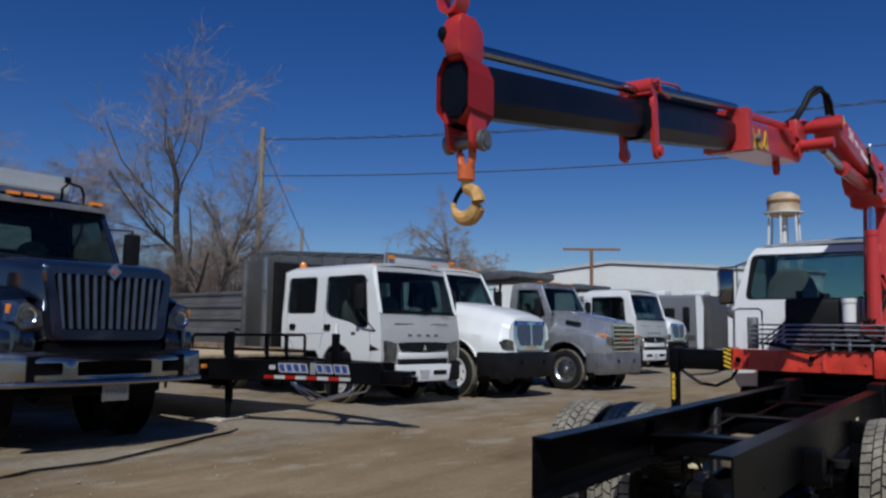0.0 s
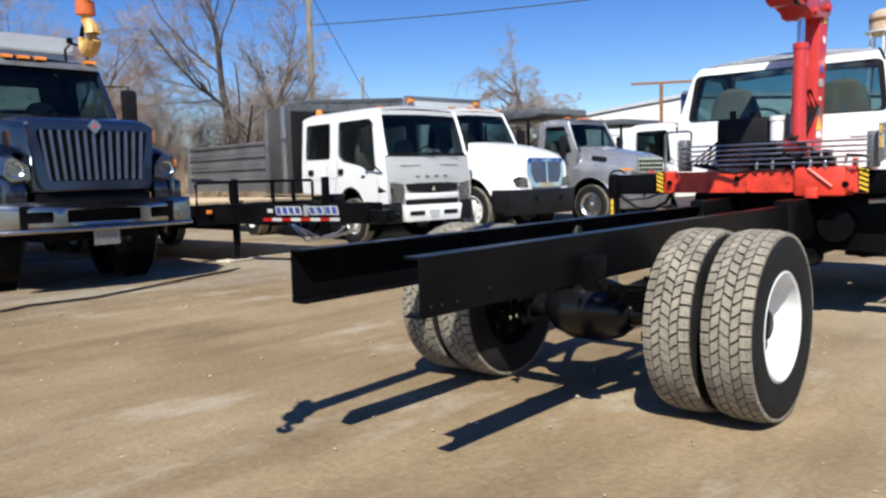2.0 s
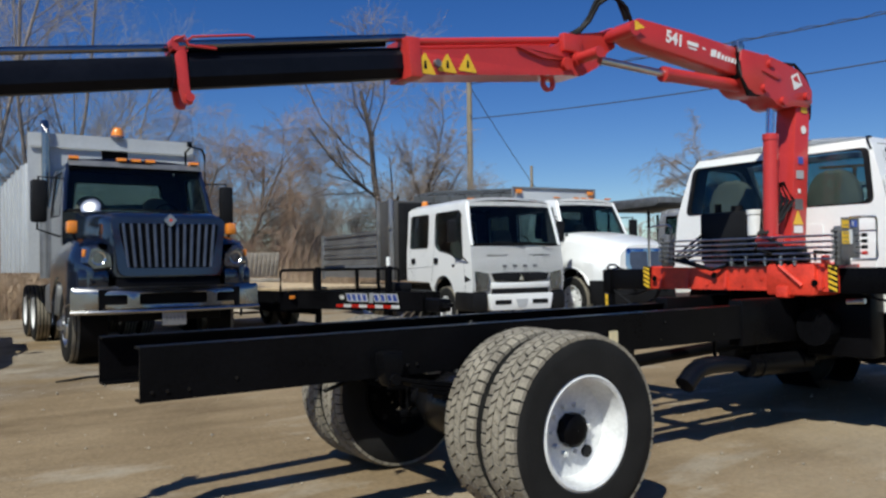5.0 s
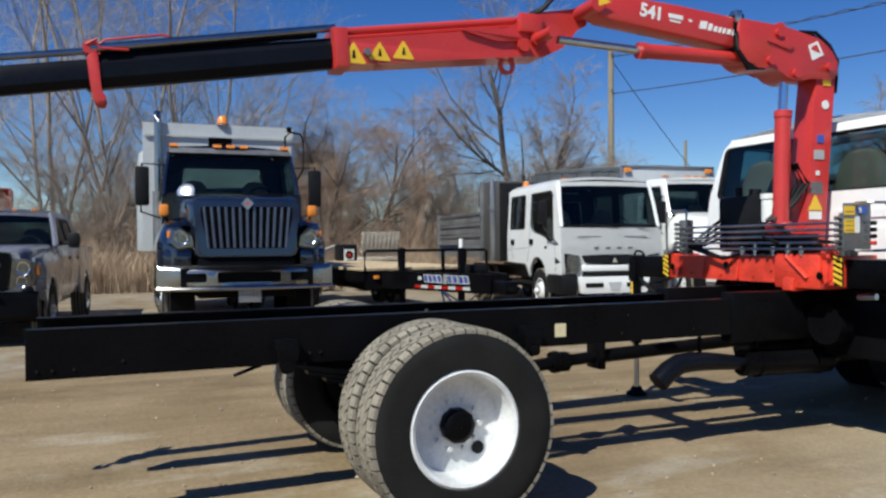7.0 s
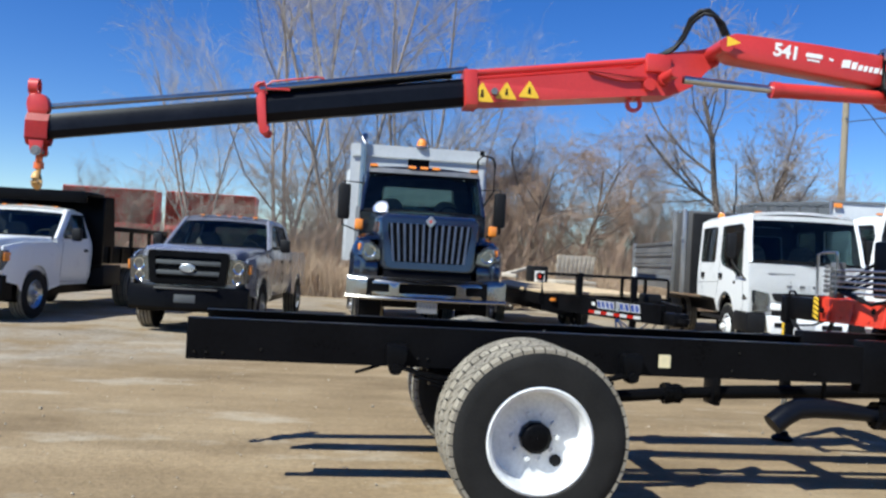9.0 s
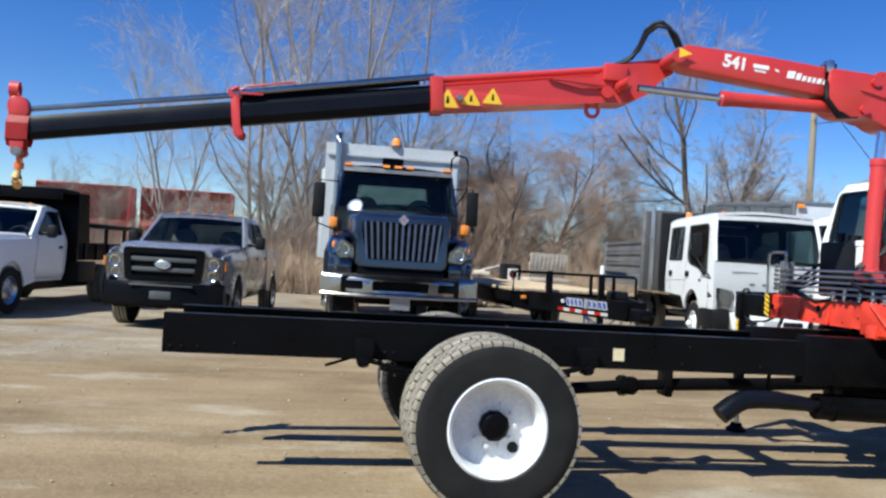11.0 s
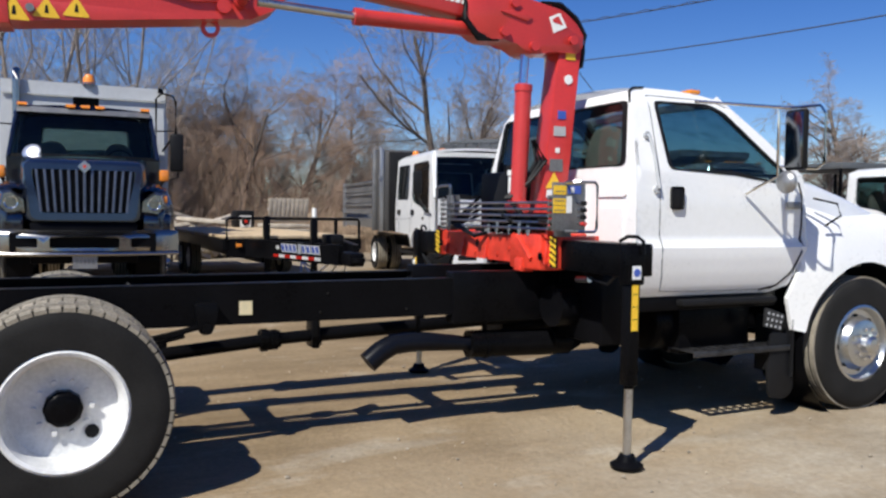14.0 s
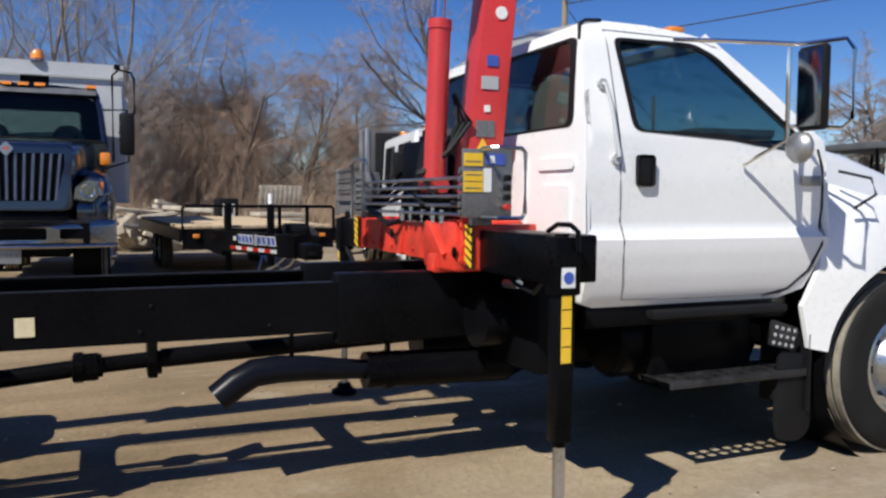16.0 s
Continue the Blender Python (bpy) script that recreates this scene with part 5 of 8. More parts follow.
    part("chart_label", box(B(), 3.0, 3.1, -0.994, -0.99, 1.648, 1.7), BLUE_SIGN, back)
    part("chart_mark", box(B(), 3.02, 3.045, -0.9955, -0.994, 1.655, 1.69), WHITE_SIGN, back)
    part("chart_label", box(B(), 2.99, 3.03, -0.994, -0.99, 1.52, 1.63), WHITE_SIGN, back)
    for k in range(4):
        lv = part("lever", rod(B(), (3.08, -0.98, 1.45 + 0.045 * k), (3.08, -1.06, 1.45 + 0.045 * k), 0.007, seg=6), STEEL, back)
        part("lever_knob", rod(B(), (3.08, -1.04, 1.45 + 0.045 * k), (3.08, -1.075, 1.45 + 0.045 * k), 0.015, seg=10), RED if k == 0 else BLACK_PLASTIC, lv)
    bm = box(B(), 3.12, 3.4, -0.02, 0.46, 1.38, 1.84, 0.03)
    rod(bm, (3.2, 0.12, 1.84), (3.2, 0.12, 1.89), 0.05)
    rod(bm, (3.25, 0.35, 1.84), (3.25, 0.35, 1.92), 0.03)
    part("oil_tank", bm, BLACK_PLASTIC, base, "black hydraulic oil tank")
    bm = rod(B(), (3.13, -0.1, 1.62), (3.13, -0.1, 1.8), 0.06, seg=18)
    rod(bm, (3.13, -0.1, 1.8), (3.13, -0.1, 1.84), 0.068, seg=18)
    part("oil_filter", bm, WHITE_SIGN, base, "white oil filter")
    bm = box(B(), 2.99, 3.1, -0.62, 0.1, 1.37, 1.46, 0.01)
    for k in range(7):
        box(bm, 2.97, 3.12, -0.58 + 0.1 * k, -0.53 + 0.1 * k, 1.4, 1.52, 0.006)
        tube(bm, [(3.0, -0.55 + 0.1 * k, 1.44), (2.96, -0.55 + 0.1 * k, 1.41), (2.96, -0.5 + 0.09 * k, 1.375), (3.04, -0.45 + 0.08 * k, 1.39)], 0.013, 6)
    pieces("valve", bm, BLACK, base)
    bm = B()
    for k in range(4):
        tube(bm, [(3.1, 0.4, 1.5 + 0.05 * k), (2.95, 0.5 + 0.05 * k, 1.42), (2.94, 0.2, 1.33), (3.05, -0.1, 1.42)], 0.014, 6)
    for s in (-1, 1):
        tube(bm, [(3.1, s * 0.98, 1.16), (3.08, s * 1.15, 1.1), (3.06, s * 1.35, 1.08), (3.04, s * 1.46, 1.14)], 0.01, 6)
    tube(bm, [(3.05, 1.46, 1.16), (3.04, 1.4, 1.1), (3.06, 1.25, 1.0), (3.08, 1.1, 0.985), (3.1, 0.96, 1.06), (3.1, 0.9, 1.16)], 0.016, 8)
    tube(bm, [(3.02, -0.5, 1.46), (2.95, -0.46, 1.52), (2.96, -0.34, 1.58), (3.04, -0.26, 1.7), (3.1, -0.24, 1.9)], 0.014, 6)
    tube(bm, [(3.02, -0.4, 1.44), (2.93, -0.36, 1.46), (2.95, -0.22, 1.5), (3.06, -0.2, 1.62), (3.1, -0.2, 1.86)], 0.014, 6)
    tube(bm, [(3.02, -0.7, 1.4), (2.94, -0.74, 1.47), (2.93, -0.86, 1.46), (2.99, -0.92, 1.43)], 0.011, 6)
    pieces("hydraulic_hose", bm, BLACK_PLASTIC, base)
    bm = B()
    for k, y in enumerate((-0.56, -0.44, -0.3, -0.12, 0.02)):
        rod(bm, (2.965, y, 1.36), (2.965, y, 1.43 + 0.015 * (k % 2)), 0.014, seg=8)
        rod(bm, (2.965, y, 1.385), (2.965, y, 1.4), 0.021, seg=6)
    pieces("hose_fitting", bm, STEEL, base)


outrigger_frame()


# ---- parked vehicles ----
def frame_under(root, x0, x1, z, R, rear, track=0.9, rim=None, style="disc", dual=True):
    for s in (-1, 1):
        part("chassis_rail", box(B(), x0, x1, s * 0.42 - 0.04, s * 0.42 + 0.04, z - 0.12, z + 0.12), BLACK, root)
    for x in rear:
        part("rear_axle", rod(B(), (x, -track, R), (x, track, R), 0.09), BLACK, root)
        for s in (-1, 1):
            wheel(root, x, s * (track + 0.05), R, R, 0.28, s, rim or WHITE_DULL, "dish", False, None, 0.1)
            if dual:
                wheel(root, x, s * (track - 0.28), R, R, 0.28, -s, rim or WHITE_DULL, "dish", False, None, 0.1)


def big_mirror(root, x, y, z0, z1, s, from_x, from_y, arm_mat=None):
    bm = tube(B(), [(from_x, s * from_y, z1 + 0.04), (x, s * y, z1 + 0.05), (x, s * (y + 0.02), z0 - 0.1), (from_x, s * from_y, z0 - 0.25)], 0.018, 6)
    arm = part("mirror_arm", bm, arm_mat or BLACK_PLASTIC, root)
    part("mirror_head", box(B(), x - 0.06, x + 0.07, s * y - 0.11, s * y + 0.11, z0, z1, 0.04), BLACK_PLASTIC, arm)
    part("mirror_glass", box(B(), x - 0.066, x - 0.06, s * y - 0.09, s * y + 0.09, z0 + 0.03, z1 - 0.03), CHROME, arm)


def plain_bars(name, root, x, y0, y1, z0, z1, n, material, t=0.004):
    """Unreadable lettering as plain bars on a panel that faces forwards."""
    w = (y1 - y0) / n
    for k in range(n):
        part(name, box(B(), x, x + t, y0 + k * w + w * 0.18, y0 + (k + 1) * w - w * 0.18, z0, z1), material, root)


def hooded_truck(m, label, paint, grille="bars", rim=None, bumper=None, lamps=5, stack=False, mirrors=True, group="", glass=GLASS, front_style="bulge", surround=None):
    root = thing("truck", m, label, "truck", group)
    # hood
    loops = [hoop(x, a, b, z0, z1, r, 5) for x, a, b, z0, z1, r in ((-0.12, 0.74, 0.72, 1.22, 2.02, 0.1), (-0.2, 0.8, 0.78, 1.2, 2.08, 0.12), (-0.6, 0.86, 0.84, 1.15, 2.14, 0.14), (-1.2, 0.95, 0.9, 1.15, 2.2, 0.14), (-1.8, 1.0, 0.96, 1.15, 2.24, 0.14))]
    part("hood", loft(B(), loops), paint, root)
    arch = [(-1.4 + 0.64 * math.cos(radians(a)), 0.6 + 0.64 * math.sin(radians(a))) for a in range(188, -9, -9)]
    for s in (-1, 1):
        out = [(-2.2, 0.95), (-2.06, 0.7), *arch, (-0.72, 0.82), (-0.3, 0.9), (-0.16, 1.0), (-0.12, 1.3), (-0.2, 1.6), (-0.5, 1.72), (-1.0, 1.74), (-1.7, 1.68), (-2.1, 1.4)]
        f = lambda x, z, s=s: Vector((x - 0.18 * max(0, 1 - abs(x + 0.1) / 0.25) * 0, s * (1.25 - 0.55 * max(0, z - 1.4) ** 1.4 - 1.3 * max(0, x + 0.5) ** 1.8), z))
        part("fender", sheet(B(), out, [], f, (0, -s * 0.04, 0), 0.14), paint, root)
        # the sloping top of the fender, in to the hood
        bm = B()
        rows = []
        for x in (-2.05, -1.7, -1.3, -1.0, -0.6, -0.35, -0.2):
            zt = lerp_of([(-2.1, 1.4), (-1.7, 1.68), (-1.0, 1.74), (-0.5, 1.72), (-0.2, 1.6)], x)
            p = f(x, zt)
            rows.append([bm.verts.new((x, p.y * (1 - t) + s * 0.78 * t, zt + 0.05 * math.sin(math.pi * t) + 0.06 * t)) for t in (0, 0.33, 0.66, 1)])
        fs = [bm.faces.new((a[k], a[k + 1], b[k + 1], b[k])) for a, b in zip(rows, rows[1:]) for k in range(3)]
        bmesh.ops.solidify(bm, geom=fs, thickness=0.03)
        part("fender_top", bm, paint, root)
        bm = loft(B(), [[Vector((x, s * y, z)) for y, z in ((0.76, 1.33 + d), (0.98, 1.3 + d), (1.14 - e, 1.42), (1.1 - e, 1.64 - d), (0.94, 1.66 - d), (0.78, 1.56 - d))] for x, d, e in ((-0.32, 0, 0), (-0.16, 0.0, 0.03), (-0.1, 0.04, 0.08))])
        hl = part("headlight", bm, CLEAR_LENS, root)
        part("indicator", box(B(), -0.2, -0.16, s * 1.07 - 0.05, s * 1.07 + 0.05, 1.5, 1.6, 0.01), AMBER, hl)
        part("lamp_bowl", lathe(B(), [(0.09, 0), (0.07, -0.02), (0.001, -0.05)], pose(-0.085, s * 0.93, 1.48, 0, 90, 0), 18), CHROME, hl)
        part("fender_panel", box(B(), -0.3, -0.16, s * 0.98 - 0.2, s * 0.98 + 0.2, 1.05, 1.34, 0.05), paint, root)
        wheel(root, -1.4, s * 1.02, 0.54, 0.54, 0.3, s, rim or CHROME, front_style)
        wheel_well(root, -1.4, s * 0.70, s * 1.06, 0.6, 0.68)
        if mirrors:
            big_mirror(root, -2.0, 1.42, 2.05, 2.72, s, -2.1, 1.0)
        part("side_lamp", box(B(), -1.0, -0.84, s * 1.13 - 0.07, s * 1.13 + 0.07, 1.84, 2.02, 0.03), AMBER, root)
        part("lamp_stalk", rod(B(), (-0.95, s * 1.05, 1.7), (-0.92, s * 1.12, 1.86), 0.02), BLACK_PLASTIC, root)
        part("step_tank", box(B(), -3.6, -2.3, s * 0.9 - 0.25, s * 0.9 + 0.25, 0.62, 1.12, 0.08), GREY_STEEL, root)
    # grille
    gm = surround or CHROME
    if grille == "bars":
        part("grille_back", prism(B(), [(-0.115, 1.32), (-0.09, 1.32), (-0.11, 2.0), (-0.135, 2.0)], -0.66, 0.66), BLACK, root)
        o = rounded([(-0.68, 1.24), (0.68, 1.24), (0.78, 2.03), (-0.78, 2.03)], 0.1)
        i = rounded([(-0.56, 1.34), (0.56, 1.34), (0.69, 1.95), (-0.69, 1.95)], 0.06)
        part("grille_surround", sheet(B(), o, [i], lambda y, z: Vector((-0.05 - 0.05 * (z - 1.24), y, z)), (-0.1, 0, 0), 0.3), gm, root)
        for k in range(13):
            y = -0.6 + 0.1 * k
            bm = prism(B(), [(-0.1, 1.35), (-0.055, 1.35), (-0.085, 1.95), (-0.12, 1.95)], y * 0.93 - 0.018, y * 0.93 + 0.018, 0.008)
            for v in bm.verts:
                v.co.y += y * 0.16 * (v.co.z - 1.35)
            part("grille_bar", bm, BLUE_STEEL, root)
        part("maker_emblem", prism(B(), rounded([(-0.09, 2.0), (0.0, 1.9), (0.09, 2.0), (0.0, 2.09)], 0.02), 0, 0.03, 0, pose(-0.05, 0, 0, 0, 0, 90)), STEEL, root)
        part("emblem_mark", prism(B(), rounded([(-0.03, 2.0), (0.0, 1.965), (0.03, 2.0), (0.0, 2.03)], 0.008), -0.006, 0.0, 0, pose(-0.05, 0, 0, 0, 0, 90)), RED_RUST, root)
    elif grille == "shield":
        o = rounded([(-0.55, 1.22), (0.55, 1.22), (0.72, 1.6), (0.66, 2.0), (-0.66, 2.0), (-0.72, 1.6)], 0.08)
        part("grille_surround", sheet(B(), o, [], lambda y, z: Vector((-0.04 - 0.09 * (z - 1.22) - 0.1 * y * y, y, z)), (-0.1, 0, 0), 0.15), CHROME, root)
        o = rounded([(-0.4, 1.3), (0.4, 1.3), (0.52, 1.6), (0.48, 1.9), (-0.48, 1.9), (-0.52, 1.6)], 0.06)
        part("grille_mesh", sheet(B(), o, [], lambda y, z: Vector((-0.034 - 0.09 * (z - 1.22) - 0.1 * y * y, y, z)), (-0.01, 0, 0), 0.15), GREY_STEEL, root)
    else:
        o = rounded([(-0.6, 1.3), (0.6, 1.3), (0.6, 1.92), (-0.6, 1.92)], 0.04)
        part("grille_back", box(B(), -0.1, -0.06, -0.58, 0.58, 1.32, 1.9), BLACK, root)
        bm = B()
        for k in range(7):
            box(bm, -0.07, -0.035, -0.6, 0.6, 1.3 + 0.1 * k, 1.33 + 0.1 * k)
        for k in range(9):
            box(bm, -0.068, -0.04, -0.6 + 0.146 * k, -0.575 + 0.146 * k, 1.3, 1.93)
        part("grille_grid", bm, CHROME, root)
        part("maker_emblem", box(B(), -0.035, -0.025, -0.16, 0.16, 1.58, 1.66), RED_LENS, root)
    # bumper
    bm_mat = bumper or CHROME
    if bumper is None:
        o = rounded([(-1.27, 0.76), (1.27, 0.76), (1.27, 1.1), (-1.27, 1.1)], 0.04)
        holes = [rounded([(-0.45, 0.85), (0.45, 0.85), (0.45, 1.0), (-0.45, 1.0)], 0.03), rounded([(0.6, 0.86), (0.9, 0.86), (0.9, 0.99), (0.6, 0.99)], 0.03), rounded([(-0.9, 0.86), (-0.6, 0.86), (-0.6, 0.99), (-0.9, 0.99)], 0.03)]
        part("front_bumper", sheet(B(), o, holes, lambda y, z: Vector((0.12 - 0.16 * y * y, y, z)), (-0.05, 0, 0), 0.1), CHROME_DUSTY, root)
        part("bumper_edge", tube(B(), [(0.135 - 0.16 * y * y, y, 0.765) for y in [k * 0.127 for k in range(-10, 11)]], 0.03, 8), CHROME_DUSTY, root)
        part("bumper_core", box(B(), -0.12, 0.0, -0.95, 0.95, 0.8, 1.06), BLACK, root)
        part("number_plate", box(B(), 0.09, 0.1, -0.16, 0.16, 0.56, 0.74), ALU, root, "white plate with plain dark bars")
        plain_bars("plate_bar", root, 0.1, -0.13, 0.13, 0.63, 0.69, 5, GREY_STEEL)
    else:
        part("front_bumper", loft(B(), [[Vector((-0.25, s * 1.25, z)) if e else Vector((0.08, s * 1.05, z)) for s, e, z in ((1, 1, z0), (1, 0, z0), (-1, 0, z0), (-1, 1, z0))] for z0 in (0.62, 0.66, 1.05, 1.1)]), bumper, root)
    part("underside", box(B(), -2.2, -0.1, -0.7, 0.7, 0.62, 1.2, 0.02), BLACK, root)
    # cab
    wz = [(1.1, 1.06), (1.3, 1.13), (2.2, 1.13), (2.95, 1.05), (3.06, 1.0), (3.12, 0.88)]
    cab(root, paint, wz, [(-3.45, 1.15), (-1.85, 1.15)], [(-1.8, 1.3), (-1.78, 2.2)], [(-1.78, 2.2), (-2.1, 3.02)], [(-2.2, 3.1), (-3.2, 3.12)], [(-3.42, 3.05), (-3.45, 2.3), (-3.45, 1.15)],
        [rounded([(-3.0, 2.18), (-2.1, 2.16), (-1.98, 2.2), (-2.22, 2.88), (-3.0, 2.9)], 0.06)], (2.3, 2.85, 0.75), glass=glass, doors=[[(-3.1, 3.0), (-3.1, 1.25), (-1.95, 1.2), (-1.88, 2.1)]], seat_x=-3.1)
    part("sun_visor", prism(B(), [(-2.05, 2.98), (-1.98, 2.98), (-2.1, 3.08), (-2.2, 3.1)], -1.0, 1.0, 0.01), GREY_STEEL, root)
    for k in range(lamps):
        y = (-0.92, -0.22, 0, 0.22, 0.92)[k]
        bm = loft(B(), [[Vector((-2.14 + q * c, y + 0.07 * d, 3.1 + h)) for c, d in ((1, 1), (-1, 1), (-1, -1), (1, -1))] for q, h in ((0.07, 0), (0.06, 0.04), (0.03, 0.055))])
        part("roof_lamp", bm, AMBER, root)
    if stack:
        bm = rod(B(), (-3.62, -1.12, 1.2), (-3.62, -1.12, 2.4), 0.1, seg=18)
        st = part("exhaust_guard", bm, GREY_STEEL, root)
        part("exhaust_pipe", tube(B(), [(-3.62, -1.12, 2.3), (-3.62, -1.12, 3.75), (-3.66, -1.12, 3.88), (-3.74, -1.12, 3.94)], 0.065, 14), CHROME_DUSTY, root)
    return root


def sloped_truck(m, label, paint, shape, grille, rim, bumper, group=""):
    """A hooded truck whose hood and fenders are one moulding. shape: rows (x, half-width, shoulder z, crease half-width, crease z, top half-width, top z)."""
    root = thing("truck", m, label, "truck", group)
    axle = -1.22 if grille == "grid" else -1.35
    cols = [[(r[0], r[k]) for r in reversed(shape)] for k in range(1, 7)]
    loops = []
    xs = sorted({-1.9 + 0.06 * k for k in range(31)} | {shape[0][0], shape[1][0]})
    for x in xs:
        wl, zs, wm, zm, wt, zt = [lerp_of(c, x) for c in cols]
        d = abs(x - axle)
        zl = 1.02 if d > 0.76 else max(1.02, 0.58 + 0.8 * math.sqrt(1 - (d / 0.77) ** 2))
        zl = min(zl, zs - 0.03)
        half = [(wl * 0.99, zl), (wl, (zl + zs) / 2), (wl * 0.985, zs - 0.02), (wl * 0.95, zs + 0.03), (wm, zm), (wm * 0.97, zm + 0.05), (wt, zt - 0.03), (wt * 0.9, zt), (wt * 0.4, zt + 0.035)]
        loops.append([Vector((x, y, z)) for y, z in half] + [Vector((x, -y, z)) for y, z in reversed(half)])
    hood = part("hood", loft(B(), loops), paint, root)
    nose = shape[0]
    for s in (-1, 1):
        wheel(root, axle, s * 1.0, 0.57, 0.57, 0.3, s, rim, "disc", rim_r=0.36)
        wheel_well(root, axle, s * 0.66, s * 1.08, 0.58, 0.76)
        arch = [Vector((axle + 0.79 * math.cos(a), s * 1.16, 0.58 + 0.8 * math.sin(a))) for a in [radians(28 + 124 * q / 18) for q in range(19)]]
        part("arch_lip", tube(B(), arch, 0.028, 6), paint, root)
        bm = loft(B(), [[Vector((x, s * (y - e), z)) for y, z in ((0.64, nose[2] - 0.22), (0.9, nose[2] - 0.2), (0.93, nose[2] - 0.04), (0.86, nose[2] + 0.03), (0.66, nose[2] - 0.02))] for x, e in ((-0.3, -0.1), (-0.05, -0.02), (0.035, 0.02))])
        hl = part("headlight", bm, CLEAR_LENS, root)
        for y in (0.7, 0.82):
            part("lamp_bowl", lathe(B(), [(0.055, 0), (0.04, -0.015), (0.001, -0.03)], pose(0.03, s * y, nose[2] - 0.1, 0, 90, 0), 14), CHROME, hl)
        big_mirror(root, -2.0, 1.4, 2.0, 2.6, s, -2.1, 1.0)
        part("step_tank", box(B(), -3.6, -2.3, s * 0.9 - 0.25, s * 0.9 + 0.25, 0.62, 1.12, 0.08), GREY_STEEL, root)
        part("step", box(B(), -3.3, -2.3, s * 1.12 - 0.1, s * 1.12 + 0.1, 0.58, 0.63), BLACK_PLASTIC, root)
        if grille == "grid":
            part("indicator", box(B(), -0.22, 0.01, s * 0.92 - 0.12, s * 0.92 + 0.1, nose[2] + 0.02, nose[2] + 0.1, 0.02), AMBER, root)
            o = rounded([(-1.4, 1.86), (-0.9, 1.8), (-0.9, 1.93), (-1.4, 2.0)], 0.03)
            part("hood_vent", sheet(B(), o, [], lambda x, z, s=s: Vector((x, s * (lerp_of(cols[2], x) + 0.012 - 0.16 * (z - 1.72)), z)), (0, -s * 0.03, 0), 0.3), BLACK_PLASTIC, root)
    top, low = nose[6] - 0.04, 1.12 if grille == "shield" else 1.1
    if grille == "shield":
        o = rounded([(-0.5, low), (0.5, low), (0.66, low + 0.3), (0.63, top), (-0.63, top), (-0.66, low + 0.3)], 0.07)
        f = lambda y, z: Vector((0.11 - 0.06 * (z - low) - 0.1 * y * y, y, z))
        part("grille_surround", sheet(B(), o, [], f, (-0.12, 0, 0), 0.12), CHROME, root)
        for s in (-1, 1):
            o = rounded([(s * 0.04, low + 0.1), (s * 0.42, low + 0.1), (s * 0.54, low + 0.34), (s * 0.52, top - 0.08), (s * 0.04, top - 0.08)], 0.04)
            part("grille_mesh", sheet(B(), o, [], lambda y, z: f(y, z) + Vector((0.006, 0, 0)), (-0.01, 0, 0), 0.15), BLUE_STEEL, root)
    else:
        part("grille_back", box(B(), -0.05, 0.03, -0.6, 0.6, low, top), BLACK, root)
        for k in range(7):
            part("grille_bar", box(B(), 0.03, 0.07, -0.62, 0.62, low + (top - low - 0.03) * k / 6, low + 0.035 + (top - low - 0.03) * k / 6), CHROME, root)
        for k in range(8):
            part("grille_bar", box(B(), 0.03, 0.065, -0.61 + 0.171 * k, -0.585 + 0.171 * k, low, top), CHROME, root)
        part("maker_emblem", box(B(), 0.065, 0.076, -0.15, 0.15, (low + top) / 2 - 0.04, (low + top) / 2 + 0.04), RED_RUST, root)
    # bumper wraps back to the wheels
    ys = [k * 0.13 for k in range(-9, 10)]
    fx = lambda y: 0.14 - 0.32 * max(0, abs(y) - 0.55) ** 1.3
    loops = [[Vector((fx(y) - dx, y, z)) for dx, z in ((0.03, 0.48), (0.0, 0.55), (0.0, 1.0), (0.03, 1.07), (0.2, 1.07), (0.2, 0.48))] for y in ys]
    part("front_bumper", loft(B(), loops), bumper, root)
    for y in (-0.45, 0.45):
        part("tow_hole", rod(B(), (fx(y) - 0.02, y, 0.84), (fx(y) + 0.004, y, 0.84), 0.06, seg=14), BLACK, root)
    for s in (-1, 1):
        part("bumper_side", box(B(), axle + 0.72, -0.02, s * 1.1 - 0.08, s * 1.1 + 0.08, 0.52, 1.07, 0.04), bumper, root)
    part("underside", box(B(), -2.2, 0.0, -0.66, 0.66, 0.55, 1.0, 0.02), BLACK, root)
    wz = [(1.1, 1.0), (1.3, 1.04), (2.2, 1.04), (2.95, 0.95), (3.06, 0.9), (3.12, 0.8)]
    cab(root, paint, wz, [(-3.3, 1.0), (-1.85, 1.0)], [(-1.8, 1.3), (-1.78, 2.14)], [(-1.78, 2.14), (-2.2, 3.02)], [(-2.3, 3.1), (-3.1, 3.12)], [(-3.27, 3.05), (-3.3, 2.3), (-3.3, 1.0)],
        [rounded([(-3.0, 2.14), (-2.1, 2.1), (-1.98, 2.14), (-2.3, 2.88), (-3.0, 2.9)], 0.06)], (2.3, 2.85, 0.75), glass=GLASS_DARK, doors=[[(-3.1, 3.0), (-3.1, 1.25), (-1.95, 1.2), (-1.88, 2.1)]], seat_x=-3.1)
    for y in (-0.82, -0.22, 0, 0.22, 0.82):
        part("roof_lamp", box(B(), -2.36, -2.24, y - 0.07, y + 0.07, 3.12, 3.16, 0.012), AMBER, root)
    return root


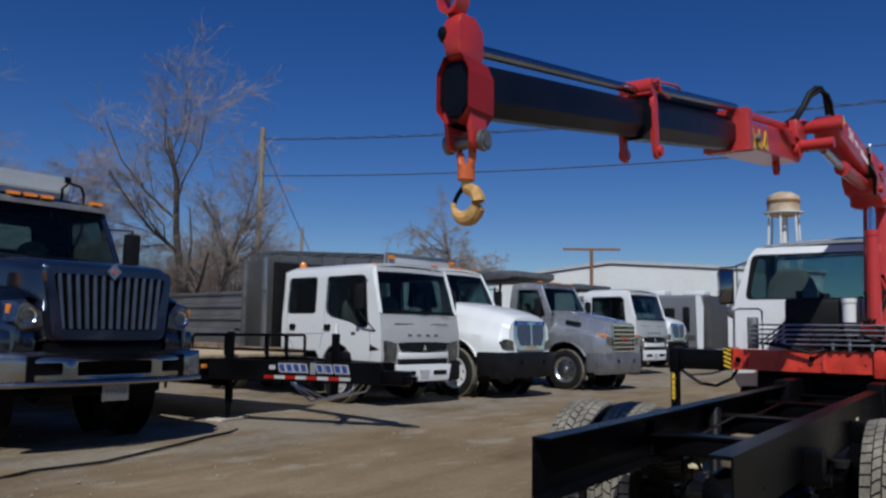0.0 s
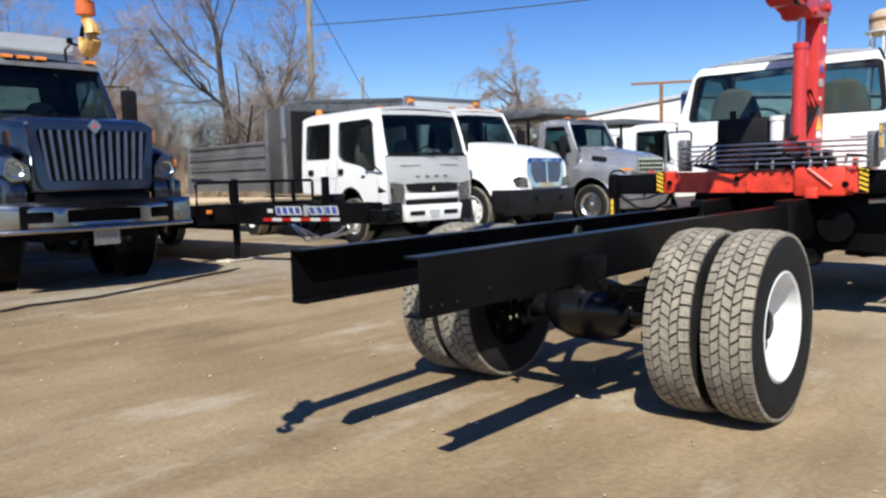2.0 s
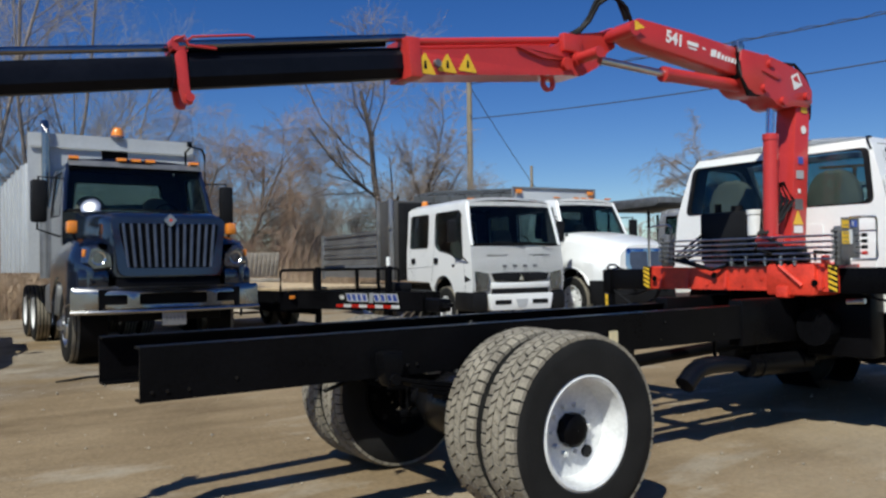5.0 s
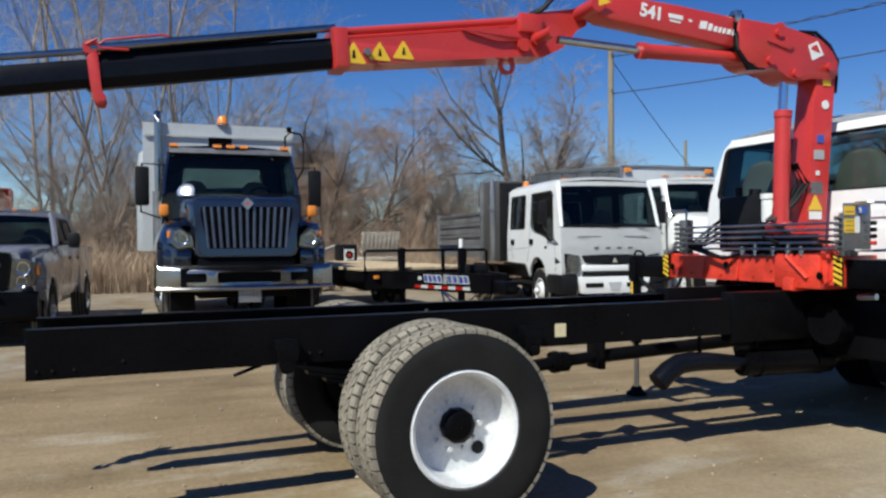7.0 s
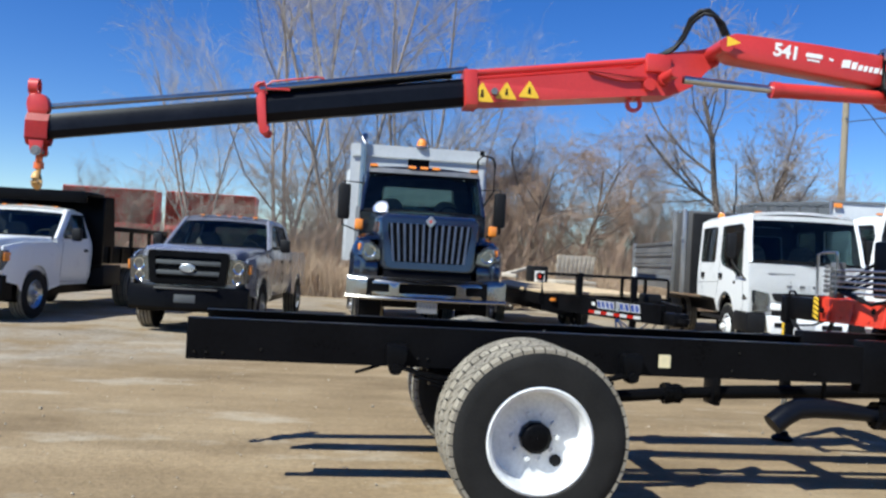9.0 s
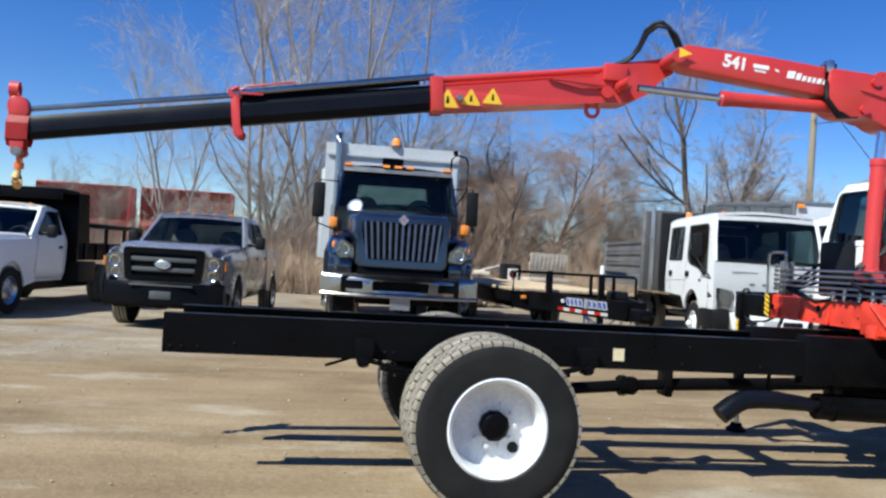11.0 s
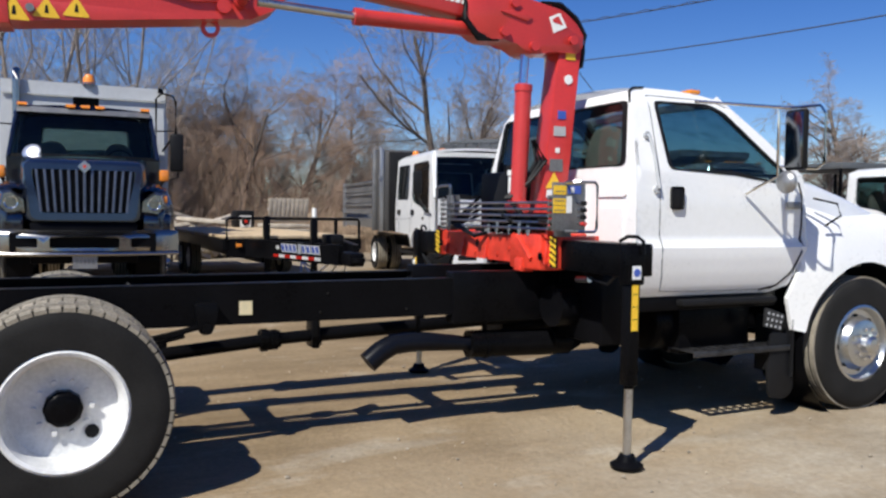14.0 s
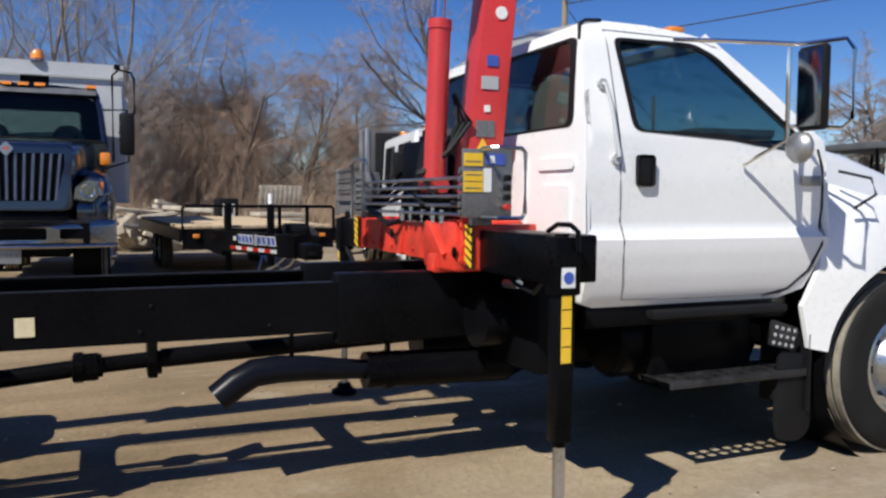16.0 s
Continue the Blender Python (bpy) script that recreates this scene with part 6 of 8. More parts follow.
SWEPT = ((0.02, 0.84, 1.34, 0.78, 1.62, 0.6, 1.84), (-0.15, 1.0, 1.38, 0.88, 1.68, 0.67, 1.92), (-0.5, 1.13, 1.46, 0.96, 1.78, 0.74, 2.02), (-1.0, 1.18, 1.55, 1.0, 1.88, 0.79, 2.12), (-1.5, 1.18, 1.58, 1.02, 1.96, 0.84, 2.19), (-1.92, 1.12, 1.56, 1.03, 2.0, 0.88, 2.23))
SQUARE = ((0.02, 1.02, 1.5, 0.74, 1.56, 0.65, 1.9), (-0.3, 1.12, 1.56, 0.78, 1.64, 0.7, 2.0), (-0.7, 1.18, 1.62, 0.8, 1.7, 0.74, 2.08), (-1.2, 1.19, 1.66, 0.82, 1.76, 0.78, 2.17), (-1.6, 1.17, 1.64, 0.86, 1.82, 0.82, 2.24), (-1.92, 1.12, 1.62, 0.9, 1.88, 0.86, 2.28))


def dump_body(root, x0, x1, z0, z1, hw, material, tarp=None, ribs=6):
    bm = box(B(), x1, x0, -hw, hw, z0, z0 + 0.1)
    part("body_floor", bm, material, root)
    for s in (-1, 1):
        part("body_side", box(B(), x1, x0, s * hw - 0.03, s * hw + 0.03, z0, z1, 0.01), material, root)
        for k in range(ribs):
            x = x0 + (x1 - x0) * (k + 0.5) / ribs
            part("body_rib", box(B(), x - 0.05, x + 0.05, s * (hw + 0.03) - 0.04, s * (hw + 0.03) + 0.04, z0, z1), material, root)
    part("tailgate", box(B(), x1 - 0.06, x1, -hw, hw, z0, z1), material, root)
    if tarp:
        rows = []
        bm = B()
        n = 16
        for k in range(n + 1):
            x = x0 + (x1 - x0) * k / n
            rows.append([bm.verts.new((x, hw * t * 1.02, z1 + 0.16 * (1 - t * t) + 0.02 * math.sin(k * 2.2))) for t in [q / 5 for q in range(-5, 6)]])
        fs = [bm.faces.new((a[k], a[k + 1], b[k + 1], b[k])) for a, b in zip(rows, rows[1:]) for k in range(10)]
        bmesh.ops.solidify(bm, geom=fs, thickness=0.02)
        part("tarpaulin", bm, tarp, root)


def dump_truck():
    root = hooded_truck(pose(0.29, 7.0, 0, 0, 0, -91.8), "dark blue dump truck with chrome bumper and pale steel body", BLUE, "bars", STEEL, None, 5, True, surround=BLUE)
    hw = 1.38
    o = [(-hw, 1.3), (hw, 1.3), (hw, 3.76), (-hw, 3.76)]
    h = rounded([(-0.22, 3.2), (0.22, 3.2), (0.22, 3.5), (-0.22, 3.5)], 0.02)
    hb = part("headboard", sheet(B(), o, [h], lambda y, z: Vector((-3.72, y, z)), (-0.06, 0, 0), 0.5), SILVER_BODY, root)
    part("headboard_rail", box(B(), -3.70, -3.66, -hw + 0.02, hw - 0.02, 3.5, 3.53), SILVER_BODY, hb)
    part("sight_window", box(B(), -3.86, -3.78, -0.3, 0.3, 3.15, 3.54), BLACK, hb)
    dump_body(root, -3.78, -8.4, 1.3, 3.2, hw, SILVER_BODY)
    bc = part("beacon", lathe(B(), [(0.001, 0.2), (0.06, 0.19), (0.1, 0.12), (0.11, 0.03), (0.12, 0.0)], pose(-3.75, 0.05, 3.76), 18), AMBER, root, "amber rotating beacon")
    part("beacon_base", rod(B(), (-3.75, 0.05, 3.74), (-3.75, 0.05, 3.79), 0.12), CLEAR_LENS, bc)
    bm = tube(B(), [(-3.6, 1.2, 2.0), (-3.6, 1.2, 3.55), (-3.6, 1.3, 3.66), (-3.6, 1.5, 3.62), (-3.6, 1.55, 3.5), (-3.6, 1.55, 2.9), (-3.4, 1.3, 2.5)], 0.022, 6)
    tube(bm, [(-3.6, 1.28, 3.66), (-3.6, 1.28, 3.75)], 0.05, 8)
    part("tarp_arm", bm, BLACK, root)
    for s, y, z in ((-1, 0.76, 2.27),):
        # a shallow polished dome, added to catch the sun's glint, turned outwards and up
        axis = Vector((0.8, s * 0.4, 0.42)).to_track_quat("Z", "Y").to_matrix().to_4x4()
        cap = [(0.34 * math.sin(a), 0.34 * math.cos(a) - 0.29) for a in [radians(25 - 3.1 * k) for k in range(8)]]
        hm = part("hood_mirror", lathe(B(), [(0.135, -0.02), *cap, (0.001, 0.05)], Matrix.Translation((-1.62, s * y, z)) @ axis, 32), POLISH, root, "round polished dome added to catch the sun glint")
        part("mirror_stalk", tube(B(), [(-1.66, s * y, z), (-1.7, s * y, z - 0.12), (-1.6, s * (y + 0.1), 1.78)], 0.014, 6), BLACK_PLASTIC, hm)
    frame_under(root, -8.3, -0.3, 1.1, 0.52, (-5.9, -7.2), 0.9)


dump_truck()
# a low cab and body on a high chassis
for o in scene.objects:
    if o.type == "MESH" and o.parent and o.parent.name == "truck":
        for v in o.data.vertices:
            if v.co.z > 2.2:
                v.co.z = 2.2 + (v.co.z - 2.2) * 0.94
    elif o.type == "MESH" and o.parent and o.parent.parent and o.parent.parent.name == "truck" and not o.name.startswith(("tyre", "tread", "rim", "hub")):
        for v in o.data.vertices:
            if v.co.z > 2.2:
                v.co.z = 2.2 + (v.co.z - 2.2) * 0.94


def crew_cabover(m, label, S=1.0, crew=True, body=True, group="", screen_glass=None):
    root = thing("cabover_truck", m @ Matrix.Scale(S, 4), label, "truck", group)
    L = 2.78 if crew else 1.75
    wz = [(0.5, 0.95), (0.8, 0.99), (1.2, 1.0), (1.5, 0.995), (2.4, 0.95), (2.47, 0.9), (2.505, 0.8)]
    arch = [(-1.08 + 0.47 * math.cos(radians(a)), 0.55 + 0.52 * math.sin(radians(a))) for a in range(165, -1, -15)]
    wins = [rounded([(-1.42, 1.66), (-1.28, 1.56), (-0.75, 1.48), (-0.45, 1.36), (-0.26, 1.38), (-0.38, 2.22), (-0.46, 2.28), (-1.42, 2.28)], 0.06)]
    if crew:
        wins.append(rounded([(-2.6, 1.62), (-1.76, 1.62), (-1.76, 2.28), (-2.58, 2.28)], 0.07))
    sh = cab(root, WHITE, wz, [(-L, 0.95), (-1.7, 0.92), (-1.56, 0.7), *arch, (-0.58, 0.5), (-0.02, 0.5)], [(0.06, 0.62), (0.1, 0.9), (0.09, 1.25), (0.03, 1.6)], [(0.03, 1.6), (-0.22, 2.43)], [(-0.3, 2.48), (-0.8, 2.505), (-L + 0.2, 2.5)], [(-L + 0.02, 2.4), (-L, 1.6), (-L, 0.95)],
             wins, (1.6, 2.2, 0.7), glass=GLASS_DARK, doors=[[(-1.46, 2.3), (-1.48, 1.3), (-1.6, 0.95)], [(-0.22, 1.4), (-0.16, 0.9), (-0.3, 0.6)], [(-L, 1.2), (-1.5, 1.24)]] + ([[(-2.62, 2.3), (-2.62, 1.3), (-2.4, 0.97)]] if crew else []), crown=0.06, seat_x=-1.35, screen_glass=screen_glass)
    for s in (-1, 1):
        for x in ((-1.42, -2.48) if crew else (-1.42,)):
            part("door_handle", box(B(), x - 0.03, x + 0.14, s * 1.003 - 0.012, s * 1.003 + 0.012, 1.3, 1.41, 0.03), BLACK_PLASTIC, sh)
        bm = loft(B(), [[Vector((x, s * y, z)) for y, z in ((0.7, 0.79), (0.96 - e, 0.78), (0.995 - e, 0.98), (0.99 - e, 1.14), (0.68, 1.1), (0.66, 1.0))] for x, e in ((-0.2, -0.005), (0.04, 0.0), (0.15, 0.09))])
        hl = part("headlight", bm, CLEAR_LENS, root)
        for y, z in ((0.74, 0.9), (0.8, 1.05)):
            part("lamp_bowl", lathe(B(), [(0.06, 0), (0.05, -0.02), (0.001, -0.05)], pose(0.156, s * y, z, 0, 90, 0), 16), CHROME, hl)
        part("bumper_corner", box(B(), -0.6, 0.14, s * 0.85 - 0.16, s * 0.85 + 0.16, 0.41, 0.77, 0.05), BLACK_PLASTIC, root)
        bm = tube(B(), [(-0.34, s * 0.95, 2.2), (-0.3, s * 1.16, 2.1), (-0.26, s * 1.18, 1.6), (-0.06, s * 1.0, 1.3)], 0.014, 6)
        a = part("mirror_arm", bm, BLACK_PLASTIC, root)
        part("mirror_head", box(B(), -0.34, -0.23, s * 1.2 - 0.085, s * 1.2 + 0.085, 1.68, 2.1, 0.04), BLACK_PLASTIC, a)
        part("indicator", box(B(), -0.7, -0.58, s * 0.995 - 0.01, s * 0.995 + 0.012, 1.22, 1.28, 0.01), CLEAR_LENS, root)
        wheel(root, -1.08, s * 0.84, 0.42, 0.42, 0.24, s, WHITE_DULL, "bulge")
        wheel_well(root, -1.08, s * 0.55, s * 0.91, 0.55, 0.5)
    fr = part("front_bumper", prism(B(), rounded([(-0.7, 0.72), (-0.64, 0.42), (0.64, 0.42), (0.7, 0.72)], 0.03), -0.18, 0.1, 0.012, pose(0, 0, 0, 0, 0, 90)), WHITE, root)
    for y in (-0.4, 0.4):
        part("bumper_slot", box(B(), 0.178, 0.184, y - 0.17, y + 0.17, 0.53, 0.61, 0.01), BLACK_PLASTIC, fr)
    part("number_plate_mount", prism(B(), [(-0.13, 0.62), (-0.08, 0.47), (0.08, 0.47), (0.13, 0.62)], -0.19, -0.175, 0, pose(0, 0, 0, 0, 0, 90)), SILVER_BODY, fr)
    part("lower_grille", box(B(), 0.05, 0.165, -0.6, 0.6, 0.725, 0.82, 0.012), BLACK_PLASTIC, root)
    part("face_bar", box(B(), 0.04, 0.172, -0.62, 0.62, 0.815, 0.93, 0.02), WHITE, root)
    gr = prism(B(), rounded([(-0.62, 1.1), (-0.56, 0.97), (-0.1, 0.935), (0.1, 0.935), (0.56, 0.97), (0.62, 1.1), (0.3, 1.115), (-0.3, 1.115)], 0.03), -0.172, -0.06, 0.004, pose(0, 0, 0, 0, 0, 90))
    part("grille", gr, BLACK_PLASTIC, root)
    part("maker_emblem", prism(B(), [(-0.05, 0.97), (0.05, 0.97), (0, 1.07)], -0.178, -0.17, 0, pose(0, 0, 0, 0, 0, 90)), CHROME, root)
    for k in range(4):
        y = -0.33 + 0.22 * k
        part("lettering_bar", box(B(), 0.12, 0.142 - 0.03 * y * y, y - 0.04, y + 0.04, 1.21, 1.25), GREY_STEEL, root)
    for y in (-0.45, 0.45):
        part("panel_groove", box(B(), 0.06, 0.104 - 0.02 * y * y, y - 0.22, y + 0.22, 1.43, 1.442), GREY_STEEL, root)
    for y in (0.1, 0.7):
        part("wiper", tube(B(), [(0.1, y, 1.6), (0.06, y - 0.35, 1.65), (0.045, y - 0.6, 1.68)], 0.012, 5), BLACK_PLASTIC, root)
    for k in range(5):
        y = (-0.7, -0.2, 0, 0.2, 0.7)[k]
        part("roof_lamp", box(B(), -0.5, -0.4, y - 0.05, y + 0.05, 2.5 - 0.04 * abs(y), 2.55 - 0.04 * abs(y), 0.012), AMBER, root)
    frame_under(root, -7.0, -0.4, 0.72, 0.4, (-5.2,), 0.75)
    if body:
        bc = part("beacon", lathe(B(), [(0.001, 0.17), (0.05, 0.16), (0.075, 0.1), (0.08, 0.02), (0.09, 0.0)], pose(-2.68, -0.6, 2.47), 16), AMBER, root, "amber roof beacon")
        part("beacon_base", rod(B(), (-2.68, -0.6, 2.44), (-2.68, -0.6, 2.5), 0.09), WHITE, bc)
        x0 = -L - 0.12
        part("headboard", box(B(), x0 - 0.08, x0, -1.1, 1.1, 0.95, 2.62, 0.01), BLACK_PLASTIC, root)
        lk = part("locker", box(B(), x0 - 0.82, x0 - 0.12, -1.22, 1.12, 0.95, 2.67, 0.02), RAKE, root, "tall dark grey locker behind the cab")
        for x in (x0 - 0.14, x0 - 0.84):
            part("locker_post", box(B(), x - 0.045, x + 0.045, -1.29, -1.2, 0.95, 2.71, 0.015), ALU if x > x0 - 0.5 else GREY_STEEL, lk)
        part("locker_hinge", box(B(), x0 - 0.16, x0 - 0.06, -1.31, -1.27, 2.05, 2.12), ALU, lk)
        part("body_floor", box(B(), x0 - 5.0, x0 - 0.86, -1.15, 1.15, 1.0, 1.2), ALU, root)
        for s in (-1, 1):
            for k in range(3):
                z = 1.3 + 0.26 * k
                for a, b in ((0.0, 0.06), (0.06, 0.18), (0.18, 0.24)):
                    d = 0.05 if (a, b) != (0.06, 0.18) else 0.012
                    bm = box(B(), x0 - 5.0, x0 - 0.88, s * 1.15 - d, s * 1.15 + d, z + a, z + b, 0.004)
                    part("side_board", bm, ALU, root)
            for x in (x0 - 0.92, x0 - 4.96):
                part("side_post", box(B(), x - 0.05, x + 0.05, s * 1.18 - 0.04, s * 1.18 + 0.04, 0.95, 2.1), ALU, root)
        part("tail_board", box(B(), x0 - 5.06, x0 - 5.0, -1.15, 1.15, 1.0, 2.0), ALU, root)
    return root


crew_cabover(pose(7.14, 7.77, 0, 0, 0, -98.5), "white crew-cab cabover truck with aluminium tipper body", 1.04)

# white hooded truck with a tarped body
t2 = sloped_truck(pose(9.95, 6.95, 0, 0, 0, -97) @ Matrix.Scale(0.89, 4), "white hooded truck with chrome grille and grey tarped body", WHITE, SWEPT, "shield", WHITE_DULL, BLACK_PLASTIC)
dump_body(t2, -3.6, -9.4, 1.2, 3.34, 1.34, TARP, TARP)
part("body_front", box(B(), -3.6, -3.52, -1.34, 1.34, 1.2, 3.5, 0.02), SILVER_BODY, t2)
for k in range(9):
    part("tarp_bow", tube(B(), [(-3.9 - 0.65 * k, 1.36 * t, 3.36 + 0.17 * (1 - t * t)) for t in [q / 5 for q in range(-5, 6)]], 0.03, 6), TARP, t2)
for y0, y1, z0, z1 in ((-1.37, -1.32, 1.2, 3.52), (1.32, 1.37, 1.2, 3.52), (-1.32, 1.32, 3.48, 3.52)):
    part("front_trim", box(B(), -3.53, -3.47, y0, y1, z0, z1, 0.01), ALU, t2)
for s in (-1, 1):
    part("clearance_lamp", box(B(), -3.48, -3.44, s * 1.18 - 0.11, s * 1.18 + 0.09, 3.34, 3.45, 0.01), AMBER, t2)
frame_under(t2, -9, -0.3, 1.1, 0.52, (-6.4,), 0.9)

# the tarped body rises towards its tail
for o in t2.children:
    if o.name.split(".")[0] in ("body_side", "body_rib", "tailgate", "tarpaulin", "tarp_bow"):
        for v in o.data.vertices:
            if v.co.z > 2:
                v.co.z += 0.072 * (-3.6 - v.co.x)

# silver hooded truck with a rack
t3 = sloped_truck(pose(13.5, 6.3, 0, 0, 0, -97) @ Matrix.Scale(0.84, 4), "silver medium truck with square chrome grille and dark body", SILVER, SQUARE, "grid", STEEL, GREY_STEEL)
dump_body(t3, -3.7, -8.2, 1.2, 2.3, 1.25, BLACK_PLASTIC)
part("roof_rack", prism(B(), [(-5.8, 3.2), (-3.3, 3.24), (-3.1, 3.34), (-3.1, 3.5), (-5.8, 3.52)], -1.15, 1.15, 0.02), GREY_STEEL, t3)
for x in (-5.5, -3.65):
    for s in (-1, 1):
        part("rack_post", box(B(), x - 0.03, x + 0.03, s * 1.05 - 0.03, s * 1.05 + 0.03, 1.2, 3.14), BLACK, t3)
frame_under(t3, -8, -0.3, 1.1, 0.52, (-6.2,), 0.9)

t4 = crew_cabover(pose(21.3, 8.46, 0, 0, 0, -97), "white cabover truck with a dark rack", 1.12, False, False)
dump_body(t4, -1.9, -6.6, 1.0, 1.7, 1.1, GREY_STEEL)
part("rack", box(B(), -4.2, -1.9, -1.0, 1.0, 2.55, 2.72, 0.02), TARP, t4)
for x in (-4.1, -2.0):
    for s in (-1, 1):
        part("rack_post", box(B(), x - 0.03, x + 0.03, s * 0.95 - 0.03, s * 0.95 + 0.03, 1.0, 2.56), BLACK, t4)
t5 = sloped_truck(pose(27.2, 9.5, 0, 0, 0, -97) @ Matrix.Scale(0.98, 4), "white hooded truck with blue-tinted chrome grille", WHITE, SWEPT, "shield", WHITE_DULL, BLACK_PLASTIC)
frame_under(t5, -8, -0.3, 1.1, 0.52, (-6.2,), 0.9)
part("flat_deck", box(B(), -8.2, -3.7, -1.2, 1.2, 1.2, 1.32), BLACK, t5)


def pickup(m, label, paint, crew=True, bed=True, S=1.0):
    root = thing("pickup_truck", m @ Matrix.Scale(S, 4), label, "pickup truck")
    wz = [(0.5, 0.9), (0.7, 0.97), (1.2, 1.0), (1.28, 0.97), (1.9, 0.82), (1.98, 0.74)]
    xb = -4.1 if crew else -3.1
    wins = [rounded([(-2.95, 1.34), (-2.05, 1.32), (-2.0, 1.36), (-2.5, 1.84), (-2.95, 1.86)], 0.05)]
    if crew:
        wins.append(rounded([(-3.9, 1.36), (-3.08, 1.35), (-3.08, 1.86), (-3.75, 1.84)], 0.05))
    doors = [[(-3.02, 1.9), (-3.02, 0.6)], [(-1.95, 1.3), (-1.92, 0.62), (xb + 0.2, 0.6)]] + ([[(-4.0, 1.85), (-4.02, 0.9), (-3.8, 0.62)]] if crew else [])
    sh = cab(root, paint, wz, [(xb, 0.55), (-1.85, 0.55)], [(-1.8, 0.7), (-1.75, 1.28)], [(-1.75, 1.28), (-2.42, 1.92)], [(-2.6, 1.975), (xb + 0.4, 1.97)], [(xb + 0.15, 1.9), (xb, 1.3), (xb, 0.55)], wins, (1.38, 1.82, 0.66), glass=GLASS_DARK, doors=doors, crown=0.05, seat_x=-3.0)
    loops = [hoop(x, a, b, 0.72, z1, 0.09, 4) for x, a, b, z1 in ((-0.12, 0.76, 0.74, 1.24), (-0.26, 0.9, 0.8, 1.29), (-0.9, 0.94, 0.84, 1.32), (-1.8, 0.97, 0.9, 1.33))]
    part("hood", loft(B(), loops), paint, root)
    for s in (-1, 1):
        arch = [(-1.05 + 0.46 * math.cos(radians(a)), 0.44 + 0.46 * math.sin(radians(a))) for a in range(175, -1, -13)]
        out = [(-1.86, 0.55), (-1.55, 0.5), *arch, (-0.5, 0.6), (-0.2, 0.66), (-0.12, 0.8), (-0.14, 1.16), (-0.6, 1.22), (-1.86, 1.25)]
        part("fender", sheet(B(), out, [], lambda x, z, s=s: Vector((x, s * (1.01 - 0.25 * max(0, z - 1.1) - 0.5 * max(0, x + 0.45) ** 1.6), z)), (0, -s * 0.03, 0), 0.15), paint, root)
        hl = part("headlight", loft(B(), [[Vector((x, s * y, z)) for y, z in ((0.6, 0.8), (0.95 - e, 0.82), (0.975 - e, 1.1), (0.8, 1.15), (0.64, 1.14))] for x, e in ((-0.22, 0.0), (-0.08, 0.03), (-0.05, 0.08))]), CLEAR_LENS, root)
        for y, z, q in ((0.77, 0.87, 0.07), (0.79, 1.03, 0.085)):
            part("lamp_bowl", lathe(B(), [(q, 0.004), (q * 0.7, -0.012), (0.001, -0.02)], pose(-0.045, s * y, z, 0, 90, 0), 16), CHROME, hl)
        part("indicator", box(B(), -0.3, -0.1, s * 0.965 - 0.02, s * 0.965 + 0.01, 0.95, 1.08, 0.01), AMBER, hl)
        wheel(root, -1.05, s * 0.88, 0.42, 0.42, 0.28, s, STEEL, "disc")
        wheel(root, -5.05, s * 0.88, 0.42, 0.42, 0.28, s, STEEL, "disc")
        wheel_well(root, -1.05, s * 0.60, s * 0.96, 0.46, 0.5)
        bm = tube(B(), [(-2.1, s * 0.95, 1.35), (-2.08, s * 1.16, 1.36)], 0.03, 8)
        a = part("mirror_arm", bm, BLACK_PLASTIC, root)
        part("mirror_head", box(B(), -2.15, -2.03, s * 1.17 - 0.09, s * 1.17 + 0.09, 1.28, 1.55, 0.04), BLACK_PLASTIC, a)
        for x in ((-2.92, -3.9) if crew else (-2.92,)):
            part("door_handle", box(B(), x, x + 0.16, s * 0.995 - 0.015, s * 0.995 + 0.015, 1.1, 1.15, 0.01), BLACK_PLASTIC, sh)
        if bed:
            arch = [(-5.05 + 0.46 * math.cos(radians(a)), 0.44 + 0.46 * math.sin(radians(a))) for a in range(175, -1, -13)]
            out = [(-6.1, 0.65), (-5.55, 0.6), *arch, (-4.16, 0.55), (-4.16, 1.3), (-6.1, 1.3)]
            part("bed_side", sheet(B(), out, [], lambda x, z, s=s: Vector((x, s * (0.98 + 0.02 * math.sin(3 * z)), z)), (0, -s * 0.05, 0), 0.15), paint, root)
    gr = part("grille", box(B(), -0.2, -0.03, -0.6, 0.6, 0.76, 1.2, 0.05), BLACK, root)
    o = rounded([(-0.6, 0.77), (0.6, 0.77), (0.65, 1.23), (-0.65, 1.23)], 0.07)
    h = rounded([(-0.49, 0.84), (0.49, 0.84), (0.53, 1.15), (-0.53, 1.15)], 0.05)
    part("grille_frame", sheet(B(), o, [h], lambda y, z: Vector((0.035 - 0.05 * y * y, y, z)), (-0.09, 0, 0), 0.2), BLACK, gr)
    for z in (0.93, 1.07):
        part("grille_bar", box(B(), -0.03, 0.012, -0.52, 0.52, z - 0.03, z + 0.03, 0.012), TRIM, gr)
    part("maker_emblem", lathe(B(), [(0.13, 0), (0.125, 0.012), (0.11, 0.016), (0.105, 0.01), (0.001, 0.012)], pose(0.025, 0, 1.0, 0, 90, 0) @ Matrix.Diagonal((0.45, 1, 1, 1)), 24), STEEL, gr)
    bp = part("front_bumper", loft(B(), [[Vector((0.1 - 0.22 * y * y - dx, y, z)) for dx, z in ((0.06, 0.36), (0.0, 0.42), (0.0, 0.68), (0.04, 0.75), (0.3, 0.75), (0.3, 0.36))] for y in [k * 0.096 for k in range(-10, 11)]]), BLACK, root)
    part("bumper_step", box(B(), 0.04, 0.104, -0.5, 0.5, 0.7, 0.725, 0.01), RAKE, bp)
